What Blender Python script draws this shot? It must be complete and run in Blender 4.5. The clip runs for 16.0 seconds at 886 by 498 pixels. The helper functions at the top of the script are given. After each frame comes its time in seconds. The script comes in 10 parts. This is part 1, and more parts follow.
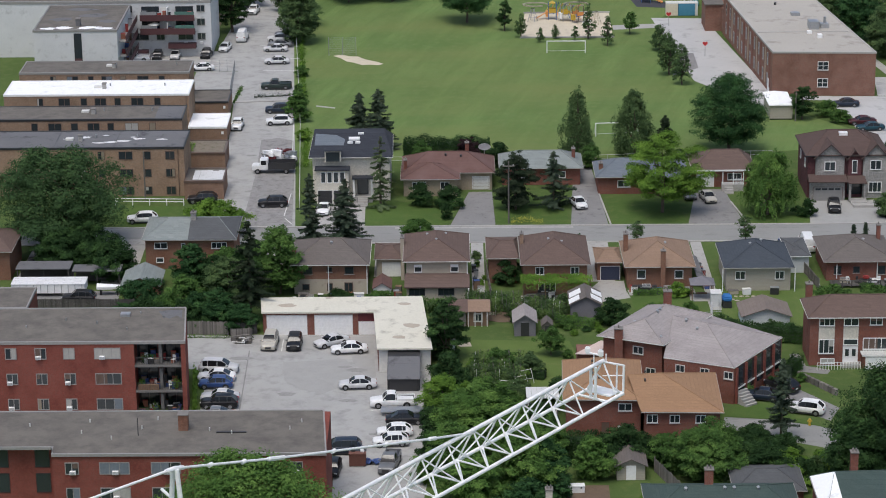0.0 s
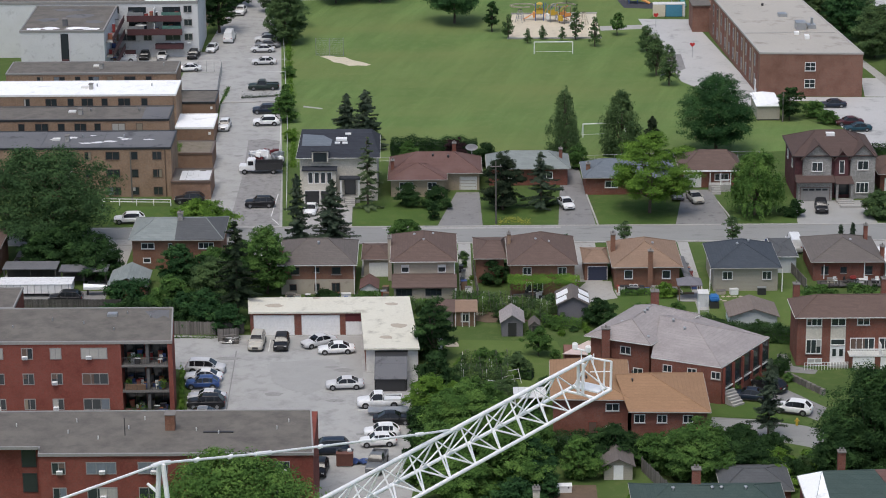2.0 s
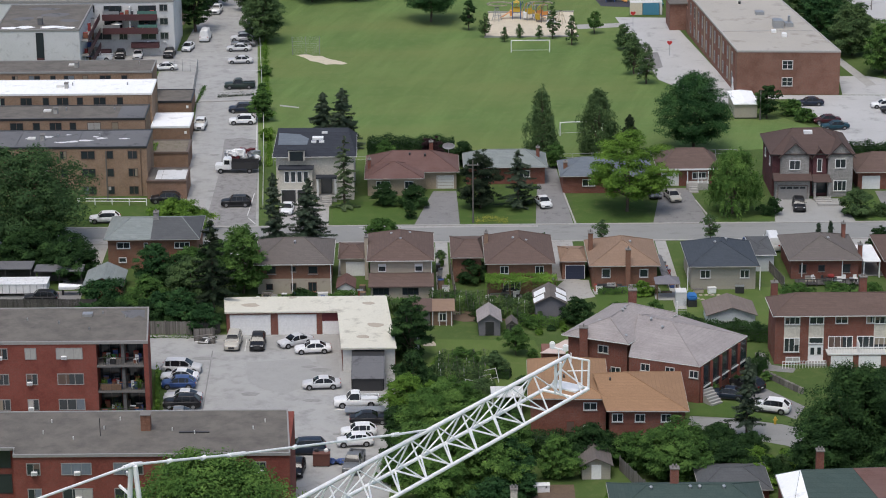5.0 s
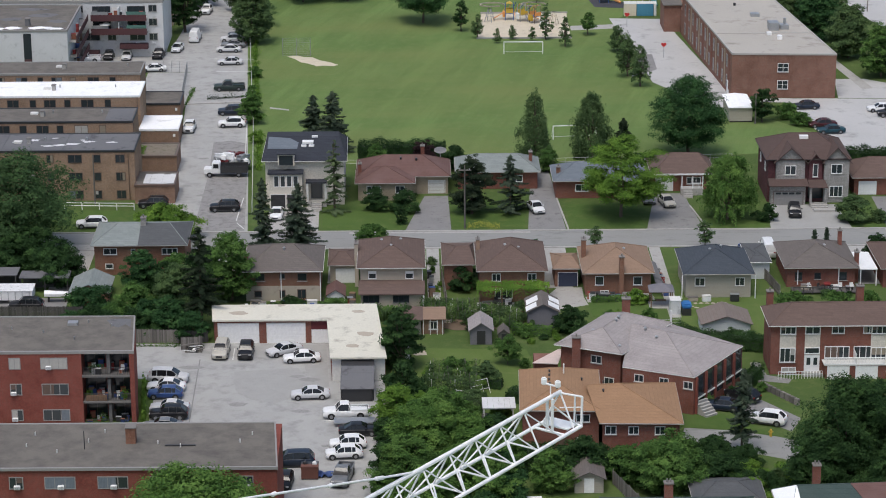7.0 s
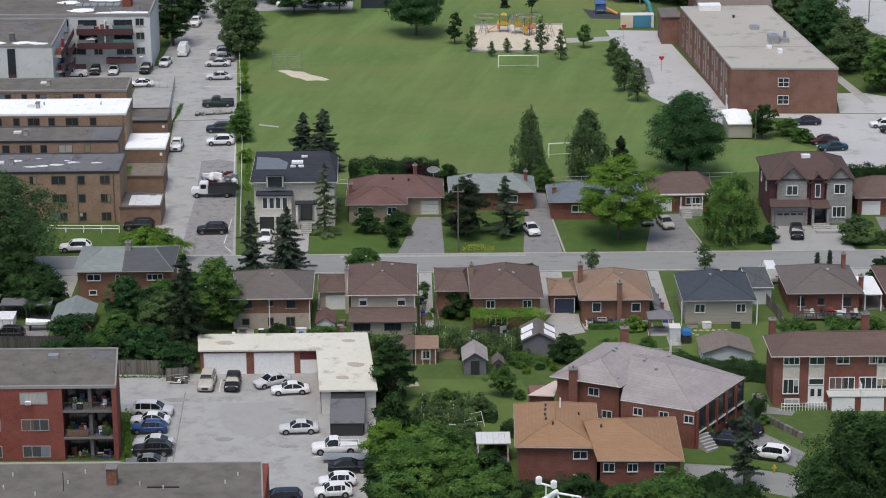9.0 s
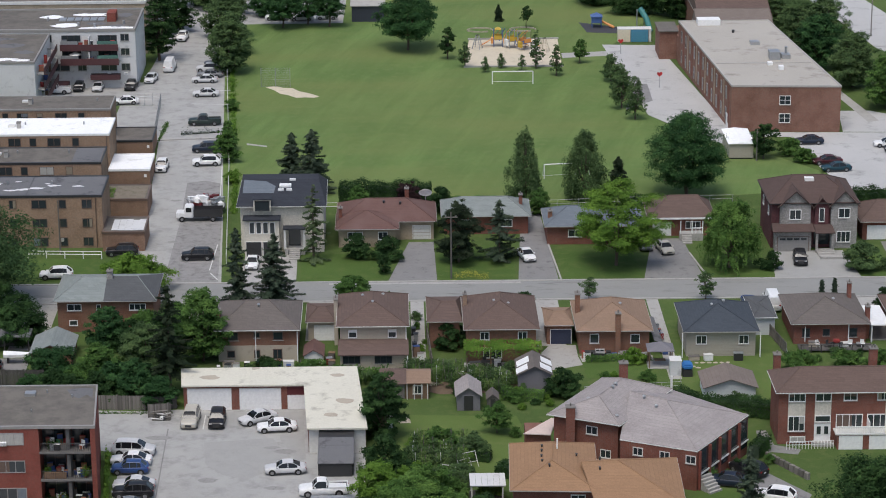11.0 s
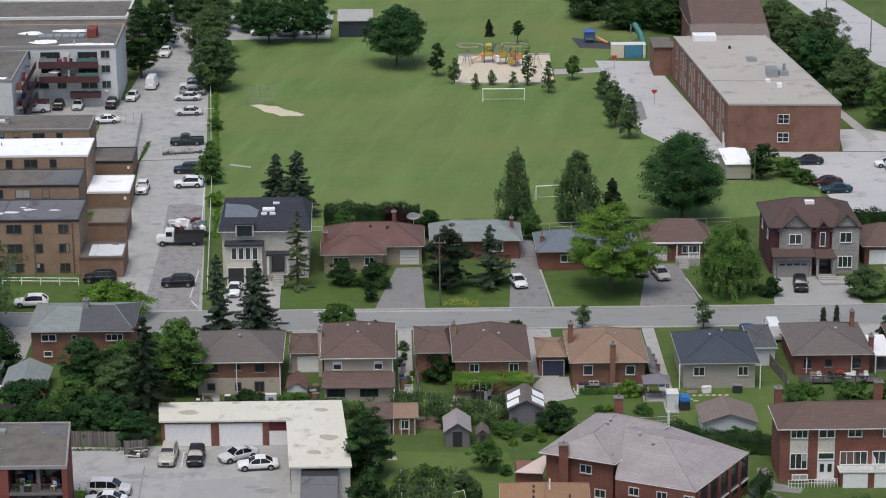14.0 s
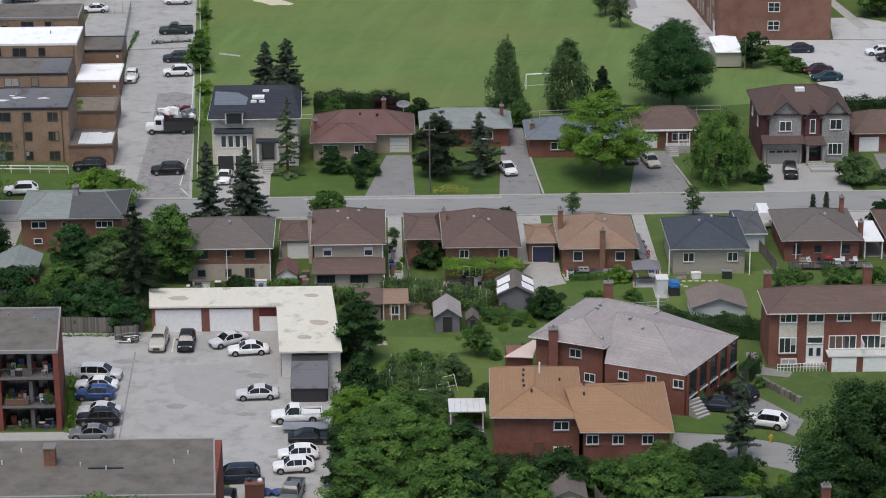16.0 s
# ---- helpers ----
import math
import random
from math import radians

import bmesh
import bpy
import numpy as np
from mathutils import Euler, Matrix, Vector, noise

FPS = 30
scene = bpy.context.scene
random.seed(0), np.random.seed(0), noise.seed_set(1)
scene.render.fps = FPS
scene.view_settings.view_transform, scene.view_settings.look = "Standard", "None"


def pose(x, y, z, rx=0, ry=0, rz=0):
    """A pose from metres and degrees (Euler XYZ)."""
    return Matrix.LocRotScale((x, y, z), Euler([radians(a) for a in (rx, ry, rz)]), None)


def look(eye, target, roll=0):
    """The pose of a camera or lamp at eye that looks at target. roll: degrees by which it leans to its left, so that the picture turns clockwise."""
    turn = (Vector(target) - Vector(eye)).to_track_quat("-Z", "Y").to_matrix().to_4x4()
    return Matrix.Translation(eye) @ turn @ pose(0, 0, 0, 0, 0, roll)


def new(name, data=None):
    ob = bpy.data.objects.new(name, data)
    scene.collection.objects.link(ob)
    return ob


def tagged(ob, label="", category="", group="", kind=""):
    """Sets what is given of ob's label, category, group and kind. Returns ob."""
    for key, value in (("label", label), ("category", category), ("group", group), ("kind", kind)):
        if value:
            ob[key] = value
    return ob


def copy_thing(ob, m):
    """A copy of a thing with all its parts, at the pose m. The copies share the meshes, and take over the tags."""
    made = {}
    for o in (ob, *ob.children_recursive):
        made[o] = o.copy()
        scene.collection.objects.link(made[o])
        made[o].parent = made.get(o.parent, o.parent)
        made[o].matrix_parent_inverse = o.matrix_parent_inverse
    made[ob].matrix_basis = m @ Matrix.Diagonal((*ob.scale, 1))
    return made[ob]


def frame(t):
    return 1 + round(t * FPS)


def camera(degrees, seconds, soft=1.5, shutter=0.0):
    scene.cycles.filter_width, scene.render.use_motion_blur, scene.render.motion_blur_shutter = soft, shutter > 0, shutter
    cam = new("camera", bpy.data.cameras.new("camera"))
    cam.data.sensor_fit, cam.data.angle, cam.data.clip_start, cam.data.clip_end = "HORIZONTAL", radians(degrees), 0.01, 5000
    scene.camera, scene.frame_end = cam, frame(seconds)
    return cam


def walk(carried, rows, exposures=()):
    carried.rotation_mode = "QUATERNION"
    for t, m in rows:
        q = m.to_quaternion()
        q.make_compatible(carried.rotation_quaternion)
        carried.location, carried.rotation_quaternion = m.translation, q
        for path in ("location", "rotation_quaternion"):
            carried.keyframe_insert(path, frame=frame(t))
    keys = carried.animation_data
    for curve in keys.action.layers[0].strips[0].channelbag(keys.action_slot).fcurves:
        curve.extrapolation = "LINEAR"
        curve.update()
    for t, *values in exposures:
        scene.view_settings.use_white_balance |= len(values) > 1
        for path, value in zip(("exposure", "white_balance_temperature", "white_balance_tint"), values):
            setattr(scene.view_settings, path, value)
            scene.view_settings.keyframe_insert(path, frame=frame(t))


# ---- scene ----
cam = camera(19.7, 16.0, soft=1.0)
PATH = [
    (0, (5.406, -364.032, 113.527), (5.009, -343.100, 106.798), -0.7),
    (0.5, (5.437, -363.884, 113.508), (5.062, -342.952, 106.779), -0.7),
    (1, (5.452, -363.853, 113.381), (5.099, -342.920, 106.652), -0.6),
    (1.5, (5.444, -363.844, 113.265), (5.124, -342.911, 106.547), -0.6),
    (2, (5.401, -363.918, 113.158), (5.114, -342.983, 106.450), -0.6),
    (2.5, (5.371, -364.009, 113.062), (5.117, -343.073, 106.355), -0.5),
    (3, (5.333, -364.080, 112.990), (5.112, -343.133, 106.294), -0.5),
    (3.5, (5.339, -364.062, 112.917), (5.151, -343.113, 106.221), -0.5),
    (4, (5.363, -363.786, 112.824), (5.219, -342.837, 106.117), -0.5),
    (6.5, (5.665, -359.502, 112.694), (5.620, -338.572, 105.953), -0.5),
    (7, (5.718, -357.700, 112.871), (5.684, -336.770, 106.108), -0.4),
    (7.5, (5.783, -355.445, 113.070), (5.749, -334.525, 106.307), -0.4),
    (8, (5.876, -352.887, 113.296), (5.843, -331.968, 106.523), -0.4),
    (8.5, (6.031, -350.225, 113.436), (6.008, -329.294, 106.652), -0.5),
    (9, (6.181, -347.456, 113.517), (6.180, -326.535, 106.733), -0.5),
    (11.5, (6.456, -332.499, 113.636), (6.522, -311.588, 106.852), -0.5),
    (12, (6.548, -329.615, 113.587), (6.624, -308.692, 106.803), -0.5),
    (12.5, (6.603, -327.033, 113.479), (6.668, -306.100, 106.716), -0.5),
    (13, (6.720, -325.132, 113.253), (6.807, -304.199, 106.502), -0.5),
    (13.5, (6.878, -324.001, 112.931), (6.976, -303.078, 106.169), -0.5),
    (14, (6.975, -323.510, 112.519), (7.095, -302.576, 105.790), -0.5),
    (14.5, (6.997, -323.556, 112.053), (7.151, -302.632, 105.301), -0.5),
    (15, (6.962, -323.753, 111.631), (7.139, -302.906, 104.649), -0.5),
    (15.5, (6.969, -323.912, 111.339), (7.150, -303.196, 103.972), -0.5),
    (16, (7.017, -323.973, 111.177), (7.210, -303.323, 103.613), -0.5),
]
walk(cam, [(t, look(eye, target, roll)) for t, eye, target, roll in PATH])

# ---- light ----
world = bpy.data.worlds.new("overcast_sky")
scene.world = world
world.use_nodes = True
wn = world.node_tree
sky = wn.nodes.new("ShaderNodeTexSky")
sky.sky_type, sky.sun_disc = "NISHITA", False
SUN_EL, SUN_AZ = 67.0, 200.0
sky.sun_elevation, sky.sun_rotation = radians(SUN_EL), radians(SUN_AZ)
sky.air_density, sky.dust_density, sky.ozone_density = 1.0, 3.2, 1.0
wn.links.new(sky.outputs[0], wn.nodes["Background"].inputs[0])
wn.nodes["Background"].inputs[1].default_value = 0.127
sun = new("sun", bpy.data.lights.new("sun", "SUN"))
sun.data.energy, sun.data.angle, sun.data.color = 1.3, radians(28), (1.0, 0.98, 0.94)
sun.matrix_world = look((0, 0, 200), (-math.sin(radians(SUN_AZ)) * 200 / math.tan(radians(SUN_EL)), -math.cos(radians(SUN_AZ)) * 200 / math.tan(radians(SUN_EL)), 0))
scene.view_settings.exposure = 0.26


# ---- materials ----
def nodes_of(name):
    m = bpy.data.materials.new(name)
    m.use_nodes = True
    nt = m.node_tree
    return m, nt, nt.nodes["Principled BSDF"]


def ramp_mix(nt, fac, a, b):
    mx = nt.nodes.new("ShaderNodeMix")
    mx.data_type = "RGBA"
    for sock, v in ((6, a), (7, b)):
        if isinstance(v, tuple):
            mx.inputs[sock].default_value = (*v, 1)
        else:
            nt.links.new(v, mx.inputs[sock])
    if isinstance(fac, float):
        mx.inputs[0].default_value = fac
    else:
        nt.links.new(fac, mx.inputs[0])
    return mx.outputs[2]


def noise_of(nt, vec, scale, detail=4.0, lo=0.35, hi=0.65, rough=0.6):
    n = nt.nodes.new("ShaderNodeTexNoise")
    n.inputs["Scale"].default_value, n.inputs["Detail"].default_value, n.inputs["Roughness"].default_value = scale, detail, rough
    nt.links.new(vec, n.inputs["Vector"])
    mr = nt.nodes.new("ShaderNodeMapRange")
    mr.inputs[1].default_value, mr.inputs[2].default_value = lo, hi
    nt.links.new(n.outputs[0], mr.inputs[0])
    return mr.outputs[0]


def coords(nt, stretch=(1, 1, 1)):
    tc = nt.nodes.new("ShaderNodeTexCoord")
    mp = nt.nodes.new("ShaderNodeMapping")
    mp.inputs["Scale"].default_value = stretch
    nt.links.new(tc.outputs["Object"], mp.inputs["Vector"])
    return mp.outputs[0]


def turned(nt, degrees, stretch):
    tc = nt.nodes.new("ShaderNodeTexCoord")
    a, b = nt.nodes.new("ShaderNodeMapping"), nt.nodes.new("ShaderNodeMapping")
    a.inputs["Rotation"].default_value = (0, 0, radians(degrees))
    b.inputs["Scale"].default_value = stretch
    nt.links.new(tc.outputs["Object"], a.inputs["Vector"]), nt.links.new(a.outputs[0], b.inputs["Vector"])
    return b.outputs[0]


def relief(nt, bsdf, height, strength, dist=0.02):
    b = nt.nodes.new("ShaderNodeBump")
    b.inputs["Strength"].default_value, b.inputs["Distance"].default_value = strength, dist
    nt.links.new(height, b.inputs["Height"])
    nt.links.new(b.outputs[0], bsdf.inputs["Normal"])


def surf(name, a, b, stain=None, big=0.25, fine=9.0, rough=0.85, metal=0.0, bump=0.3, stretch=(1, 1, 1), spec=0.3, stain_lo=0.55, stain_hi=0.7, vary=0.0):
    """Two tones at a large scale, grain at a fine one, and stains of a third tone."""
    m, nt, p = nodes_of(name)
    v = coords(nt, stretch)
    c = ramp_mix(nt, noise_of(nt, v, big, 5), a, b)
    grain = noise_of(nt, v, fine, 3, 0.2, 0.8)
    c = ramp_mix(nt, grain, c, tuple(min(1, x * 1.16) for x in b))
    if stain:
        c = ramp_mix(nt, noise_of(nt, v, big * 2.3 + 0.05, 6, stain_lo, stain_hi, 0.7), c, stain)
    if vary:
        info, mul = nt.nodes.new("ShaderNodeObjectInfo"), nt.nodes.new("ShaderNodeMath")
        mul.operation, mul.inputs[1].default_value = "MULTIPLY", vary
        nt.links.new(info.outputs["Random"], mul.inputs[0])
        c = ramp_mix(nt, mul.outputs[0], c, tuple(x * 0.4 for x in a))
    nt.links.new(c, p.inputs["Base Color"])
    p.inputs["Roughness"].default_value, p.inputs["Metallic"].default_value = rough, metal
    p.inputs["Specular IOR Level"].default_value = spec
    if bump:
        relief(nt, p, grain, bump)
    return m


def courses(name, a, b, mortar, length=0.22, height=0.075, joint=0.008, weather=None, rough=0.9, bump=0.4, fleck=1.25):
    """Brick or shingle courses: rows by height, lengths along the wall."""
    m, nt, p = nodes_of(name)
    tc = nt.nodes.new("ShaderNodeTexCoord")
    sp = nt.nodes.new("ShaderNodeSeparateXYZ")
    nt.links.new(tc.outputs["Object"], sp.inputs[0])
    ad = nt.nodes.new("ShaderNodeMath")
    nt.links.new(sp.outputs[0], ad.inputs[0]), nt.links.new(sp.outputs[1], ad.inputs[1])
    cb = nt.nodes.new("ShaderNodeCombineXYZ")
    nt.links.new(ad.outputs[0], cb.inputs[0]), nt.links.new(sp.outputs[2], cb.inputs[1])
    br = nt.nodes.new("ShaderNodeTexBrick")
    nt.links.new(cb.outputs[0], br.inputs["Vector"])
    for k, v in (("Color1", a), ("Color2", b), ("Mortar", mortar)):
        br.inputs[k].default_value = (*v, 1)
    for k, v in (("Scale", 1.0), ("Mortar Size", joint), ("Brick Width", length), ("Row Height", height), ("Mortar Smooth", 0.2)):
        br.inputs[k].default_value = v
    v = tc.outputs["Object"]
    c = ramp_mix(nt, noise_of(nt, v, 0.35, 6, 0.42, 0.75), br.outputs["Color"], weather or tuple(x * 0.72 for x in a))
    c = ramp_mix(nt, noise_of(nt, v, 5.0, 4, 0.45, 0.85), c, tuple(min(1, x * fleck) for x in b))
    nt.links.new(c, p.inputs["Base Color"])
    p.inputs["Roughness"].default_value, p.inputs["Specular IOR Level"].default_value = rough, 0.25
    inv = nt.nodes.new("ShaderNodeMath")
    inv.operation = "SUBTRACT"
    inv.inputs[0].default_value = 1.0
    nt.links.new(br.outputs["Fac"], inv.inputs[1])
    relief(nt, p, inv.outputs[0], bump, 0.01)
    return m


def grass(name, dark, light, dry, stripes=0.0):
    m, nt, p = nodes_of(name)
    v = coords(nt)
    c = ramp_mix(nt, noise_of(nt, v, 0.07, 6, 0.36, 0.64), dark, light)
    c = ramp_mix(nt, noise_of(nt, v, 0.6, 6, 0.5, 0.8), c, dry)
    if stripes:
        w = nt.nodes.new("ShaderNodeTexNoise")
        w.inputs["Scale"].default_value, w.inputs["Detail"].default_value = 1.0, 3.0
        nt.links.new(turned(nt, 12, (0.22, 0.03, 1)), w.inputs["Vector"])
        mr = nt.nodes.new("ShaderNodeMapRange")
        mr.inputs[1].default_value, mr.inputs[2].default_value, mr.inputs[4].default_value = 0.45, 0.7, stripes
        nt.links.new(w.outputs[0], mr.inputs[0])
        c = ramp_mix(nt, mr.outputs[0], c, tuple(x * 1.55 for x in light))
        c = ramp_mix(nt, noise_of(nt, turned(nt, 14, (0.5, 0.045, 1)), 1.0, 4, 0.5, 0.78), c, tuple(x * 0.86 for x in dark))
        band = noise_of(nt, turned(nt, -4, (0.014, 0.035, 1)), 1.0, 5, 0.42, 0.7)
        c = ramp_mix(nt, band, c, (dry[0] * 1.12, dry[1] * 0.96, dry[2] * 0.86))
    g = noise_of(nt, v, 7.0, 4, 0.25, 0.75)
    c = ramp_mix(nt, g, c, tuple(x * 0.8 for x in light))
    nt.links.new(c, p.inputs["Base Color"])
    p.inputs["Roughness"].default_value, p.inputs["Specular IOR Level"].default_value = 0.95, 0.1
    relief(nt, p, g, 0.6, 0.06)
    return m


def foliage(name, dark, light, tip):
    """Leaves: tones by clump, a narrower spread leaf by leaf, and a lighter tone in patches."""
    m, nt, p = nodes_of(name)
    geo = nt.nodes.new("ShaderNodeNewGeometry")
    v = coords(nt)
    leaf = ramp_mix(nt, geo.outputs["Random Per Island"], dark, light)
    c = ramp_mix(nt, noise_of(nt, v, 0.9, 3, 0.35, 0.65), leaf, tuple((x + y) / 2 for x, y in zip(dark, light)))
    c = ramp_mix(nt, noise_of(nt, v, 0.4, 3, 0.46, 0.7), c, tip)
    nt.links.new(c, p.inputs["Base Color"])
    p.inputs["Roughness"].default_value, p.inputs["Specular IOR Level"].default_value = 0.85, 0.1
    tr = nt.nodes.new("ShaderNodeBsdfTranslucent")
    nt.links.new(c, tr.inputs["Color"])
    mx = nt.nodes.new("ShaderNodeMixShader")
    mx.inputs[0].default_value = 0.22
    nt.links.new(p.outputs[0], mx.inputs[1]), nt.links.new(tr.outputs[0], mx.inputs[2])
    nt.links.new(mx.outputs[0], nt.nodes["Material Output"].inputs[0])
    return m


def plain(name, col, rough=0.5, metal=0.0, spec=0.5, coat=0.0):
    m, nt, p = nodes_of(name)
    v = coords(nt)
    n = noise_of(nt, v, 3.0, 5, 0.3, 0.8)
    c = ramp_mix(nt, n, col, tuple(x * 0.82 for x in col))
    nt.links.new(c, p.inputs["Base Color"])
    p.inputs["Roughness"].default_value, p.inputs["Metallic"].default_value = rough, metal
    p.inputs["Specular IOR Level"].default_value, p.inputs["Coat Weight"].default_value = spec, coat
    return m


GRASS_YARD = grass("yard_grass", (0.058, 0.098, 0.028), (0.098, 0.148, 0.044), (0.16, 0.172, 0.075))
GRASS_LAWN = grass("lawn_grass", (0.056, 0.102, 0.025), (0.092, 0.15, 0.039), (0.145, 0.17, 0.062))
GRASS_FIELD = grass("field_grass", (0.092, 0.158, 0.046), (0.145, 0.216, 0.07), (0.19, 0.226, 0.094), 0.55)
GRASS_DRY = grass("dry_garden_grass", (0.08, 0.132, 0.036), (0.126, 0.182, 0.052), (0.18, 0.195, 0.08))
ASPHALT = surf("worn_asphalt", (0.285, 0.282, 0.27), (0.36, 0.356, 0.34), (0.2, 0.198, 0.19), big=0.16, fine=14, bump=0.25, stain_lo=0.48, stain_hi=0.82)
ASPHALT_PATCH = surf("resurfaced_asphalt", (0.255, 0.253, 0.242), (0.315, 0.312, 0.298), (0.35, 0.347, 0.33), big=0.5, fine=14, bump=0.2, stain_lo=0.4, stain_hi=0.75)
ASPHALT_LANE = surf("dark_worn_asphalt", (0.2, 0.192, 0.186), (0.265, 0.257, 0.248), (0.14, 0.135, 0.13), big=0.35, fine=14, bump=0.25, stain_lo=0.48, stain_hi=0.72)
ASPHALT_ROAD = surf("road_asphalt", (0.205, 0.206, 0.197), (0.25, 0.25, 0.24), (0.165, 0.165, 0.158), big=0.2, fine=14, bump=0.2, stretch=(0.25, 1, 1))
ASPHALT_DRIVE = surf("driveway_asphalt", (0.17, 0.165, 0.165), (0.22, 0.215, 0.21), (0.12, 0.12, 0.12), big=0.3, fine=12, bump=0.2)
ASPHALT_PALE = surf("pale_asphalt", (0.36, 0.356, 0.348), (0.43, 0.425, 0.416), (0.28, 0.277, 0.27), big=0.1, fine=10, bump=0.2)
CONCRETE = surf("concrete", (0.3, 0.29, 0.27), (0.36, 0.35, 0.33), (0.23, 0.22, 0.21), big=0.5, fine=10)
SAND = surf("playground_sand", (0.46, 0.4, 0.3), (0.54, 0.48, 0.37), (0.38, 0.33, 0.25), big=0.4, fine=8)
SOIL = surf("garden_soil", (0.09, 0.065, 0.045), (0.14, 0.1, 0.07), big=0.8, fine=6, bump=0.6)
BRICK_RED = courses("red_brick", (0.19, 0.07, 0.05), (0.23, 0.085, 0.06), (0.22, 0.165, 0.14))
BRICK_DEEP = courses("deep_red_brick", (0.2, 0.055, 0.04), (0.23, 0.065, 0.05), (0.2, 0.115, 0.09))
BRICK_TAN = courses("tan_brick", (0.275, 0.18, 0.12), (0.32, 0.213, 0.146), (0.29, 0.235, 0.185))
BRICK_UMBER = courses("umber_brick", (0.225, 0.135, 0.092), (0.265, 0.16, 0.11), (0.25, 0.19, 0.15))
BRICK_SCHOOL = courses("brown_brick", (0.2, 0.1, 0.072), (0.24, 0.12, 0.088), (0.23, 0.17, 0.14))
BRICK_BROWN = courses("brown_orange_brick", (0.21, 0.1, 0.065), (0.25, 0.12, 0.078), (0.23, 0.18, 0.14))
BRICK_BEIGE = courses("beige_brick", (0.33, 0.27, 0.195), (0.38, 0.31, 0.23), (0.36, 0.31, 0.25))
STONE_GREY = courses("grey_stone_veneer", (0.26, 0.25, 0.235), (0.38, 0.365, 0.35), (0.22, 0.21, 0.2), 0.45, 0.2, 0.02)
STONE_PALE = courses("pale_stone_cladding", (0.58, 0.54, 0.47), (0.64, 0.6, 0.52), (0.5, 0.47, 0.42), 0.6, 0.3, 0.01)
SIDING_BEIGE = courses("beige_siding", (0.37, 0.343, 0.29), (0.39, 0.363, 0.305), (0.3, 0.27, 0.22), 4.0, 0.2, 0.012, (0.37, 0.335, 0.275), fleck=1.05)
SIDING_WHITE = courses("white_siding", (0.6, 0.63, 0.64), (0.63, 0.655, 0.665), (0.45, 0.47, 0.48), 4.0, 0.2, 0.012, (0.57, 0.59, 0.6), fleck=1.05)
STUCCO = surf("pale_stucco", (0.36, 0.31, 0.25), (0.41, 0.36, 0.29), (0.3, 0.26, 0.21), big=0.4, fine=14)
RENDER_GREY = surf("grey_painted_wall", (0.5, 0.505, 0.505), (0.57, 0.575, 0.575), (0.42, 0.42, 0.42), big=0.3, fine=14)
PAINT_WHITE = plain("white_paint", (0.86, 0.86, 0.85), 0.5)
GUTTER = plain("grey_gutter", (0.42, 0.4, 0.37), 0.55)
CAP = plain("weathered_mortar", (0.2, 0.185, 0.17), 0.8)
# Dark grey slabs and dividers, darkened further for the shade inside the balcony recess.
SLAB_GREY = plain("recess_slab_grey", (0.15, 0.145, 0.138), 0.8)
ROOF_EDGE = plain("worn_roof_edge", (0.29, 0.28, 0.265), 0.6)
PAINT_TRIM = plain("white_trim", (0.7, 0.69, 0.66), 0.55)
TRIM_BROWN = plain("brown_trim", (0.13, 0.085, 0.065), 0.55)
TRIM_DARK = plain("dark_trim", (0.035, 0.035, 0.037), 0.5)
PANE = plain("window_glass", (0.035, 0.045, 0.05), 0.08, 0, 0.8)
CURTAINS = [plain("off_white_curtain", (0.42, 0.41, 0.38), 0.8), plain("beige_curtain", (0.27, 0.23, 0.17), 0.8), plain("grey_blue_curtain", (0.17, 0.2, 0.23), 0.8), plain("brown_curtain", (0.13, 0.09, 0.07), 0.8)]


def shingles(name, a, b, worn=None):
    return courses(name, a, b, tuple(x * 0.84 for x in a), 0.9, 0.15, 0.008, worn or tuple(x * 0.82 for x in b), 0.92, 0.2, 1.12)


ROOF_GREY = shingles("grey_brown_shingles", (0.125, 0.11, 0.1), (0.15, 0.13, 0.12))
ROOF_WORN = shingles("worn_taupe_shingles", (0.17, 0.14, 0.122), (0.2, 0.165, 0.145))
ROOF_BROWN = shingles("brown_shingles", (0.115, 0.08, 0.068), (0.14, 0.097, 0.082))
ROOF_MAROON = shingles("maroon_shingles", (0.127, 0.072, 0.062), (0.14, 0.08, 0.07), (0.165, 0.105, 0.094))
ROOF_TAN = shingles("tan_shingles", (0.235, 0.158, 0.112), (0.272, 0.185, 0.132))
ROOF_ORANGE = shingles("orange_tan_shingles", (0.28, 0.165, 0.095), (0.315, 0.19, 0.11))
ROOF_BLUE = shingles("slate_blue_shingles", (0.05, 0.06, 0.074), (0.064, 0.075, 0.09))
ROOF_PALE = shingles("weathered_grey_shingles", (0.3, 0.272, 0.265), (0.345, 0.313, 0.305), (0.24, 0.215, 0.21))
ROOF_COAL = shingles("charcoal_shingles", (0.085, 0.088, 0.092), (0.1, 0.104, 0.108))
ROOF_UMBER = shingles("dark_umber_shingles", (0.088, 0.06, 0.053), (0.102, 0.07, 0.062))
ROOF_BLACK = shingles("black_shingles", (0.03, 0.033, 0.042), (0.042, 0.046, 0.056))
ROOF_TEAL = shingles("pale_green_grey_shingles", (0.19, 0.215, 0.21), (0.24, 0.265, 0.255))
ROOF_GREEN = shingles("dark_green_shingles", (0.046, 0.072, 0.066), (0.06, 0.086, 0.078))
ROOF_STEEL = shingles("blue_grey_shingles", (0.13, 0.15, 0.175), (0.16, 0.185, 0.21))
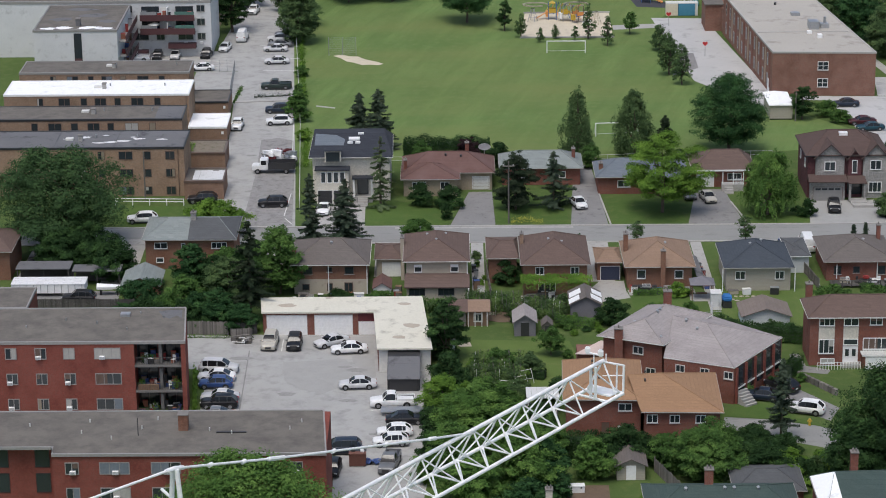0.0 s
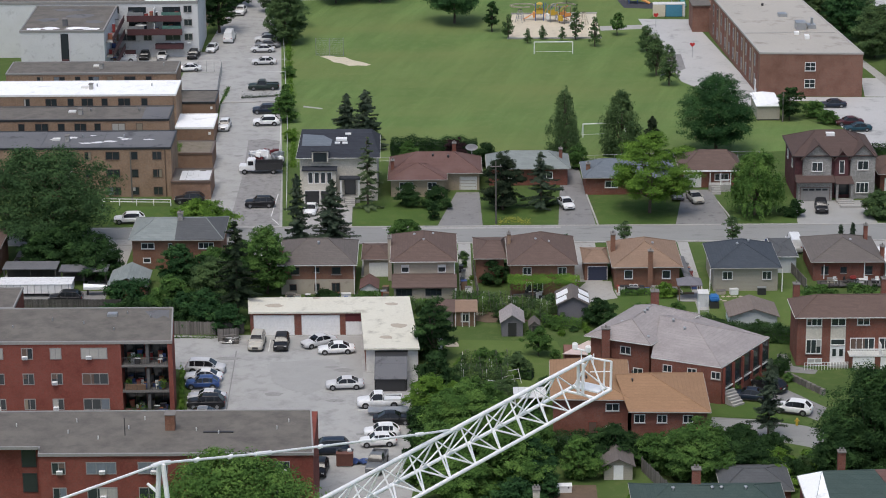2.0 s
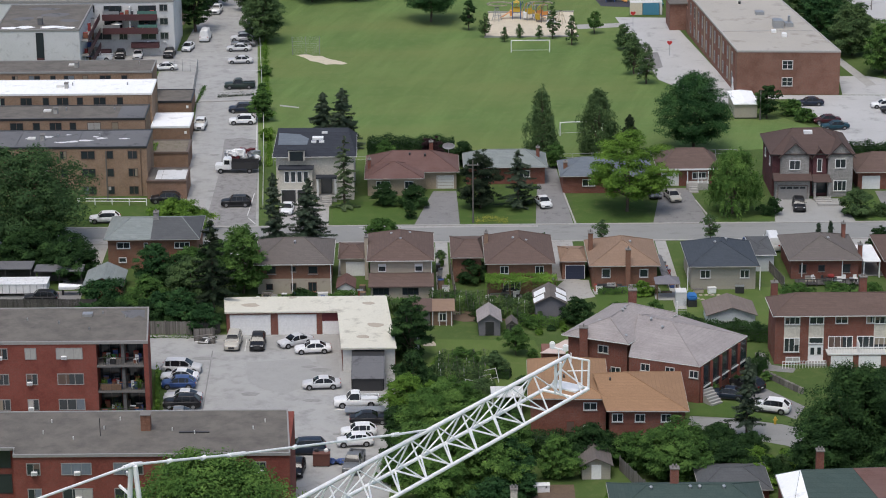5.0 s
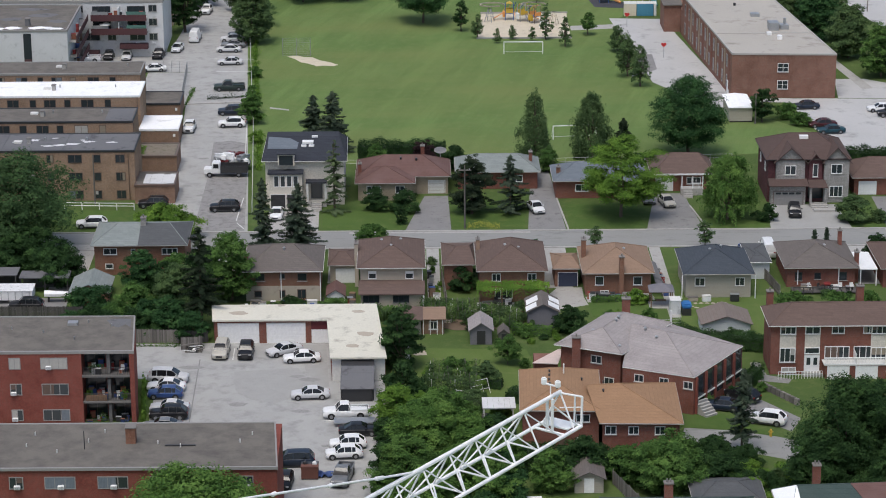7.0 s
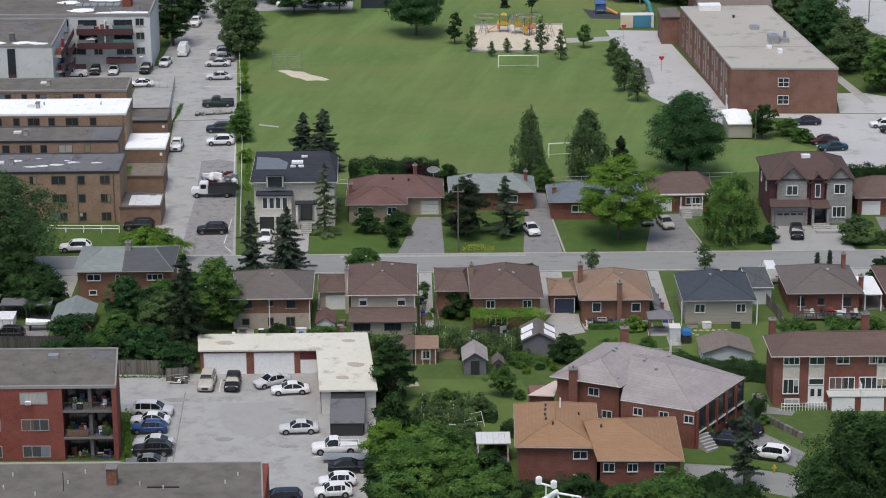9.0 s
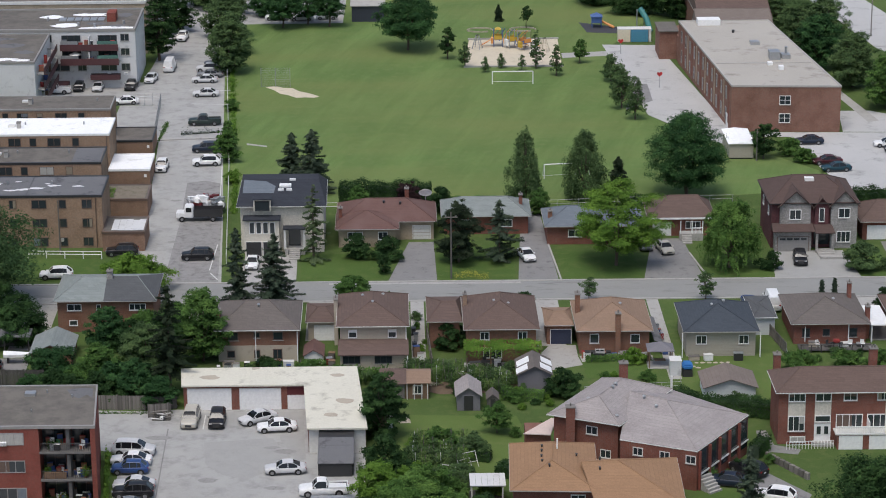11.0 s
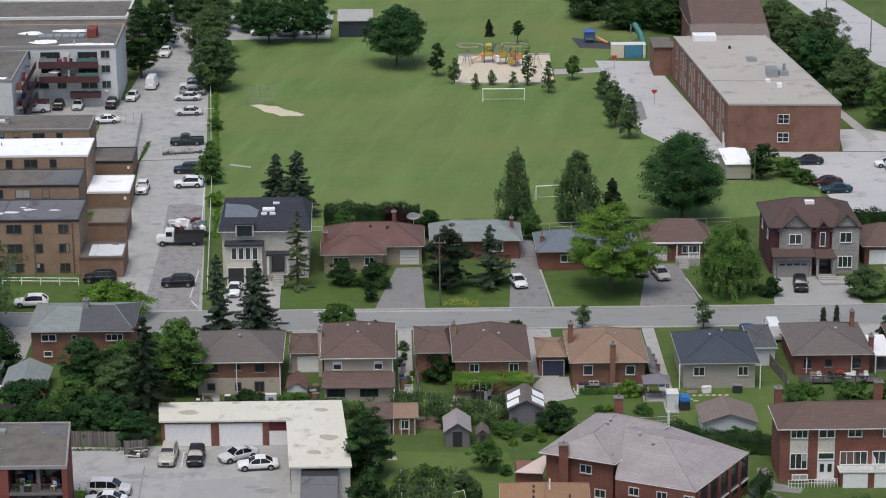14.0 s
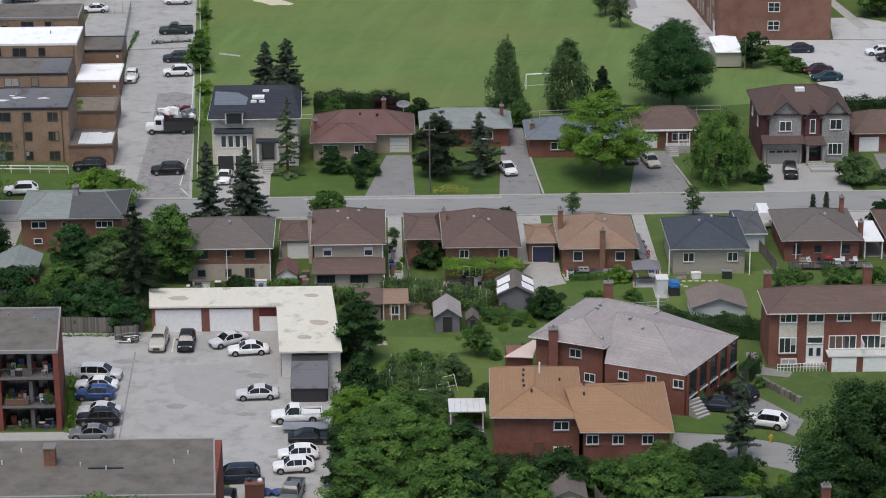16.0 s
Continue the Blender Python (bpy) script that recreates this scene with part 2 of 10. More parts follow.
TAR_GREY = surf("grey_gravel_roof", (0.11, 0.1, 0.088), (0.155, 0.14, 0.122), (0.075, 0.069, 0.062), stain_lo=0.42, stain_hi=0.8, big=0.16, fine=12, bump=0.4)
ROOF_SCUFF = surf("scuffed_roof_coating", (0.5, 0.5, 0.5), (0.66, 0.66, 0.66), (0.3, 0.3, 0.31), big=0.9, fine=6, bump=0.1)
TAR_DARK = surf("dark_tar_roof", (0.1, 0.1, 0.105), (0.14, 0.14, 0.145), (0.055, 0.055, 0.06), big=0.15, fine=12, bump=0.4)
ROOF_WHITE = surf("white_membrane_roof", (0.78, 0.78, 0.78), (0.85, 0.85, 0.85), (0.66, 0.66, 0.65), big=0.15, fine=4, bump=0.05, rough=0.6)
ROOF_CREAM = surf("cream_membrane_roof", (0.53, 0.505, 0.42), (0.6, 0.575, 0.485), (0.36, 0.335, 0.275), big=0.12, fine=5, bump=0.08, rough=0.7)
ROOF_SCHOOL = surf("pale_gravel_roof", (0.33, 0.305, 0.27), (0.39, 0.365, 0.325), (0.24, 0.22, 0.195), big=0.07, fine=8, bump=0.3)
LEAF_MID = foliage("leaves", (0.03, 0.068, 0.017), (0.088, 0.176, 0.043), (0.15, 0.265, 0.066))
LEAF_DARK = foliage("dark_leaves", (0.012, 0.03, 0.011), (0.036, 0.079, 0.025), (0.07, 0.14, 0.042))
LEAF_MAPLE = foliage("maple_leaves", (0.016, 0.046, 0.018), (0.044, 0.108, 0.036), (0.08, 0.175, 0.056))
LEAF_LIME = foliage("lime_leaves", (0.07, 0.142, 0.023), (0.128, 0.232, 0.037), (0.19, 0.32, 0.053))
LEAF_BLUE = foliage("grey_green_leaves", (0.05, 0.09, 0.034), (0.09, 0.148, 0.058), (0.13, 0.2, 0.075))
LEAF_WILLOW = foliage("willow_leaves", (0.026, 0.056, 0.023), (0.06, 0.115, 0.043), (0.09, 0.16, 0.06))
LEAF_FRESH = foliage("fresh_leaves", (0.036, 0.084, 0.02), (0.108, 0.208, 0.048), (0.185, 0.31, 0.074))
LEAF_RED = foliage("purple_leaves", (0.025, 0.014, 0.016), (0.045, 0.025, 0.026), (0.05, 0.03, 0.03))
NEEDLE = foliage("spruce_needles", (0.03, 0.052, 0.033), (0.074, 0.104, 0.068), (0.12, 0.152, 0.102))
NEEDLE_DARK = foliage("dark_fir_needles", (0.014, 0.026, 0.014), (0.034, 0.052, 0.028), (0.055, 0.075, 0.04))
NEEDLE_PALE = foliage("pale_needles", (0.075, 0.11, 0.05), (0.12, 0.17, 0.08), (0.16, 0.215, 0.1))
BARK = surf("bark", (0.07, 0.055, 0.04), (0.11, 0.085, 0.065), big=2.0, fine=14, bump=0.8, stretch=(3, 3, 0.5))
STEEL_WHITE = plain("white_crane_paint", (0.93, 0.93, 0.93), 0.4)
RUBBER = plain("tyre_rubber", (0.02, 0.02, 0.02), 0.8)
ALLOY = plain("alloy_rim", (0.35, 0.35, 0.36), 0.35, 0.8)
GLASS_CAR = plain("car_glass", (0.012, 0.014, 0.016), 0.08, 0, 0.45)
LAMP_CLEAR = plain("headlight_lens", (0.6, 0.6, 0.6), 0.15)
LAMP_RED = plain("tail_light_lens", (0.3, 0.012, 0.012), 0.2)
WOOD_GREY = surf("weathered_wood", (0.17, 0.157, 0.142), (0.23, 0.212, 0.192), (0.1, 0.094, 0.087), big=1.0, fine=10, stretch=(4, 4, 0.4), vary=0.75)
WOOD_DARK = surf("dark_weathered_wood", (0.075, 0.07, 0.066), (0.11, 0.103, 0.096), (0.05, 0.047, 0.044), big=1.0, fine=10, stretch=(4, 4, 0.4), vary=0.6)
WOOD_BROWN = surf("brown_wood", (0.16, 0.1, 0.065), (0.2, 0.13, 0.085), (0.1, 0.065, 0.04), big=1.0, fine=10, stretch=(4, 4, 0.4))
METAL_GREY = plain("galvanised_metal", (0.42, 0.43, 0.44), 0.45, 0.6)


# ---- mesh helpers ----
# The plan below is placed from pixel positions to fit the camera's view; one step is this many metres in depth and
# height, with a slight skew.
SKEW, DEPTH, RISE = -0.023, 1.485, 0.934
ON_GRID = set()


def site(x, y, z=0.0):
    return Vector((x + SKEW * y, DEPTH * y, RISE * z))


GRID = Matrix(((1, SKEW, 0, 0), (0, DEPTH, 0, 0), (0, 0, RISE, 0), (0, 0, 0, 1)))


def finish(bm, mat, smooth=False):
    me = bpy.data.meshes.new("m")
    bmesh.ops.recalc_face_normals(bm, faces=bm.faces)
    bm.to_mesh(me)
    bm.free()
    for k in (mat if isinstance(mat, (list, tuple)) else [mat]):
        me.materials.append(k)
    if smooth:
        for p in me.polygons:
            p.use_smooth = True
    return me


def part(name, bm, mat, parent, label="", loc=(0, 0, 0), rz=0.0):
    """One mesh object under a thing or a part; bm may be a finished mesh that alike pieces share."""
    me = bm if isinstance(bm, bpy.types.Mesh) else finish(bm, mat)
    ob = new(name, me)
    ob.parent = parent
    drawn = tuple(loc) == (0, 0, 0) and rz == 0
    if parent.name in ON_GRID:
        loc = site(*loc)
        if drawn:
            me.transform(GRID)
            ON_GRID.add(ob.name)
    ob.location, ob.rotation_euler = loc, (0, 0, rz)
    if label:
        ob["label"] = label
    return ob


def thing(name, label, category, loc=(0, 0, 0), rz=0.0, group="", kind=""):
    ob = new(name)
    ob.location, ob.rotation_euler = site(*loc), (0, 0, rz)
    if loc[0] == 0 and loc[1] == 0:
        ON_GRID.add(ob.name)
    ob.empty_display_size = 0.3
    return tagged(ob, label, category, group, kind)


def box(bm, x0, x1, y0, y1, z0, z1, mi=0):
    v = [bm.verts.new(c) for c in ((x0, y0, z0), (x1, y0, z0), (x1, y1, z0), (x0, y1, z0), (x0, y0, z1), (x1, y0, z1), (x1, y1, z1), (x0, y1, z1))]
    for q in ((0, 1, 5, 4), (1, 2, 6, 5), (2, 3, 7, 6), (3, 0, 4, 7), (4, 5, 6, 7), (3, 2, 1, 0)):
        f = bm.faces.new([v[i] for i in q])
        f.material_index = mi
    return v


def boxed(*dims):
    bm = bmesh.new()
    for d in dims:
        box(bm, *d)
    return bm


def prism(bm, pts, z0, z1, mi=0):
    a = [bm.verts.new((x, y, z0)) for x, y in pts]
    b = [bm.verts.new((x, y, z1)) for x, y in pts]
    n = len(pts)
    fs = [bm.faces.new(b), bm.faces.new(a[::-1])]
    for i in range(n):
        fs.append(bm.faces.new((a[i], a[(i + 1) % n], b[(i + 1) % n], b[i])))
    for f in fs:
        f.material_index = mi


def tube(bm, a, b, r, r2=None, n=6, cap=True):
    a, b = Vector(a), Vector(b)
    d = (b - a).normalized()
    u = d.orthogonal().normalized()
    w = d.cross(u)
    r2 = r if r2 is None else r2
    ra, rb = [], []
    for i in range(n):
        o = u * math.cos(2 * math.pi * i / n) + w * math.sin(2 * math.pi * i / n)
        ra.append(bm.verts.new(a + o * r)), rb.append(bm.verts.new(b + o * r2))
    for i in range(n):
        bm.faces.new((ra[i], ra[(i + 1) % n], rb[(i + 1) % n], rb[i]))
    if cap:
        bm.faces.new(ra[::-1]), bm.faces.new(rb)


def slab(name, pts, z0, z1, mat, label, category, kind="structure"):
    bm = bmesh.new()
    prism(bm, [site(*q).xy for q in pts], z0, z1)
    ob = new(name, finish(bm, mat))
    return tagged(ob, label, category, kind=kind)


def inset(c, d):
    """Moves the corners of a convex quad inwards by d."""
    out = []
    n = len(c)
    for i in range(n):
        p, q, r = Vector(c[i - 1]), Vector(c[i]), Vector(c[(i + 1) % n])
        e, f = (q - p).normalized(), (r - q).normalized()
        s = e.cross(f) if n else 1
        out.append(tuple(q + (f - e) * (d / max(0.3, abs(s)))))
    return out


# ---- houses ----
WINDOW_CACHE = {}


def window(parent, loc, rz, w, h, frame_mat=None, lights=2, pane=None, sill=True, bars=0):
    """A framed window that sits in the wall with its glass set back; faces -y before it is turned."""
    frame_mat, curtained = frame_mat or PAINT_WHITE, pane == "curtained"
    pane = PANE if curtained else pane or PANE
    h = h * RISE if parent.name in ON_GRID else h
    key = (round(w, 2), round(h, 2), frame_mat.name, lights, pane.name, sill, bars)
    if key not in WINDOW_CACHE:
        t = min(0.095, w * 0.11)
        bars_m = [finish(boxed((-t * 0.4, t * 0.4, -0.06, 0.04, t, h - t)), frame_mat), finish(boxed((-w / 2 + t, w / 2 - t, -0.055, 0.04, -t * 0.35, t * 0.35)), frame_mat)]
        WINDOW_CACHE[key] = (finish(ring(w, h, t, -0.07, 0.05), frame_mat), finish(boxed((-w / 2 + t, w / 2 - t, -0.03, -0.012, t, h - t)), pane),
                             bars_m, finish(boxed((-w / 2 - 0.06, w / 2 + 0.06, -0.13, -0.002, -0.07, -0.004)), CONCRETE))
    f, g, bars_m, sl = WINDOW_CACHE[key]
    ob = part("window", f, None, parent, "", loc, rz)
    part("pane", g, None, ob)
    for k in range(1, lights):
        part("mullion", bars_m[0], None, ob, "", (-w / 2 + w * k / lights, 0, 0))
    for k in range(bars):
        part("mullion", bars_m[1], None, ob, "", (0, 0, h * (k + 1) / (bars + 1)))
    if sill:
        part("sill", sl, None, ob)
    if curtained:
        pick = random.Random(round(loc[0] * 31 + loc[2] * 57))
        m, t = pick.choice(CURTAINS), min(0.095, w * 0.11)
        x0, span, low = pick.choice((-1, 0)), pick.choice((0.3, 0.45, 0.6, 1.0)), pick.choice((0.0, 0.0, 0.45))
        a = -w / 2 + t if x0 else w / 2 - t - span * (w - 2 * t)
        bm, n = bmesh.new(), 2 * max(2, int(span * w / 0.16))
        d = span * (w - 2 * t) / n
        folds = [(bm.verts.new((a + k * d, -0.04 - 0.022 * (k % 2), t + low * h)), bm.verts.new((a + k * d, -0.04 - 0.022 * (k % 2), h - t))) for k in range(n + 1)]
        for p, q in zip(folds, folds[1:]):
            bm.faces.new((p[0], q[0], q[1], p[1]))
        part("curtain", bm, m, ob)
    return ob


def ring(w, h, t, y0, y1):
    """A rectangular frame as one closed piece, standing on z = 0."""
    bm = bmesh.new()
    loops = []
    for y in (y0, y1):
        for d in (0, t):
            loops.append([bm.verts.new(c) for c in ((-w / 2 + d, y, d), (w / 2 - d, y, d), (w / 2 - d, y, h - d), (-w / 2 + d, y, h - d))])
    fo, fi, bo, bi = loops
    for i in range(4):
        j = (i + 1) % 4
        for p, q in ((fo, fi), (fi, bi), (bi, bo), (bo, fo)):
            bm.faces.new((p[i], p[j], q[j], q[i]))
    return bm


def door(parent, loc, rz, w, h, mat, frame_mat=None, panels=0, name="door", label=""):
    h = h * RISE if parent.name in ON_GRID else h
    bm = bmesh.new()
    box(bm, -w / 2, w / 2, -0.03, 0.02, 0, h)
    ob = part(name, bm, mat, parent, label, loc, rz)
    bm = bmesh.new()
    t = 0.08
    box(bm, -w / 2 - t, -w / 2 - 0.001, -0.06, 0.05, 0, h)
    box(bm, w / 2 + 0.001, w / 2 + t, -0.06, 0.05, 0, h)
    box(bm, -w / 2 - t, w / 2 + t, -0.06, 0.05, h + 0.001, h + t)
    part("door_frame", bm, frame_mat or PAINT_WHITE, ob)
    if panels:
        bm = bmesh.new()
        for k in range(panels):
            z0 = h * k / panels + 0.03
            box(bm, -w / 2 + 0.05, w / 2 - 0.05, -0.045, -0.031, z0, h * (k + 1) / panels - 0.03)
        part("door_panel", bm, mat, ob)
    return ob


def hip(bm, c, z, a, b, thick=0.16):
    """A hipped roof over the corners SW, SE, NE, NW with its ridge from a (west) to b (east)."""
    lo = [bm.verts.new((x, y, z)) for x, y in c]
    up = [bm.verts.new((x, y, z + thick)) for x, y in c]
    for i in range(4):
        bm.faces.new((lo[i], lo[(i + 1) % 4], up[(i + 1) % 4], up[i]))
    bm.faces.new(lo[::-1])
    A = bm.verts.new(a)
    B = A if a == b else bm.verts.new(b)
    sw, se, ne, nw = up
    if A is B:
        for p, q in ((sw, se), (se, ne), (ne, nw), (nw, sw)):
            bm.faces.new((p, q, A))
    else:
        bm.faces.new((sw, se, B, A)), bm.faces.new((ne, nw, A, B))
        bm.faces.new((se, ne, B)), bm.faces.new((nw, sw, A))


def gutter(c, z, w=0.05, h=0.1):
    """A fascia and gutter all round the eaves."""
    bm = bmesh.new()
    n = len(c)
    loops = [[bm.verts.new((*p, zz)) for p in q] for q, zz in ((inset(c, 0.01), z), (inset(c, -w), z), (inset(c, -w), z + h), (inset(c, 0.01), z + h))]
    for i in range(n):
        j = (i + 1) % n
        for k in range(4):
            p, q = loops[k], loops[(k + 1) % 4]
            bm.faces.new((p[i], p[j], q[j], q[i]))
    return bm


def wall_spot(corners, side, u, off=0.0):
    """A place on a wall u metres from its left end as seen from outside, and the turn of what hangs there."""
    i = {"S": 0, "E": 1, "N": 2, "W": 3}[side]
    p, q = Vector(corners[i]), Vector(corners[(i + 1) % 4])
    d = (q - p).normalized()
    nrm = Vector((d.y, -d.x))
    s = p + d * u + nrm * off
    e = site(*q) - site(*p)
    return s.x, s.y, math.atan2(e.y, e.x)


def chimney(parent, x, y, z0, z1, w=0.8, d=0.55, mat=None, pots=1, name="chimney"):
    bm = bmesh.new()
    box(bm, x - w / 2, x + w / 2, y - d / 2, y + d / 2, z0, z1)
    ob = part(name, bm, mat or BRICK_RED, parent)
    bm = boxed((x - w / 2 - 0.07, x + w / 2 + 0.07, y - d / 2 - 0.07, y + d / 2 + 0.07, z1 + 0.001, z1 + 0.12))
    for k in range(pots):
        xx = x + (k - (pots - 1) / 2) * 0.35
        tube(bm, (xx, y, z1 + 0.1), (xx, y, z1 + 0.5), 0.11, 0.09, 8)
    part("chimney_cap", bm, CAP, ob)


def block(parent, c, z, over, roof_mat, wall_mat, a, b, z0=-0.3, trim=None, thick=0.16, plinth=0.0):
    """Walls and hipped roof of one block of a house; c are the eave corners."""
    w = inset(c, over)
    bm = bmesh.new()
    prism(bm, w, z0, z + 0.02)
    part("wall", bm, wall_mat, parent)
    if plinth:
        bm = bmesh.new()
        prism(bm, inset(w, -0.04), z0, plinth)
        part("plinth", bm, CONCRETE, parent)
    bm = bmesh.new()
    hip(bm, c, z, a, b, thick)
    roof = part("roof", bm, roof_mat, parent)
    part("gutter", gutter(c, z + 0.02), trim or GUTTER, roof)
    up = [Vector((*p, z + thick)) for p in c]
    A, B = Vector(a), Vector(b)
    for p, q in ((up[0], A), (up[3], A), (up[1], B), (up[2], B), (A, B)):
        if (p - q).length > 0.3:
            cap = bmesh.new()
            tube(cap, p, q + Vector((0, 0, 0.01)), 0.075, n=5)
            part("ridge_cap", cap, roof_mat, roof)
    return w


def vents(parent, spots, mat=None, k=1.0):
    for x, y, z in spots:
        bm = bmesh.new()
        tube(bm, (x, y, z - 0.25), (x, y, z + 0.12 * k), 0.13 * k, n=8)
        tube(bm, (x, y, z + 0.12 * k), (x, y, z + 0.22 * k), 0.22 * k, 0.13 * k, n=8)
        part("roof_vent", bm, mat or METAL_GREY, parent)


def rect(x0, x1, y0, y1):
    return [(x0, y0), (x1, y0), (x1, y1), (x0, y1)]


# ---- ground, roads and paving ----
slab("ground", [(-2500, -2500), (2500, -2500), (2500, 2500), (-2500, 2500)], -0.5, 0.0, GRASS_YARD, "uneven green yard grass over flat ground", "ground")
slab("field", [(-28.5, 24), (-30.6, 62), (-32, 100), (-32, 240), (75, 240), (53, 112), (41, 92), (44, 60), (52, 47), (60, 44), (68, 36), (68, 29), (40, 25.5)], 0.0, 0.006, GRASS_FIELD, "broad mown green school sports field", "field")
slab("road", [(-400, -5.2), (400, -5.2), (400, 0), (-400, 0)], 0.0, 0.012, ASPHALT_ROAD, "grey asphalt residential street with patched surface", "road")
for y0, y1 in ((0.0, 0.28), (-5.5, -5.2)):
    slab("kerb", [(-400, y0), (400, y0), (400, y1), (-400, y1)], 0.0, 0.1, CONCRETE, "pale concrete kerb along the street", "kerb")
slab("lane", [(-37.2, 0.29), (-23.6, 0.29), (-25.0, 18), (-27.4, 45), (-29.8, 74), (-32.0, 100), (-33, 150), (-45, 150), (-43, 100), (-44.8, 77), (-62, 77), (-62, 66), (-39.6, 66), (-38.2, 44), (-36.5, 18)], 0.0, 0.01, ASPHALT, "worn patched asphalt parking lane", "parking lot")
slab("court", [(-36, -31.9), (-29.2, -32.15), (-26.5, -31.9), (-9.3, -31.9), (-9.3, -41.4), (-3.0, -41.4), (-3.3, -66), (-6, -90), (-14, -90), (-14, -60), (-30.9, -60), (-31.3, -41), (-36, -40)], 0.0, 0.01, ASPHALT, "worn grey asphalt court with stains and cracks", "parking lot")
slab("schoolyard", [(40.5, 94.6), (51, 94), (57.6, 51.6), (56, 46), (52, 49), (44.3, 59.5), (43.2, 70)], 0.007, 0.014, ASPHALT_PALE, "pale worn asphalt schoolyard", "schoolyard")
slab("school_lot", [(57, 51.6), (100, 50.5), (100, 28.4), (70.6, 28.6), (68.5, 37), (67, 47), (66.5, 49.4), (57, 50)], 0.007, 0.016, ASPHALT_PALE, "pale concrete-grey school parking lot", "parking lot")
slab("school_side_lot", [(75.7, 51.4), (100, 50.6), (100, 57.5), (86, 58.5), (82.6, 60.5), (77.2, 60.5)], 0.007, 0.013, ASPHALT_PALE, "pale paved strip beside a school", "parking lot")
slab("back_lot", [(-60, 107.6), (-9.4, 108.4), (-9.0, 124), (-60, 124)], 0.007, 0.013, ASPHALT, "pale parking lot behind a row of trees", "parking lot")
slab("playground_sand", [(15.2, 97.8), (32.3, 98), (31.8, 83.2), (13.8, 83.9)], 0.006, 0.05, SAND, "tan sand of a playground", "sand")
slab("path", [(32.3, 87.6), (40.9, 88.6), (41, 91.0), (32.2, 90.2)], 0.006, 0.012, CONCRETE, "pale concrete footpath", "path")
slab("sand_patch", [(-22.4, 74.0), (-20.6, 74.6), (-19.2, 73.6), (-17.6, 73.5), (-16.2, 71.9), (-14.0, 70.6), (-12.6, 69.4), (-13.4, 68.8), (-15.0, 69.0), (-16.6, 68.8), (-18.2, 70.2), (-19.6, 70.8), (-20.8, 72.6)], 0.006, 0.011, SAND, "bare sandy infield patch in the grass", "sand")
# front lawns and driveways on the far side of the street
LAWNS = [(-12.6, -0.6, 8.6), (6.6, 17.5, 11), (24.0, 35.0, 9), (44.3, 53.2, 9), (65.6, 70.5, 8)]
for x0, x1, y1 in LAWNS:
    slab("lawn", [(x0, 0.29), (x1, 0.29), (x1 - 0.3, y1), (x0 - 0.2, y1)], 0.0, 0.03, GRASS_LAWN, "mown green front lawn", "lawn")
for x0, x1, xa, xb, y1, m in ((-0.4, 6.4, 2.6, 6.2, 12.2, ASPHALT_DRIVE), (17.7, 23.3, 19.6, 22.4, 22, ASPHALT_DRIVE), (35.2, 43.6, 38, 42.4, 12.6, ASPHALT_DRIVE), (53.4, 65.4, 54.6, 64.8, 8.4, ASPHALT_PATCH), (70.6, 79, 71, 78, 11, ASPHALT_DRIVE), (-21.5, -13.2, -20.8, -13.4, 8.6, CONCRETE)):
    slab("driveway", [(x0, 0.28), (x1, 0.28), (xb, y1), (xa, y1)], 0.0, 0.016, m, "paved private driveway", "driveway")
for x0, x1, y0 in ((-11.2, -7.2, -15.8), (2.6, 4.4, -22), (18.8, 22.6, -17.6), (34.6, 36.2, -26), (62, 66, -17), (-30, -22.6, -12)):
    slab("driveway", [(x0, y0), (x1, y0), (x1, -5.51), (x0, -5.51)], 0.0, 0.014, CONCRETE, "concrete side driveway between houses", "driveway")
slab("driveway", [(23.8, -20.3), (24.2, -22.4), (20.2, -23.6), (18.8, -20), (20.4, -17.5), (23.8, -17.5)], 0.0, 0.02, CONCRETE, "pale concrete patio behind a house", "patio")
slab("crescent", [(31.8, -54.2), (32.4, -52.3), (37.7, -52.9), (43.1, -54.3), (46, -55.6), (60, -57), (60, -61.4), (44, -60), (42.8, -58.8), (34.2, -55.8)], 0.0, 0.012, ASPHALT_ROAD, "grey asphalt end of a crescent", "road")
slab("driveway", [(37.4, -47.4), (39.6, -45.2), (42.6, -46.2), (46.6, -50.4), (44.9, -53.2), (40.6, -50.0)], 0.0, 0.016, ASPHALT_DRIVE, "grey asphalt driveway", "driveway")
slab("lawn", [(31.0, -51.6), (34.2, -50.2), (36.6, -49.0), (39.8, -50.6), (43.0, -54.1), (37.7, -52.7), (32.4, -52.1)], 0.0, 0.03, GRASS_LAWN, "small bright front lawn", "lawn")
slab("lawn", [(-53, 1.2), (-37.5, 1.2), (-37.6, 7.6), (-53, 8)], 0.0, 0.02, GRASS_LAWN, "mown strip beside the apartment building", "lawn")
slab("lawn", [(-2.2, -33.4), (15, -34), (17, -43), (13, -50), (4, -52), (-0.5, -41)], 0.0, 0.012, GRASS_DRY, "uneven yellowing back garden lawn", "lawn")
slab("lawn", [(34.8, -20), (49.6, -20), (50, -33), (36.8, -33)], 0.0, 0.012, GRASS_DRY, "yellowing back garden lawn with pale stepping stones", "lawn")
slab("walk", [(43.0, -37.6), (44.2, -37.6), (44.5, -40.6), (47.4, -41.6), (46.8, -42.6), (42.6, -41.8)], 0.0, 0.02, ASPHALT_DRIVE, "grey paved walk beside townhouses", "path")
slab("patio", [(24.2, -21.7), (33.3, -21.3), (33.3, -20.2), (24.0, -20.2)], 0.0, 0.02, CONCRETE, "pale concrete walk behind a bungalow", "patio")
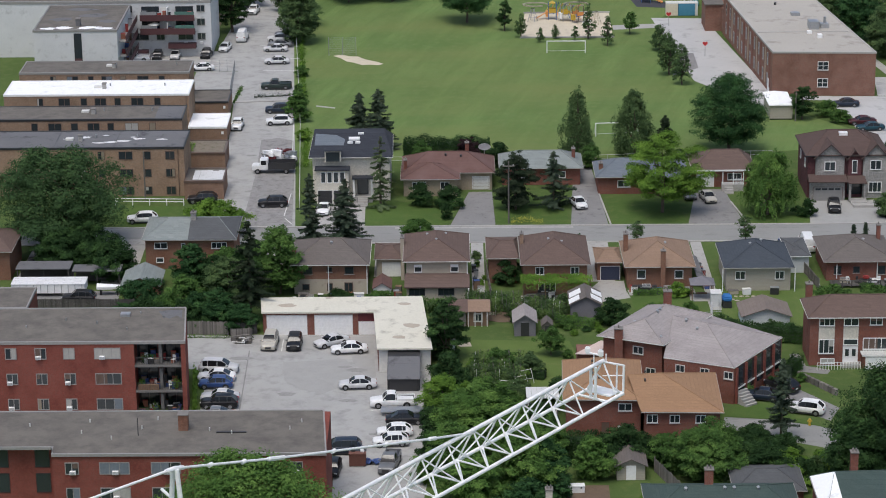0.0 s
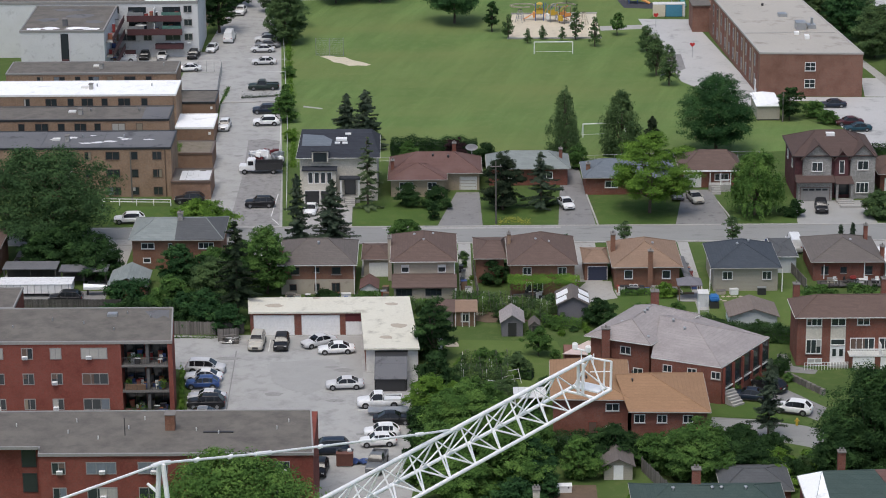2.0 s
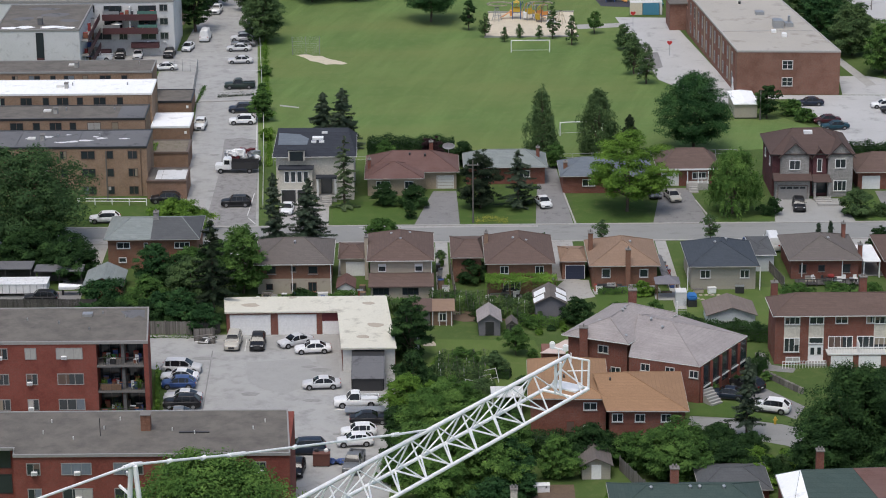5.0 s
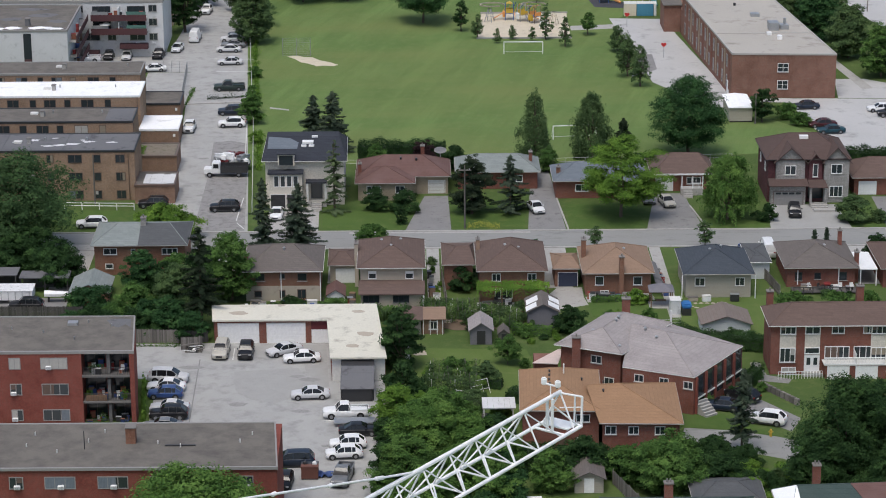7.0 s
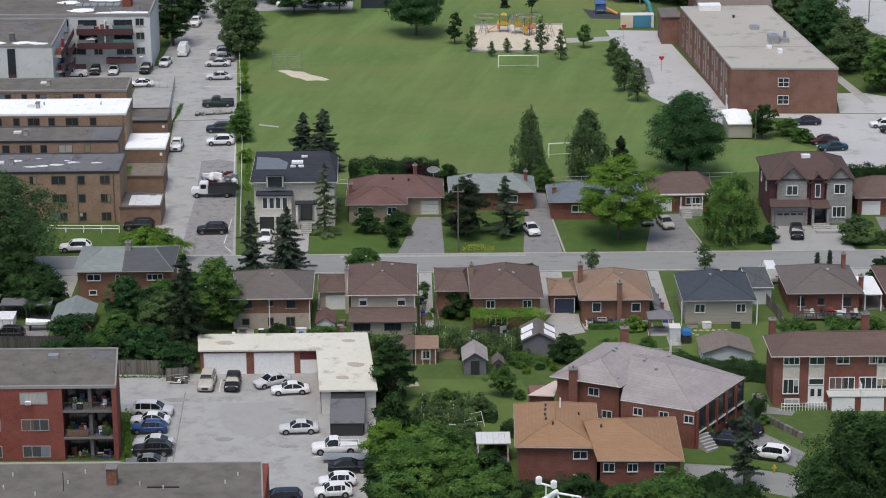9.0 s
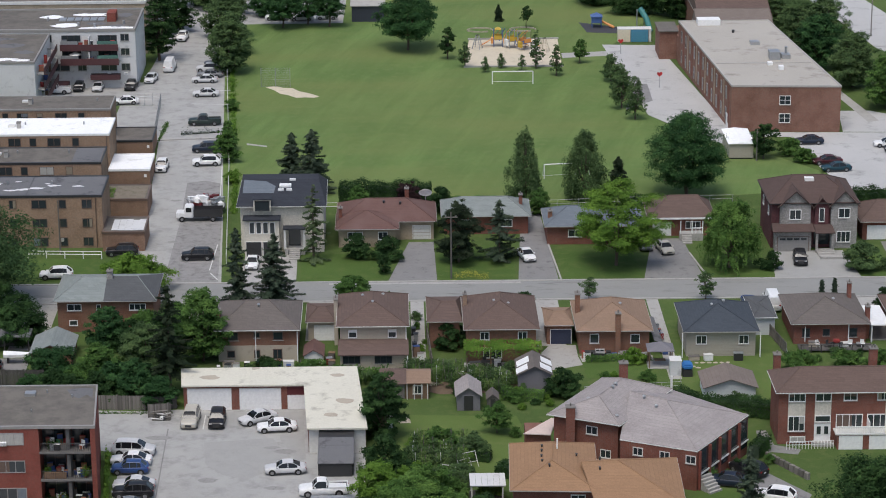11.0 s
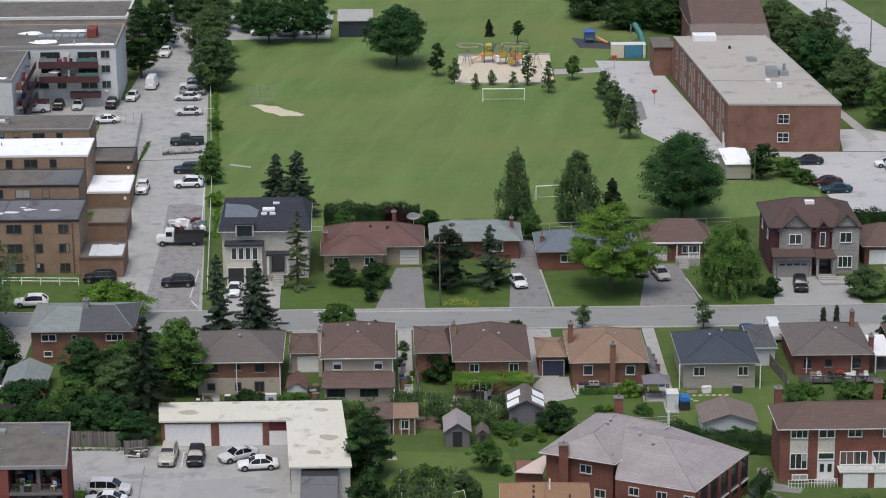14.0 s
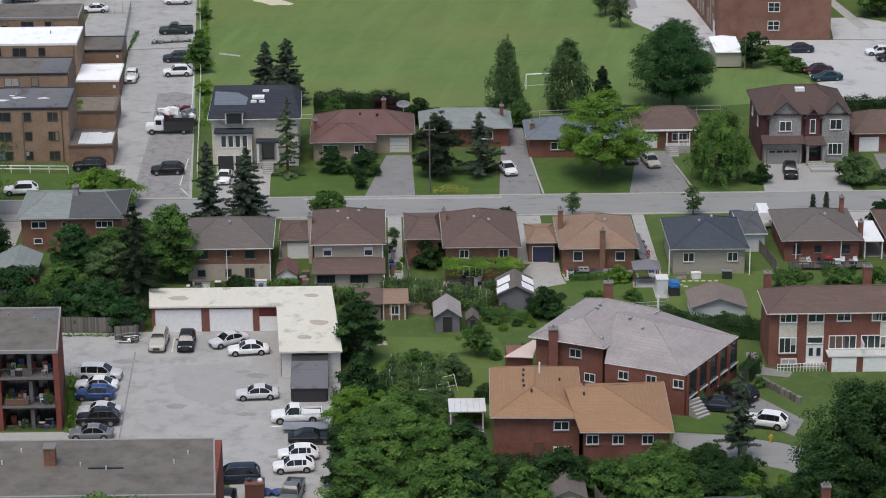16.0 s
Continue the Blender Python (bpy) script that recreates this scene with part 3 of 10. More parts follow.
slab("patio", [(9.2, -24.2), (18.4, -24.2), (18.4, -21.6), (9.2, -21.6)], 0.0, 0.018, CONCRETE, "shaded concrete patio under vines", "patio")
slab("lawn", [(24.4, -25.6), (33.2, -25.4), (33.4, -21.9), (24.2, -21.9)], 0.0, 0.015, GRASS_LAWN, "small trimmed back garden lawn", "lawn")
slab("lane_end", [(-47.4, 51.6), (-45.5, 51.6), (-45.5, 50.0), (-38.6, 49.8), (-39.4, 65.9), (-47.4, 65.9)], 0.0, 0.012, ASPHALT, "worn asphalt yard behind a garage", "parking lot")
slab("garden_bed", [(1.5, -22.5), (9, -23), (19, -24.5), (17.5, -28.5), (6, -29), (1.2, -27)], 0.0, 0.03, SOIL, "dark soil of vegetable beds", "garden bed")


# ---- houses south of the street (seen from behind) ----
def place_windows(h, w, rows, frames=None):
    for side, u, z, ww, hh, lights in rows:
        x, y, rz = wall_spot(w, side, u, 0.05 if frames is TRIM_BROWN and z < 2 else 0.0)
        window(h, (x, y, z), rz, ww, hh, frames or PAINT_WHITE, lights)


def house(label, c, z, roof_mat, wall_mat, ridge, zr, rows=(), over=0.45, trim=None, group="street houses", plinth=0.0, frames=None, deep=False):
    """A house over the eave corners c; ridge: x and y of its two ends."""
    h = thing("house", label, "house", group=group)
    (ax, ay), (bx, by) = ridge
    width, depth = c[1][0] - c[0][0], c[2][1] - c[1][1]
    if deep and depth * DEPTH > width + 0.6:
        run, x = width / 2 / DEPTH, (c[0][0] + c[1][0]) / 2
        w = block(h, [c[3], c[0], c[1], c[2]], z, over, roof_mat, wall_mat, (x, c[2][1] - run, zr), (x, c[0][1] + run, zr), trim=trim, plinth=plinth)
        w = w[1:] + w[:1]
    else:
        w = block(h, c, z, over, roof_mat, wall_mat, (ax, ay, zr), (bx, by, zr), trim=trim, plinth=plinth)
    place_windows(h, w, rows, frames)
    return h, w


house("brown brick house with a dark brown hipped roof", rect(-74.0, -61.9, -16.6, -9.0), 4.6, ROOF_BROWN, BRICK_BROWN, ((-71, -12.8), (-65, -12.8)), 6.4)
h0, w0 = house("brick house with a pale green-grey hipped roof", rect(-44.2, -30.7, -13.4, -5.9), 4.7, ROOF_TEAL, BRICK_BROWN, ((-40.8, -9.6), (-33.6, -9.6)), 6.5,
               [("S", 2.2, 3.2, 1.9, 1.0, 2), ("S", 5.4, 3.3, 0.6, 0.8, 1), ("S", 10.5, 3.2, 2.2, 1.0, 3), ("S", 2.0, 1.0, 1.1, 0.8, 1)])
bm = bmesh.new()
for pts in ([(-37.6, -13.42, 4.9), (-30.72, -13.42, 4.9), (-33.6, -9.62, 6.55), (-37.6, -9.62, 6.55)], [(-30.68, -13.4, 4.9), (-30.68, -5.9, 4.9), (-33.56, -9.6, 6.55)]):
    lo, up = [bm.verts.new((a, b, c - 0.03)) for a, b, c in pts], [bm.verts.new(q) for q in pts]
    bm.faces.new(lo[::-1]), bm.faces.new(up)
    for i in range(len(pts)):
        j = (i + 1) % len(pts)
        bm.faces.new((lo[i], lo[j], up[j], up[i]))
part("roof_section", bm, ROOF_COAL, h0, "darker renewed shingles on one half")
chimney(h0, -37.2, -9.8, 6.2, 7.4, 0.7, 0.7, STONE_GREY)
h1, w1 = house("red brick house with a grey-brown hipped roof", rect(-22.4, -11.5, -21.2, -13.6), 4.6, ROOF_GREY, BRICK_BROWN, ((-18.4, -17.4), (-15.6, -17.4)), 7.0,
               [("S", 1.9, 3.05, 1.3, 1.2, 1), ("S", 4.9, 3.4, 0.8, 0.8, 1), ("S", 7.6, 3.05, 1.3, 1.2, 1), ("S", 4.9, 0.5, 0.8, 1.2, 1), ("S", 7.5, 0.3, 1.2, 1.5, 2), ("S", 1.6, 0.6, 1.0, 1.0, 1)], frames=TRIM_BROWN, deep=True, trim=PAINT_TRIM)
x, y, rz = wall_spot(w1, "S", 0)
part("lower_wall", boxed((w1[0][0] - 0.02, w1[1][0] + 0.02, w1[0][1] - 0.03, w1[0][1], -0.2, 2.3)), STUCCO, h1, "pale stucco lower storey")
chimney(h1, -22.1, -18.2, 0, 6.0, 0.5, 0.8, BRICK_RED)
h2, w2 = house("two-storey house with brown hipped roof and lean-to sunroom", rect(-6.9, 2.3, -21.8, -13.4), 5.35, ROOF_BROWN, STUCCO, ((-4.2, -17.6), (-0.4, -17.6)), 7.6,
               [("S", 1.6, 3.6, 1.1, 1.2, 1), ("S", 6.6, 3.6, 1.1, 1.2, 1)], deep=True, trim=PAINT_TRIM)
bm = bmesh.new()
for pts in ([(-6.7, -24.0, 2.55), (2.2, -24.0, 2.55), (2.2, -21.36, 3.3), (-6.7, -21.36, 3.3)],):
    lo = [bm.verts.new(p) for p in pts]
    up = [bm.verts.new((p[0], p[1], p[2] + 0.14)) for p in pts]
    bm.faces.new(up), bm.faces.new(lo[::-1])
    for i in range(4):
        bm.faces.new((lo[i], lo[(i + 1) % 4], up[(i + 1) % 4], up[i]))
part("porch_roof", bm, ROOF_BROWN, h2)
part("porch_wall", boxed((-6.4, 1.9, -23.6, -21.4, -0.2, 2.55)), STUCCO, h2)
for u in (-5.0, -1.0):
    window(h2, (u, -23.6, 1.2), 0, 2.2, 1.1, TRIM_DARK, 3)
chimney(h2, -7.1, -16.5, 0, 6.6, 0.5, 0.9, STUCCO)
g2 = thing("garage", "attached garage with brown roof and white door", "garage", group="garages")
block(g2, rect(-11.1, -7.0, -16.0, -11.0), 2.75, 0.3, ROOF_BROWN, STUCCO, (-9.6, -13.2, 3.6), (-8.6, -13.2, 3.6))
door(g2, (-8.7, -15.72, 0.05), 0, 2.5, 2.1, PAINT_WHITE, None, 4, "garage_door", "white sectional door")
h3, w3 = house("brown-roofed house with a vine pergola", rect(9.2, 18.8, -21.8, -13.2), 4.75, ROOF_BROWN, BRICK_BROWN, ((12.4, -17.6), (15.2, -17.6)), 7.3,
               [("S", 2.2, 3.1, 1.2, 1.2, 2), ("S", 7.0, 3.1, 1.2, 1.2, 2), ("S", 3.2, 0.5, 2.4, 1.5, 3)], deep=True)
h3b = thing("house_wing", "low brown-roofed wing of a house", "house", group="street houses")
block(h3b, rect(4.6, 9.15, -18.2, -11.6), 3.9, 0.35, ROOF_BROWN, BRICK_BROWN, (6.6, -14.9, 5.2), (8.4, -14.9, 5.2))
chimney(h3, 9.6, -15.6, 4.6, 6.6, 0.5, 0.6, BRICK_TAN)
h4, w4 = house("brick bungalow with a tan hipped roof", rect(23.6, 33.4, -20.1, -12.2), 3.4, ROOF_TAN, BRICK_BROWN, ((26.6, -16.1), (30.6, -16.1)), 5.9,
               [("S", 1.9, 1.5, 1.2, 1.4, 1), ("S", 7.1, 1.5, 1.2, 1.3, 1), ("S", 2.6, 0.0, 1.2, 0.7, 2)], deep=True)
chimney(h4, 28.9, -20.0, 0, 6.0, 0.65, 0.45, BRICK_BROWN)
chimney(h4, 24.2, -15.4, 3.4, 6.4, 0.6, 0.9, BRICK_BROWN)
g4 = thing("garage", "low tan-roofed garage with a navy door", "garage", group="garages")
block(g4, rect(19.8, 23.55, -17.5, -12.8), 2.8, 0.3, ROOF_TAN, BRICK_BROWN, (21.2, -15.1, 3.7), (22.6, -15.1, 3.7))
door(g4, (21.9, -17.22, 0.05), 0, 2.6, 2.1, plain("navy_door", (0.03, 0.04, 0.08), 0.5), None, 4, "garage_door", "navy blue sectional door")
h5, w5 = house("beige-sided bungalow with a slate blue roof", rect(37.1, 46.8, -21.0, -13.4), 3.65, ROOF_BLUE, SIDING_BEIGE, ((40.4, -17.2), (43.6, -17.2)), 6.1,
               [("S", 1.9, 1.75, 1.4, 1.3, 2), ("S", 7.3, 1.75, 1.3, 1.3, 2)], deep=True)
g5 = thing("garage", "grey-roofed garage with white front", "garage", group="garages")
block(g5, rect(46.9, 50.2, -15.6, -9.8), 2.6, 0.25, ROOF_COAL, SIDING_WHITE, (48.4, -13.2, 2.95), (48.4, -12.0, 2.95), trim=PAINT_WHITE)
h6, w6 = house("red brick bungalow with a grey-brown roof", rect(51.4, 61.6, -18.2, -10.4), 3.05, ROOF_GREY, BRICK_RED, ((54.4, -14.3), (58.8, -14.3)), 5.3,
               [("S", 1.6, 1.0, 1.0, 1.3, 1), ("S", 4.2, 1.2, 0.9, 1.0, 1), ("S", 7.6, 1.0, 1.2, 1.3, 1)], frames=TRIM_DARK, deep=True)
chimney(h6, 60.3, -12.2, 3.2, 5.9, 0.5, 0.5, BRICK_RED)
chimney(h6, 61.7, -16.2, 0, 4.6, 0.5, 0.7, BRICK_RED)
h7, w7 = house("brick bungalow behind a white carport", rect(64.5, 75, -18.5, -10.5), 3.0, ROOF_BROWN, BRICK_RED, ((67.6, -14.5), (72, -14.5)), 5.2)
cp = thing("carport", "white flat carport roof on posts", "carport")
part("carport_roof", boxed((61.9, 64.3, -17.6, -12.5, 2.5, 2.65)), PAINT_WHITE, cp)
for yy in (-17.4, -12.7):
    part("post", boxed((64.1, 64.25, yy - 0.07, yy + 0.07, 0, 2.5)), PAINT_WHITE, cp)
    part("post", boxed((61.95, 62.1, yy - 0.07, yy + 0.07, 0, 2.5)), PAINT_WHITE, cp)
for hh, s in ((h1, [(-16.9, -18.2, 6.7)]), (h2, [(-3.6, -16.4, 6.95), (-1.0, -16.2, 6.95), (-2.3, -18.9, 7.4)]), (h3, [(13.2, -18.0, 6.9), (15, -18.4, 6.7)]), (h4, [(29.6, -16.4, 5.4)]), (h5, [(41.2, -17.6, 5.8), (42.9, -16.6, 5.8)]), (h6, [(57.6, -14.6, 4.8)])):
    vents(hh, s)

# ---- houses north of the street (seen from the front) ----
n1, wn1 = house("bungalow with a maroon hipped roof", rect(-7.9, 6.7, 12.6, 19.0), 3.05, ROOF_MAROON, BRICK_BEIGE, ((-3.6, 15.8), (2.4, 15.8)), 5.5)
w = block(n1, rect(-8.0, 1.2, 10.3, 15.4), 3.0, 0.45, ROOF_MAROON, BRICK_BEIGE, (-3.7, 13.3, 4.7), (-3.2, 13.3, 4.7))
place_windows(n1, w, [("S", 2.4, 1.2, 2.2, 1.3, 3), ("S", 6.4, 1.2, 1.4, 1.3, 2)])
vents(n1, [(-1.0, 15.2, 5.2), (1.4, 15.0, 5.1)], TRIM_DARK)
door(n1, (4.5, 13.08, 0.05), 0, 2.5, 2.2, PAINT_TRIM, None, 4, "garage_door", "pale sectional garage door")
chimney(n1, 2.4, 17.6, 4.2, 6.2, 0.6, 0.6, BRICK_RED)
chimney(n1, -7.3, 13.6, 3.0, 5.0, 0.5, 0.6, BRICK_RED)
n2, wn2 = house("bungalow with a pale grey-green hipped roof", rect(7.4, 20.6, 14.2, 19.8), 3.0, ROOF_TEAL, BRICK_RED, ((10.6, 17.0), (17.2, 17.0)), 5.05,
                [("S", 3, 1.2, 2, 1.2, 2), ("S", 9, 1.2, 2, 1.2, 2)])
chimney(n2, 19.2, 16.8, 3.2, 5.4, 0.5, 0.6, BRICK_RED)
n3, wn3 = house("brick bungalow with a blue-grey roof behind a lime tree", rect(22.2, 36.8, 10.6, 16.6), 3.0, ROOF_STEEL, BRICK_RED, ((25.8, 13.6), (33, 13.6)), 5.1,
                [("S", 4, 1.2, 2, 1.2, 2), ("S", 10, 1.2, 2, 1.2, 2)])
chimney(n3, 23.2, 12.8, 3.0, 4.6, 0.6, 0.6, BRICK_BROWN)
n4, wn4 = house("bungalow with brown roof, white garage door and white porch", rect(37.5, 47.4, 13.0, 18.8), 3.0, ROOF_BROWN, BRICK_RED, ((41.0, 15.9), (45.2, 15.9)), 5.5,
                [("S", 6.2, 1.2, 2.2, 1.2, 3)])
part("fascia", boxed((37.5, 47.4, 12.9, 12.99, 2.95, 3.2)), PAINT_WHITE, n4)
door(n4, (39.6, 13.42, 0.05), 0, 2.6, 2.2, PAINT_WHITE, None, 4, "garage_door", "white sectional garage door")
n6, wn6 = house("brown-roofed bungalow with a white garage door", rect(68.0, 80, 11.2, 17.4), 3.0, ROOF_BROWN, BRICK_RED, ((71.2, 14.3), (77, 14.3)), 5.3)
door(n6, (70.5, 11.62, 0.05), 0, 2.6, 2.2, PAINT_WHITE, None, 4, "garage_door", "white sectional garage door")


# ---- trees ----
def leaf_mesh(points, normals, size, mat, seed, squash=1.0):
    """Small pointed leaves at the points, facing roughly along the normals."""
    rng = np.random.default_rng(seed)
    n = len(points)
    nr = normals / (np.linalg.norm(normals, axis=1)[:, None] + 1e-9) + rng.normal(0, 0.36, (n, 3))
    nr /= np.linalg.norm(nr, axis=1)[:, None] + 1e-9
    u = np.cross(nr, rng.normal(0, 1, (n, 3)))
    u /= np.linalg.norm(u, axis=1)[:, None] + 1e-9
    w = np.cross(nr, u) * squash
    s = size * rng.uniform(0.55, 1.4, n)[:, None]
    verts = np.stack([points - w * s * 0.6 + u * s * 0.55, points - w * s * 0.6 - u * s * 0.55, points + w * s], 1).reshape(-1, 3)
    me = bpy.data.meshes.new("leaves")
    me.vertices.add(n * 3), me.loops.add(n * 3), me.polygons.add(n)
    me.vertices.foreach_set("co", verts.astype(np.float32).ravel())
    me.loops.foreach_set("vertex_index", np.arange(n * 3, dtype=np.int32))
    me.polygons.foreach_set("loop_start", np.arange(0, n * 3, 3, dtype=np.int32))
    me.polygons.foreach_set("loop_total", np.full(n, 3, dtype=np.int32))
    me.update(calc_edges=True)
    me.materials.append(mat)
    return me


def trunk_mesh(h, r, limbs, seed):
    rng = random.Random(seed)
    bm = bmesh.new()
    pts = [Vector((0, 0, -0.2))]
    for k in range(1, 5):
        pts.append(Vector((rng.uniform(-0.03, 0.03) * h, rng.uniform(-0.03, 0.03) * h, h * k / 4)))
    for k in range(4):
        tube(bm, pts[k], pts[k + 1], r * (1 - 0.2 * k), r * (1 - 0.2 * (k + 1)), 7)
    for base, end in limbs:
        tube(bm, base, end, r * 0.4, r * 0.1, 5)
    return finish(bm, BARK)


def crown_radius(f, habit):
    """Half-width of a crown at the fraction f of its height, for a crown of half-width 1."""
    if habit == "column":
        return np.minimum(1, 0.6 + 2.2 * f) * (1 - f ** 1.5) ** 0.65
    if habit == "weeping":
        return np.minimum(1, 0.75 + 1.5 * f) * (1 - f ** 2.4) ** 0.6
    return np.sin(np.pi * np.clip(f, 0.03, 0.98) ** 0.7) ** 0.55


def broad_tree(label, x, y, h, r, mat, seed, base=0.22, leaf=0.14, name="tree", density=1.0, wild=1.0, habit="round"):
    """A broadleaf tree: sprays of small leaves on limbs inside an uneven crown. Habits: round, layered, column, weeping."""
    rng = np.random.default_rng(seed)
    t = thing(name, label, name.replace("_", " "), (x, y, 0), group="trees")
    h *= RISE
    z0 = h * base
    tall = h - z0
    lumps = int(min(420, 26 + r * tall * (4.0 if habit != "layered" else 1.9)))
    leaf = leaf * (0.8 if r < 1.4 else 1.0)
    n = int(min(40000, density * 4.4 * (2 * r * r + 2 * r * tall) / (leaf * leaf)))
    a = rng.uniform(0, 2 * np.pi, lumps)
    f = rng.uniform(0.0, 0.97, lumps)
    q = rng.uniform(0.3, 1.0, lumps) ** 0.55
    lobes = 1 + wild * (0.15 * np.sin(a * 3 + seed) + 0.12 * np.sin(a * 5 + f * 7 + seed * 2))
    rad = r * 0.88 * crown_radius(f, habit) * q * lobes * rng.uniform(0.82, 1.16, lumps)
    c = np.stack([np.cos(a) * rad, np.sin(a) * rad, z0 + tall * f * (0.94 + 0.06 * np.sin(a * 2 + seed))], 1)
    br = rng.uniform(0.55, 1.25, lumps) * (0.125 * r + 0.22) * (0.55 + 0.45 * crown_radius(f, habit)) * (1.25 if habit == "layered" else 1.0)
    wgt = br ** 2
    pick = rng.choice(lumps, n, p=wgt / wgt.sum())
    d = rng.normal(0, 1, (n, 3))
    d /= np.linalg.norm(d, axis=1)[:, None]
    d[:, 2] = np.where(d[:, 2] < -0.2, -d[:, 2], d[:, 2])
    flat = {"layered": 0.34, "column": 1.1, "weeping": 0.8}.get(habit, 0.72)
    p = c[pick] + d * (br[pick] * rng.uniform(0.1, 1.0, n) ** 0.45)[:, None] * np.array([1.15, 1.15, flat])
    p += rng.normal(0, 0.02, (n, 3)) * r + rng.normal(0, 0.05, (n, 3))
    nrm = d * 0.6 + np.array([0, 0, 0.6]) + (p - np.array([0, 0, z0 + tall * 0.4])) / max(r, tall) * 0.5
    if habit == "weeping":
        strand = rng.integers(0, max(40, n // 26), n)
        hang = np.random.default_rng(seed + 7).uniform(0.06, 0.26, strand.max() + 1)[strand] * tall * rng.uniform(0, 1, n)
        home = np.random.default_rng(seed + 8).integers(0, n, strand.max() + 1)[strand]
        free = rng.uniform(0, 1, n) < 0.62
        out = p[home] * np.array([1, 1, 0])
        out /= np.linalg.norm(out, axis=1)[:, None] + 1e-6
        hung = p[home] + out * (0.25 * np.sqrt(hang))[:, None] - np.array([0, 0, 1.0]) * hang[:, None] + rng.normal(0, 0.07, (n, 3))
        p[free], nrm[free] = hung[free], (out + np.array([0, 0, 0.35]) + rng.normal(0, 0.3, (n, 3)))[free]
    k = int(density * (160 + 26 * r * tall)) if habit == "round" else int(60 + 10 * r * tall)
    fi, ai = rng.uniform(0.06, 0.9, k), rng.uniform(0, 2 * np.pi, k)
    ri = r * 0.6 * crown_radius(fi, habit) * rng.uniform(0, 1, k) ** 0.5
    inner = np.stack([np.cos(ai) * ri, np.sin(ai) * ri, z0 + tall * fi], 1)
    p[:, 2] = np.maximum(p[:, 2], 0.05)
    limbs = [((0, 0, max(0.1, z0 * 0.7) + 0.35 * k[2] * rng.uniform(0.3, 1)), tuple(k * 0.95)) for k in c[:: max(1, lumps // 14)]]
    part("trunk", trunk_mesh(h * 0.8, max(0.05, 0.022 * h), limbs, seed), None, t)
    crown = part("crown", leaf_mesh(p, nrm, leaf, mat, seed), None, t)
    part("inner_foliage", leaf_mesh(inner, inner * 0.4 + rng.normal(0, 0.6, (k, 3)), min(0.32, 0.1 + 0.06 * r), mat, seed + 1), None, crown)
    return t


def spruce_tree(label, x, y, h, r, mat, seed, base=0.06, leaf=0.115, gaps=0.35):
    """A spruce: whorls of drooping boughs that carry needle sprays."""
    rng = np.random.default_rng(seed)
    t = thing("spruce", label, "tree", (x, y, 0), group="trees")
    h *= RISE
    pts, nrm, limbs = [], [], []
    z = h * base
    while z < h * 0.985:
        f = (z - h * base) / (h * (1 - base))
        reach = r * (1 - f) ** 0.62 * (0.82 + 0.18 * np.sin(z * 3.3 + seed))
        for k in range(int(9 + 4 * (1 - f))):
            a = rng.uniform(0, 2 * np.pi)
            ln = reach * rng.uniform(0.4, 1.3)
            if rng.uniform() < gaps * 0.5:
                continue
            m = max(4, int(ln * 17))
            s = np.linspace(0.12, 1, m)
            dirv = np.array([np.cos(a), np.sin(a), 0])
            bz = z - 0.34 * ln * s + 0.2 * ln * s ** 2 + rng.uniform(-0.12, 0.12)
            p = dirv * (ln * s)[:, None]
            p[:, 2] = bz
            side = np.array([-np.sin(a), np.cos(a), 0])
            for _ in range(6):
                q = p + side * (rng.normal(0, 0.2, m) * ln * 0.55 * (1.1 - s))[:, None] + rng.normal(0, 0.075, (m, 3))
                pts.append(q), nrm.append(np.tile(dirv * 0.5 + np.array([0, 0, 0.8]), (m, 1)))
            if rng.uniform() < 0.25:
                limbs.append(((0, 0, z), tuple(p[-1])))
        z += max(0.2, h * 0.042) * (1.1 - 0.5 * f)
    pts, nrm = np.concatenate(pts), np.concatenate(nrm)
    pts[:, 2] = np.maximum(pts[:, 2], 0.05)
    bm = bmesh.new()
    tube(bm, (0, 0, -0.2), (0, 0, h * 0.97), max(0.08, h * 0.017), 0.02, 7)
    for a, b in limbs:
        tube(bm, a, b, 0.03, 0.01, 4)
    part("trunk", finish(bm, BARK), None, t)
    part("crown", leaf_mesh(pts, nrm, leaf, mat, seed, 1.3), None, t)
    return t


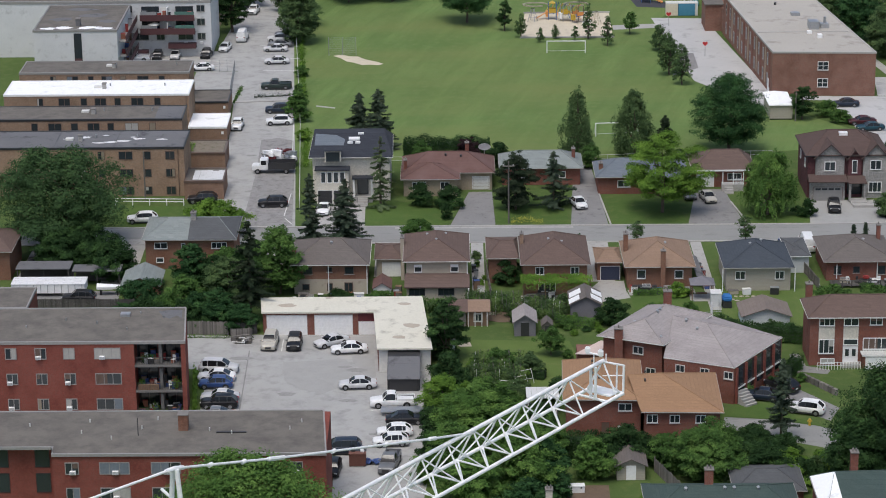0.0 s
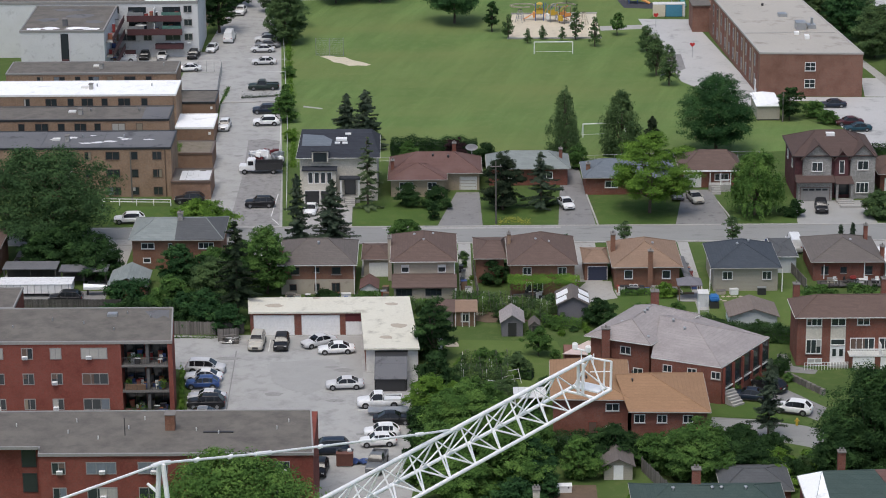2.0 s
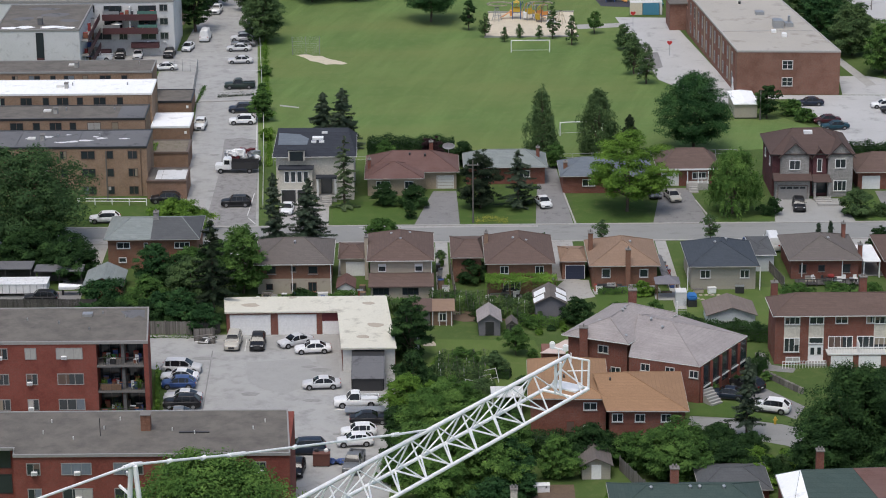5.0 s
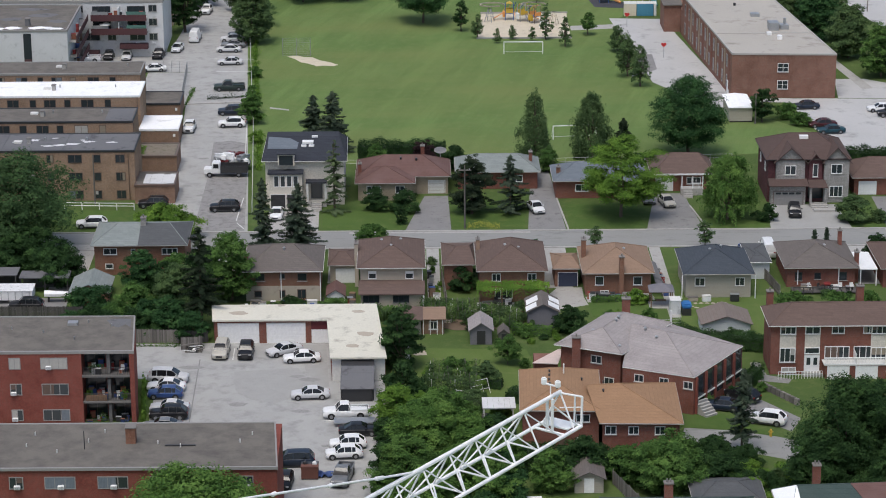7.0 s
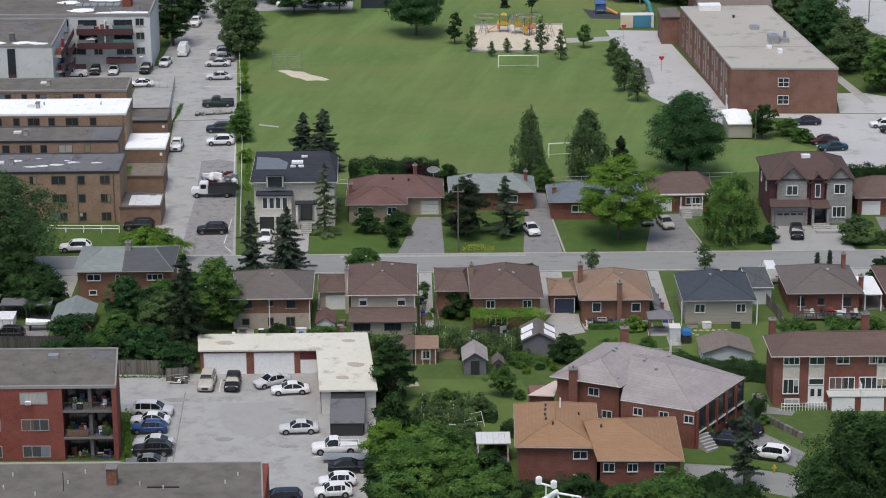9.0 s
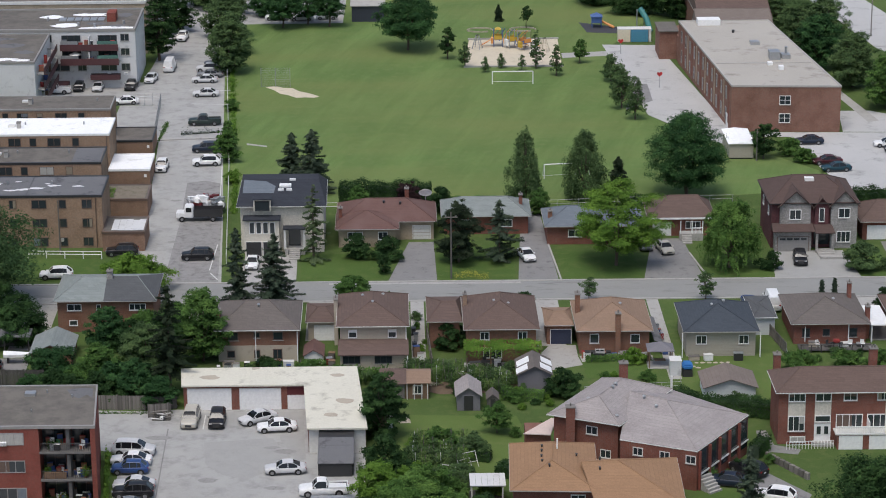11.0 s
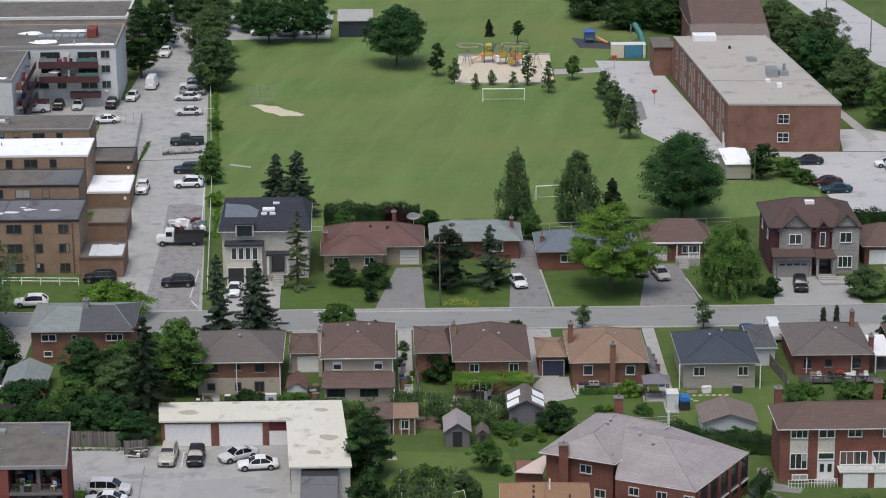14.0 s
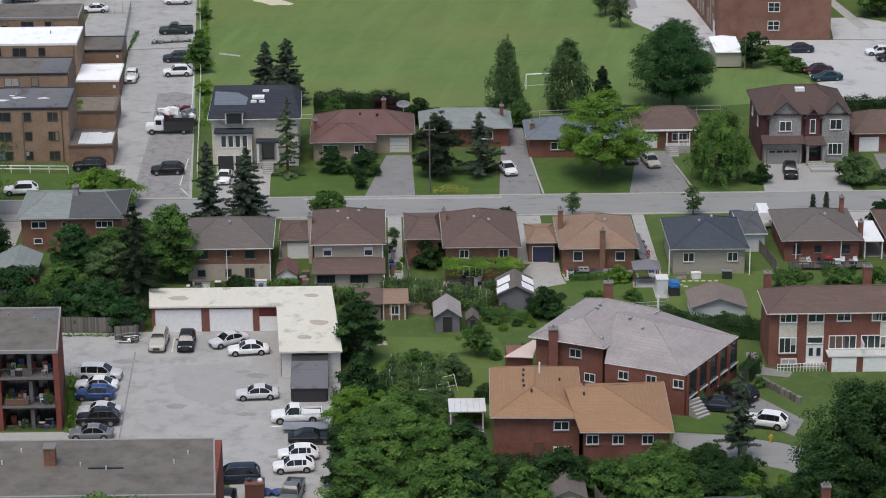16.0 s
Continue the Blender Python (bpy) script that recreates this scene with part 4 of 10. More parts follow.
BROAD = [
    ("large full dark green maple at the edge of the field", 45.5, 27.0, 14.8, 7.0, LEAF_MAPLE, 0.13),
    ("tall bright lime-green tree on a front lawn", 31.8, 4.4, 13.6, 6.6, LEAF_LIME, 0.2),
    ("weeping green tree on a front lawn", 47.6, 3.4, 11.4, 4.7, LEAF_FRESH, 0.16),
    ("small round full tree by the kerb", -5.2, -6.0, 4.2, 2.8, LEAF_MID, 0.3),
    ("dark rounded shrub before a bungalow", -4.7, 7.4, 4.0, 2.3, LEAF_DARK, 0.02),
    ("rounded dark shrub before a bungalow", -0.3, 6.9, 3.6, 2.7, LEAF_DARK, 0.02),
    ("spreading dark oak on the field", 3.4, 92.7, 12.3, 6.6, LEAF_MAPLE, 0.22),
    ("young tree beside an oak", 10.8, 87.5, 6.8, 1.8, LEAF_DARK, 0.2),
    ("huge full drooping grey-green willow", -57.4, -5.8, 16.4, 11.4, LEAF_WILLOW, 0.14),
    ("dense dark tree beside houses", -53.2, -10.8, 6.6, 5.3, LEAF_DARK, 0.02),
    ("bright green tree behind a brick house", -24.0, -20.5, 10.8, 3.9, LEAF_MID, 0.1),
    ("leafy tree before a brick house", -36.6, -17.2, 6.4, 3.2, LEAF_MAPLE, 0.03),
    ("leafy tree before a brick house", -31.8, -16.2, 5.4, 3.0, LEAF_MID, 0.03),
    ("dark tree among back gardens", -28.6, -22.6, 8.2, 3.2, LEAF_DARK, 0.03),
    ("dark low tree under a willow", -56.0, -13.0, 6.4, 4.2, LEAF_DARK, 0.02),
    ("dark low tree under a willow", -57.6, -9.0, 5.0, 3.2, LEAF_DARK, 0.02),
    ("dark leafy back garden tree", -30.8, -23.6, 7.4, 3.9, LEAF_BLUE, 0.05),
    ("bright leafy back garden tree", -36.4, -25.9, 5.8, 3.4, LEAF_MID, 0.05),
    ("dark back garden tree over a fence", -28.0, -31.4, 4.6, 2.4, LEAF_MAPLE, 0.05),
    ("back garden tree over a fence", -31.5, -29.6, 5.6, 3.0, LEAF_MAPLE, 0.05),
    ("low leafy back garden tree", -42.4, -24.6, 4.6, 3.8, LEAF_MAPLE, 0.05),
    ("low wide bright green tree", -35.4, -1.8, 5.6, 5.2, LEAF_LIME, 0.1),
    ("tall narrow tree beside a garage", -1.0, -38.4, 9.4, 3.0, LEAF_DARK, 0.02),
    ("dark narrow tree beside a garage", -1.4, -34.0, 6.2, 2.2, LEAF_DARK, 0.02),
    ("dense dark green garden tree", -0.8, -45.6, 5.3, 2.8, LEAF_DARK, 0.02),
    ("bright yellow-green garden tree", -1.6, -51.4, 5.6, 3.1, LEAF_LIME, 0.05),
    ("large full yellow-green garden tree", 2.0, -58.1, 7.8, 5.4, LEAF_FRESH, 0.05),
    ("large full yellow-green garden tree", 7.4, -66.8, 8.3, 4.7, LEAF_FRESH, 0.05),
    ("big round full tree before an apartment building", -21.9, -80.6, 13.8, 10.4, LEAF_FRESH, 0.08),
    ("bright garden tree before a brick house", 15.4, -64.6, 5.4, 2.8, LEAF_FRESH, 0.05),
    ("garden tree before a brick house", 19.5, -61.8, 5.0, 3.4, LEAF_DARK, 0.05),
    ("wide full green garden tree", 28.6, -65.0, 7.6, 4.9, LEAF_MID, 0.05),
    ("dark full shrub beside the street end", 34.6, -58.6, 3.0, 2.6, LEAF_DARK, 0.02),
    ("dark full shrub beside the street end", 37.9, -60.8, 3.0, 2.8, LEAF_DARK, 0.02),
    ("dark dense green garden shrub", 34.4, -65.3, 5.0, 3.5, LEAF_DARK, 0.02),
    ("big dark tree over a street end", 48.4, -65.0, 15.0, 6.8, LEAF_DARK, 0.02),
    ("big dark tree over a street end", 53.0, -62.0, 12.4, 5.6, LEAF_DARK, 0.08),
    ("leafy garden tree beside a brick house", 9.6, -56.8, 5.2, 2.8, LEAF_DARK, 0.02),
    ("leafy garden tree beside a brick house", 10.4, -61.4, 6.0, 3.3, LEAF_MID, 0.02),
    ("dark garden tree beside a brick house", 9.6, -66.6, 6.6, 3.2, LEAF_MAPLE, 0.02),
    ("big dark tree over a street end", 44.6, -67.2, 9.4, 4.4, LEAF_DARK, 0.02),
    ("big dark tree over a street end", 57.4, -67.0, 12.0, 5.6, LEAF_DARK, 0.02),
    ("small garden fruit tree", 12.4, -37.6, 4.2, 2.0, LEAF_MID, 0.2),
    ("round dark garden tree", 21.2, -29.7, 4.0, 2.7, LEAF_DARK, 0.04),
    ("sapling by the street", 26.8, -5.9, 3.9, 1.3, LEAF_BLUE, 0.25),
    ("sapling by the street", 42.6, -5.9, 4.6, 1.5, LEAF_BLUE, 0.25),
    ("dark tree beside a portable classroom", 60.2, 40.7, 6.5, 2.3, LEAF_DARK, 0.15),
    ("low bush by the school lot", 64.5, 42.1, 3.2, 2.0, LEAF_MID, 0.02),
    ("low bush by the school lot", 66.3, 39.0, 2.8, 1.8, LEAF_MID, 0.02),
    ("tree along the field fence", -29.2, 81.4, 12.7, 4.5, LEAF_BLUE, 0.05),
    ("tree along the field fence", -31.7, 100.0, 10.1, 4.9, LEAF_BLUE, 0.05),
    ("tree at the back of the field", -21.1, 106.0, 9.6, 4.9, LEAF_MAPLE, 0.2),
    ("tree at the back of the field", -16.3, 107.5, 9.6, 4.4, LEAF_MAPLE, 0.2),
    ("tree at the back of the field", -12.0, 106.4, 9.9, 3.8, LEAF_MAPLE, 0.2),
    ("tall dark tree beside an apartment building", -43.2, 88.0, 15.4, 3.8, LEAF_DARK, 0.12),
    ("bushy tree on the fence line", -26.3, 41.6, 5.8, 2.4, LEAF_MID, 0.02),
    ("bushy tree on the fence line", -26.7, 46.0, 5.4, 2.0, LEAF_MID, 0.02),
    ("dark tree behind the school", 77.0, 90.3, 10.9, 4.9, LEAF_BLUE, 0.05),
    ("dark tree behind the school", 78.6, 80.7, 11.4, 5.0, LEAF_MAPLE, 0.05),
    ("tree beside the school", 82.4, 71.5, 11.4, 4.9, LEAF_BLUE, 0.05),
    ("tree beside the school", 85.9, 61.5, 10.7, 4.3, LEAF_MID, 0.1),
    ("dense tree behind the school", 49.7, 113.2, 8.1, 6.1, LEAF_DARK, 0.02),
    ("dense tree behind the school", 57.4, 110.4, 9.1, 4.9, LEAF_DARK, 0.02),
    ("leafy bush on a front lawn", 66.1, 2.6, 4.6, 3.0, LEAF_BLUE, 0.02),
    ("dark bush by the street", 66.4, -10.2, 4.6, 2.2, LEAF_DARK, 0.02),
    ("young thin playground tree", 35.3, 84.9, 5.1, 1.6, LEAF_MID, 0.25),
    ("young tree behind the playground", 26.8, 104.5, 4.7, 1.4, LEAF_DARK, 0.4),
]
HABIT = {"weeping": "weeping", "tall": "layered", "young": "column", "sapling": "layered"}
for i, (lab, x, y, h, r, m, b) in enumerate(BROAD):
    broad_tree(lab, x, y, h, r, m, 100 + i, b, leaf=0.2 if r > 9 else 0.15 if y < 40 else 0.2, habit=HABIT.get(lab.split()[0], "round"), wild=0.55 if "full" in lab or "spreading" in lab else 0.9, density=1.3 if "full" in lab else (0.5 if "sapling" in lab else 1.0))
for i, (lab, x, y, h, r, m, gaps) in enumerate([
        ("tall dark spruce on a front lawn", -20.7, -7.0, 12.2, 3.0, NEEDLE, 0.4), ("tall dark spruce on a front lawn", -15.7, -7.0, 11.3, 3.9, NEEDLE, 0.4),
        ("tall pale open larch-like conifer beside a house", -11.0, 6.6, 12.6, 2.9, NEEDLE_PALE, 1.45), ("dark spruce behind a house", -15.4, 33.4, 8.6, 3.2, NEEDLE, 0.5),
        ("dark spruce behind a house", -12.0, 29.6, 10.8, 4.2, NEEDLE, 0.5),
        ("dark open spruce on a front lawn", 15.4, 5.9, 9.8, 4.4, NEEDLE, 1.3), ("very tall dark fir between gardens", -27.2, -28.2, 15.3, 3.9, NEEDLE_DARK, 0.9),
        ("slender pale conifer on a front lawn", 38.2, -57.3, 11.0, 2.1, NEEDLE, 0.8), ("small dark cedar on the field edge", 35.4, 30.4, 5.2, 2.0, NEEDLE_DARK, 0.0),
        ("small dark cedar behind the playground", 21.6, 108.8, 3.4, 1.1, NEEDLE_DARK, 0.1), ("small young spruce by the street", 58.6, -4.9, 2.3, 0.5, NEEDLE, 0.3), ("small young spruce by the street", 60.4, -4.7, 2.5, 0.5, NEEDLE, 0.3)]):
    spruce_tree(lab, x, y, h, r, m, 300 + i, base=0.22 if lab.startswith(("slender", "very tall")) else 0.06, gaps=gaps)
for i, (lab, x, y, h, r, m, hb) in enumerate([
        ("tall drooping birch at the edge of the field", 20.5, 25.2, 13.2, 2.9, LEAF_BLUE, "weeping"), ("open drooping birch at the edge of the field", 29.7, 26.4, 12.2, 3.5, LEAF_BLUE, "weeping"),
        ("dark ragged pine on a front lawn", 9.6, 5.8, 10.2, 3.7, NEEDLE_DARK, "layered"),
        ("young tree in a row", 39.9, 75.6, 5.8, 2.3, LEAF_BLUE, "column"), ("young tree in a row", 40.3, 68, 7.0, 2.3, LEAF_BLUE, "column"), ("young tree in a row", 40.2, 62.6, 8.2, 2.5, LEAF_BLUE, "column"), ("young tree in a row", 41.8, 57.6, 8.6, 2.3, LEAF_BLUE, "column"),
        ("young thin playground tree", 13.8, 83.2, 5.6, 1.3, LEAF_BLUE, "column"), ("young thin playground tree", 17.4, 80.6, 3.2, 0.9, LEAF_BLUE, "column"), ("young thin playground tree", 20.5, 82.6, 3.2, 0.9, LEAF_BLUE, "column"), ("young thin playground tree", 24.2, 81.4, 3.4, 0.8, LEAF_BLUE, "column"), ("young thin playground tree", 26.9, 82.2, 7.6, 1.5, LEAF_BLUE, "column"), ("young thin playground tree", 30.3, 78.5, 6.4, 1.5, LEAF_BLUE, "column")]):
    broad_tree(lab, x, y, h, r, m, 400 + i, 0.03 if y < 40 else 0.12, leaf=0.14 if y < 40 else 0.18, habit=hb, density=1.1 if y < 40 else 0.5)


# ---- flat-roofed buildings ----
def flat_roof(parent, c, z, roof_mat, edge_mat, lip=0.3, w=0.28):
    """A roof surface with a raised edge all round."""
    bm = bmesh.new()
    prism(bm, inset(c, w * 0.9), z - 0.05, z)
    roof = part("roof", bm, roof_mat, parent)
    bm = bmesh.new()
    n = len(c)
    loops = [[bm.verts.new((*p, zz)) for p in q] for q, zz in ((inset(c, -0.06), z - 0.25), (inset(c, -0.06), z + lip), (inset(c, w), z + lip), (inset(c, w), z - 0.25))]
    for i in range(n):
        for k in range(4):
            p, q = loops[k], loops[(k + 1) % 4]
            bm.faces.new((p[i], p[(i + 1) % n], q[(i + 1) % n], q[i]))
    part("roof_edge", bm, edge_mat, parent)
    return roof


def pipe(parent, x, y, z, h=0.6, r=0.08, mat=None, name="roof_pipe"):
    bm = bmesh.new()
    tube(bm, (x, y, z - 0.05), (x, y, z + h), r, n=7)
    part(name, bm, mat or METAL_GREY, parent)


def air_conditioner(parent, x, y, z, rz=0.0):
    key = "ac"
    if key not in WINDOW_CACHE:
        bm = boxed((-0.33, 0.33, -0.38, -0.03, 0, 0.42))
        bmesh.ops.bevel(bm, geom=bm.edges[:], offset=0.03, segments=1, affect="EDGES")
        grille = bmesh.new()
        for k in range(5):
            box(grille, -0.28, 0.28, -0.395, -0.381, 0.05 + k * 0.07, 0.08 + k * 0.07)
        WINDOW_CACHE[key] = (finish(bm, PAINT_WHITE), finish(grille, METAL_GREY))
    ob = part("air_conditioner", WINDOW_CACHE[key][0], None, parent, "", (x, y, z), rz)
    part("grille", WINDOW_CACHE[key][1], None, ob)


GREY_FRAME = plain("grey_window_frame", (0.3, 0.295, 0.285), 0.5)
FURNITURE = [plain("red_cloth", (0.3, 0.04, 0.035), 0.8), plain("white_plastic", (0.75, 0.75, 0.73), 0.5), plain("green_plastic", (0.05, 0.2, 0.09), 0.6), plain("blue_cloth", (0.05, 0.09, 0.24), 0.8)]

# the brick apartment building on the court
apt = thing("apartment_building", "red brick walk-up apartment building with recessed balconies", "building")
Z = 9.75
RX, RY = -32.5, -50.6
bm = bmesh.new()
prism(bm, [(-90, RY), (-38.7, RY), (-38.7, -42.2), (-90, -42.2)], -0.3, Z - 0.1)
prism(bm, [(-38.698, RY + 1.7), (RX - 0.22, RY + 1.7), (RX - 1.05, -42.2), (-38.698, -42.2)], -0.3, Z - 0.1)
part("wall", bm, BRICK_DEEP, apt)
part("pier", boxed((RX - 0.55, RX + 0.001, RY, RY + 1.699, -0.3, Z - 0.1)), BRICK_DEEP, apt)
part("wall", boxed((-90, -53.6, -42.198, -36.6, -0.3, Z - 0.1)), BRICK_DEEP, apt)
flat_roof(apt, [(-90, RY), (RX, RY), (RX - 1.05, -42.2), (-90, -42.2)], Z, TAR_GREY, ROOF_EDGE, 0.12, 0.13)
flat_roof(apt, rect(-90, -53.6, -42.0, -36.6), Z - 0.02, TAR_GREY, ROOF_EDGE, 0.12, 0.13)
for z in (7.35, 3.85, 0.35):
    zz = z - 0.05
    for x, w, l in ((-66.9, 3.1, 3), (-60.8, 1.4, 2), (-57.3, 1.4, 2), (-53.65, 1.4, 2), (-50.05, 1.4, 2), (-46.6, 1.4, 2), (-41.95, 3.2, 3)):
        window(apt, (x, RY, zz + 0.15), 0, w, 1.55, GREY_FRAME, l, PANE if (int(x * 7) + int(z)) % 3 == 0 else "curtained", False)
        if int(abs(x) * 3 + z) % 3:
            air_conditioner(apt, x - w * 0.2, RY, zz + 0.18)
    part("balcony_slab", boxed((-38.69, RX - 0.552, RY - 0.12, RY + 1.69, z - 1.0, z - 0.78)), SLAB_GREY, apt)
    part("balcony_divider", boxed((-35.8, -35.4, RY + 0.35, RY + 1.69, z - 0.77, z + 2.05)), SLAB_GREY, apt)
    # Balcony panes made wide so their dark tone adds to the recess's shade.
    for x in (-37.4, -34.1):
        window(apt, (x, RY + 1.7, z - 0.72), 0, 2.5, 2.45, TRIM_DARK, 2)
    rail = bmesh.new()
    tube(rail, (-38.6, RY, z + 0.25), (-33.1, RY, z + 0.25), 0.03)
    part("balcony_rail", rail, TRIM_DARK, apt)
    for k in range(28):
        part("baluster", WINDOW_CACHE.setdefault("bal", finish(boxed((-0.012, 0.012, -0.012, 0.012, 0, 1.0)), TRIM_DARK)), None, apt, "", (-38.5 + k * 0.2, RY, z - 0.77))
part("planter", boxed((-38.4, -35.9, RY + 0.05, RY + 0.35, 3.1, 3.75)), WOOD_BROWN, apt, "long wooden balcony planter")
rng = random.Random(5)
for k in range(16):
    lv = rng.choice((6.6, 3.1, -0.35))
    c = thing("balcony_chair", "small worn plastic chair on a balcony", "chair", (rng.uniform(-38.1, -33.5), RY + rng.uniform(0.4, 1.1), lv - 0.03), rng.uniform(0, 6), "balcony clutter")
    m = rng.choice(FURNITURE)
    part("seat", boxed((-0.25, 0.25, -0.25, 0.25, 0.4, 0.46)), m, c)
    part("backrest", boxed((-0.25, 0.25, 0.2, 0.26, 0.461, 0.95)), m, c)
    for sx in (-0.2, 0.2):
        for sy in (-0.2, 0.2):
            part("leg", boxed((sx - 0.025, sx + 0.025, sy - 0.025, sy + 0.025, 0, 0.4)), m, c)
for x, y in ((-44, -46), (-48, -45.2), (-40, -47.6), (-36, -44.6), (-52.5, -47), (-57, -45), (-39, -43.6)):
    pipe(apt, x, y, Z, 0.35)
part("roof_hatch", boxed((-41.4, -40.2, -44.4, -43.7, Z, Z + 0.35)), METAL_GREY, apt)
bm = bmesh.new()
prism(bm, [(-36.9, -43.0), (-35.2, -42.7), (-33.9, -42.8), (-33.7, -44.8), (-34.4, -44.1), (-35.2, -44.9), (-36.1, -44.3)], Z, Z + 0.006)
part("roof_patch", bm, TAR_DARK, apt, "dark tar patch")

# the lower brick apartment building in front
low = thing("apartment_building", "long red brick apartment building with a gravel roof", "building")
Z = 9.8
part("wall", boxed((-43.4, -13.95, -74.4, -66.1, -0.3, Z - 0.1), (-90, -43.402, -72.4, -66.1, -0.3, Z - 0.1)), BRICK_DEEP, low)
flat_roof(low, [(-90, -73.1), (-43.6, -73.1), (-43.4, -74.5), (-13.9, -74.5), (-14.7, -66.0), (-90, -66.0)], Z, TAR_GREY, ROOF_EDGE, 0.08, 0.12)
for z in (7.25, 4.1, 0.95):
    for x, w, l in ((-41.35, 1.75, 2), (-36.75, 3.8, 3), (-31.2, 3.75, 3), (-26.5, 1.75, 2), (-21.5, 3.75, 3), (-17.2, 1.75, 2)):
        window(low, (x, -74.4, z), 0, w * 0.86, 1.5, GREY_FRAME, l, "curtained" if int(x + z) % 3 else PANE, False)
        if int(abs(x) + z) % 2 == 0:
            air_conditioner(low, x + 0.1, -74.4, z + 0.05)
    # Big dark panes added here to imitate the dark shading of the recessed part.
    for x in (-49.5, -45.0):
        window(low, (x, -72.4, z - 0.4), 0, 1.6, 2.4, TRIM_DARK, 1, sill=False)
chimney(low, -29.9, -69.6, Z - 0.05, Z + 1.9, 1.05, 0.8, BRICK_BROWN, 0)
for x, y in ((-47, -69), (-41, -70.4), (-37.5, -71.6), (-40.5, -68.2), (-33, -67.8), (-27, -70), (-24.5, -70.6), (-18.2, -69.8), (-17, -68.4), (-34.5, -69.6), (-52, -68)):
    pipe(low, x, y, Z, 0.4, 0.07, PAINT_TRIM)
pipe(low, -34.7, -70.9, Z, 2.2, 0.05, TRIM_DARK, "vent_pipe")
part("roof_bar", boxed((-26.2, -22.9, -70.5, -70.35, Z, Z + 0.14)), TRIM_DARK, low)

# the row of tan brick blocks with their low garages
TANX = ((-41.6, 11.4, 18.2, 8.45, TAR_DARK, TRIM_DARK), (-43.7, 23.8, 29.6, 8.1, TAR_GREY, TRIM_DARK), (-44.1, 34.5, 41.0, 8.2, ROOF_WHITE, PAINT_WHITE), (-45.6, 45.6, 51.4, 7.9, TAR_GREY, ROOF_EDGE))
WIN = {0: [(-50.7, 2.2, 2), (-47.3, 1.1, 1), (-43.8, 1.5, 2), (-54.5, 1.1, 1), (-58, 2.2, 2)],
       1: [(-67.7, 1.1, 1), (-64.4, 2.2, 2), (-61.2, 1.2, 1), (-58.1, 2.0, 2), (-55.3, 1.1, 1), (-51.9, 2.2, 2), (-48.5, 1.1, 1)],
       2: [(-69.2, 1.1, 1), (-65.1, 2.0, 2), (-61.8, 1.1, 1), (-59.0, 2.0, 2), (-56.1, 1.1, 1), (-52.8, 2.1, 2), (-49.4, 1.1, 1)],
       3: [(-69.4, 1.1, 1), (-66.0, 2.0, 2), (-62.8, 1.0, 1), (-60, 1.9, 2), (-57.2, 1.0, 1), (-53.7, 2.0, 2), (-50.4, 1.1, 1)]}
for k, (x1, y0, y1, z, rm, em) in enumerate(TANX):
    x0 = -95 if k < 2 else -75.3
    b = thing("apartment_block", ("three-storey tan brick apartment block with a patched dark roof", "tan brick apartment block with a grey and black roof", "tan brick apartment block with a white membrane roof", "tan brick apartment block with a grey gravel roof")[k], "building", group="tan brick blocks")
    part("wall", boxed((x0, x1, y0, y1, -0.3, z - 0.1)), BRICK_TAN, b)
    flat_roof(b, rect(x0, x1, y0, y1), z, rm, em, 0.1, 0.14)
    for lv in range(3):
        for x, w, l in WIN[k]:
            window(b, (x, y0, z - 2.05 - 3.05 * lv), 0, w, 1.45, TRIM_BROWN, l, "curtained" if (int(x) + lv) % 3 == 0 else PANE, False)
    for x in (-56 - k, -49.5 + k * 0.4):
        pipe(b, x, (y0 + y1) / 2 + 0.8, z, 0.5, 0.12)
    chimney(b, -58.2 - k * 0.3, (y0 + y1) / 2 - 0.4, z - 0.05, z + 0.9, 0.6, 0.6, CONCRETE, 0, "roof_flue")
    part("roof_hatch", boxed((-60.6, -59.4, y0 + 3, y0 + 3.7, z, z + 0.28)), PAINT_TRIM, b)
    if k == 0:
        for x, y, a, c2 in ((-57.6, 15.6, 0.9, 0.4), (-55.2, 13.4, 1.2, 0.25), (-53.4, 13.7, 1.1, 0.35), (-51.4, 14.1, 1.4, 0.3), (-49.2, 14.9, 1.0, 0.4), (-50.2, 15.6, 0.6, 0.2), (-45.6, 14.7, 0.9, 0.25), (-54.6, 16.4, 0.5, 0.2), (-60.4, 15.0, 0.7, 0.3)):
            bm = bmesh.new()
            prism(bm, [(x + a * rng.uniform(0.5, 1.25) * math.cos(0.483 * q), y + c2 * rng.uniform(0.5, 1.25) * math.sin(0.483 * q)) for q in range(13)], z, z + 0.006)
            part("roof_patch", bm, ROOF_SCUFF, b, "pale worn patch")
        for x in (-62.0, -52.6):
            part("roof_seam", boxed((x, x + 0.12, y0 + 0.2, y1 - 0.2, z, z + 0.02)), TRIM_DARK, b)
    if k == 1:
        part("roof_patch", boxed((-48.2, x1 - 0.3, y0 + 0.35, y1 - 0.35, z, z + 0.006)), TAR_DARK, b)
    part("downpipe", boxed((-42.6 - k, -42.5 - k, y0 - 0.09, y0 - 0.01, 0, z - 0.3)), TRIM_BROWN, b)
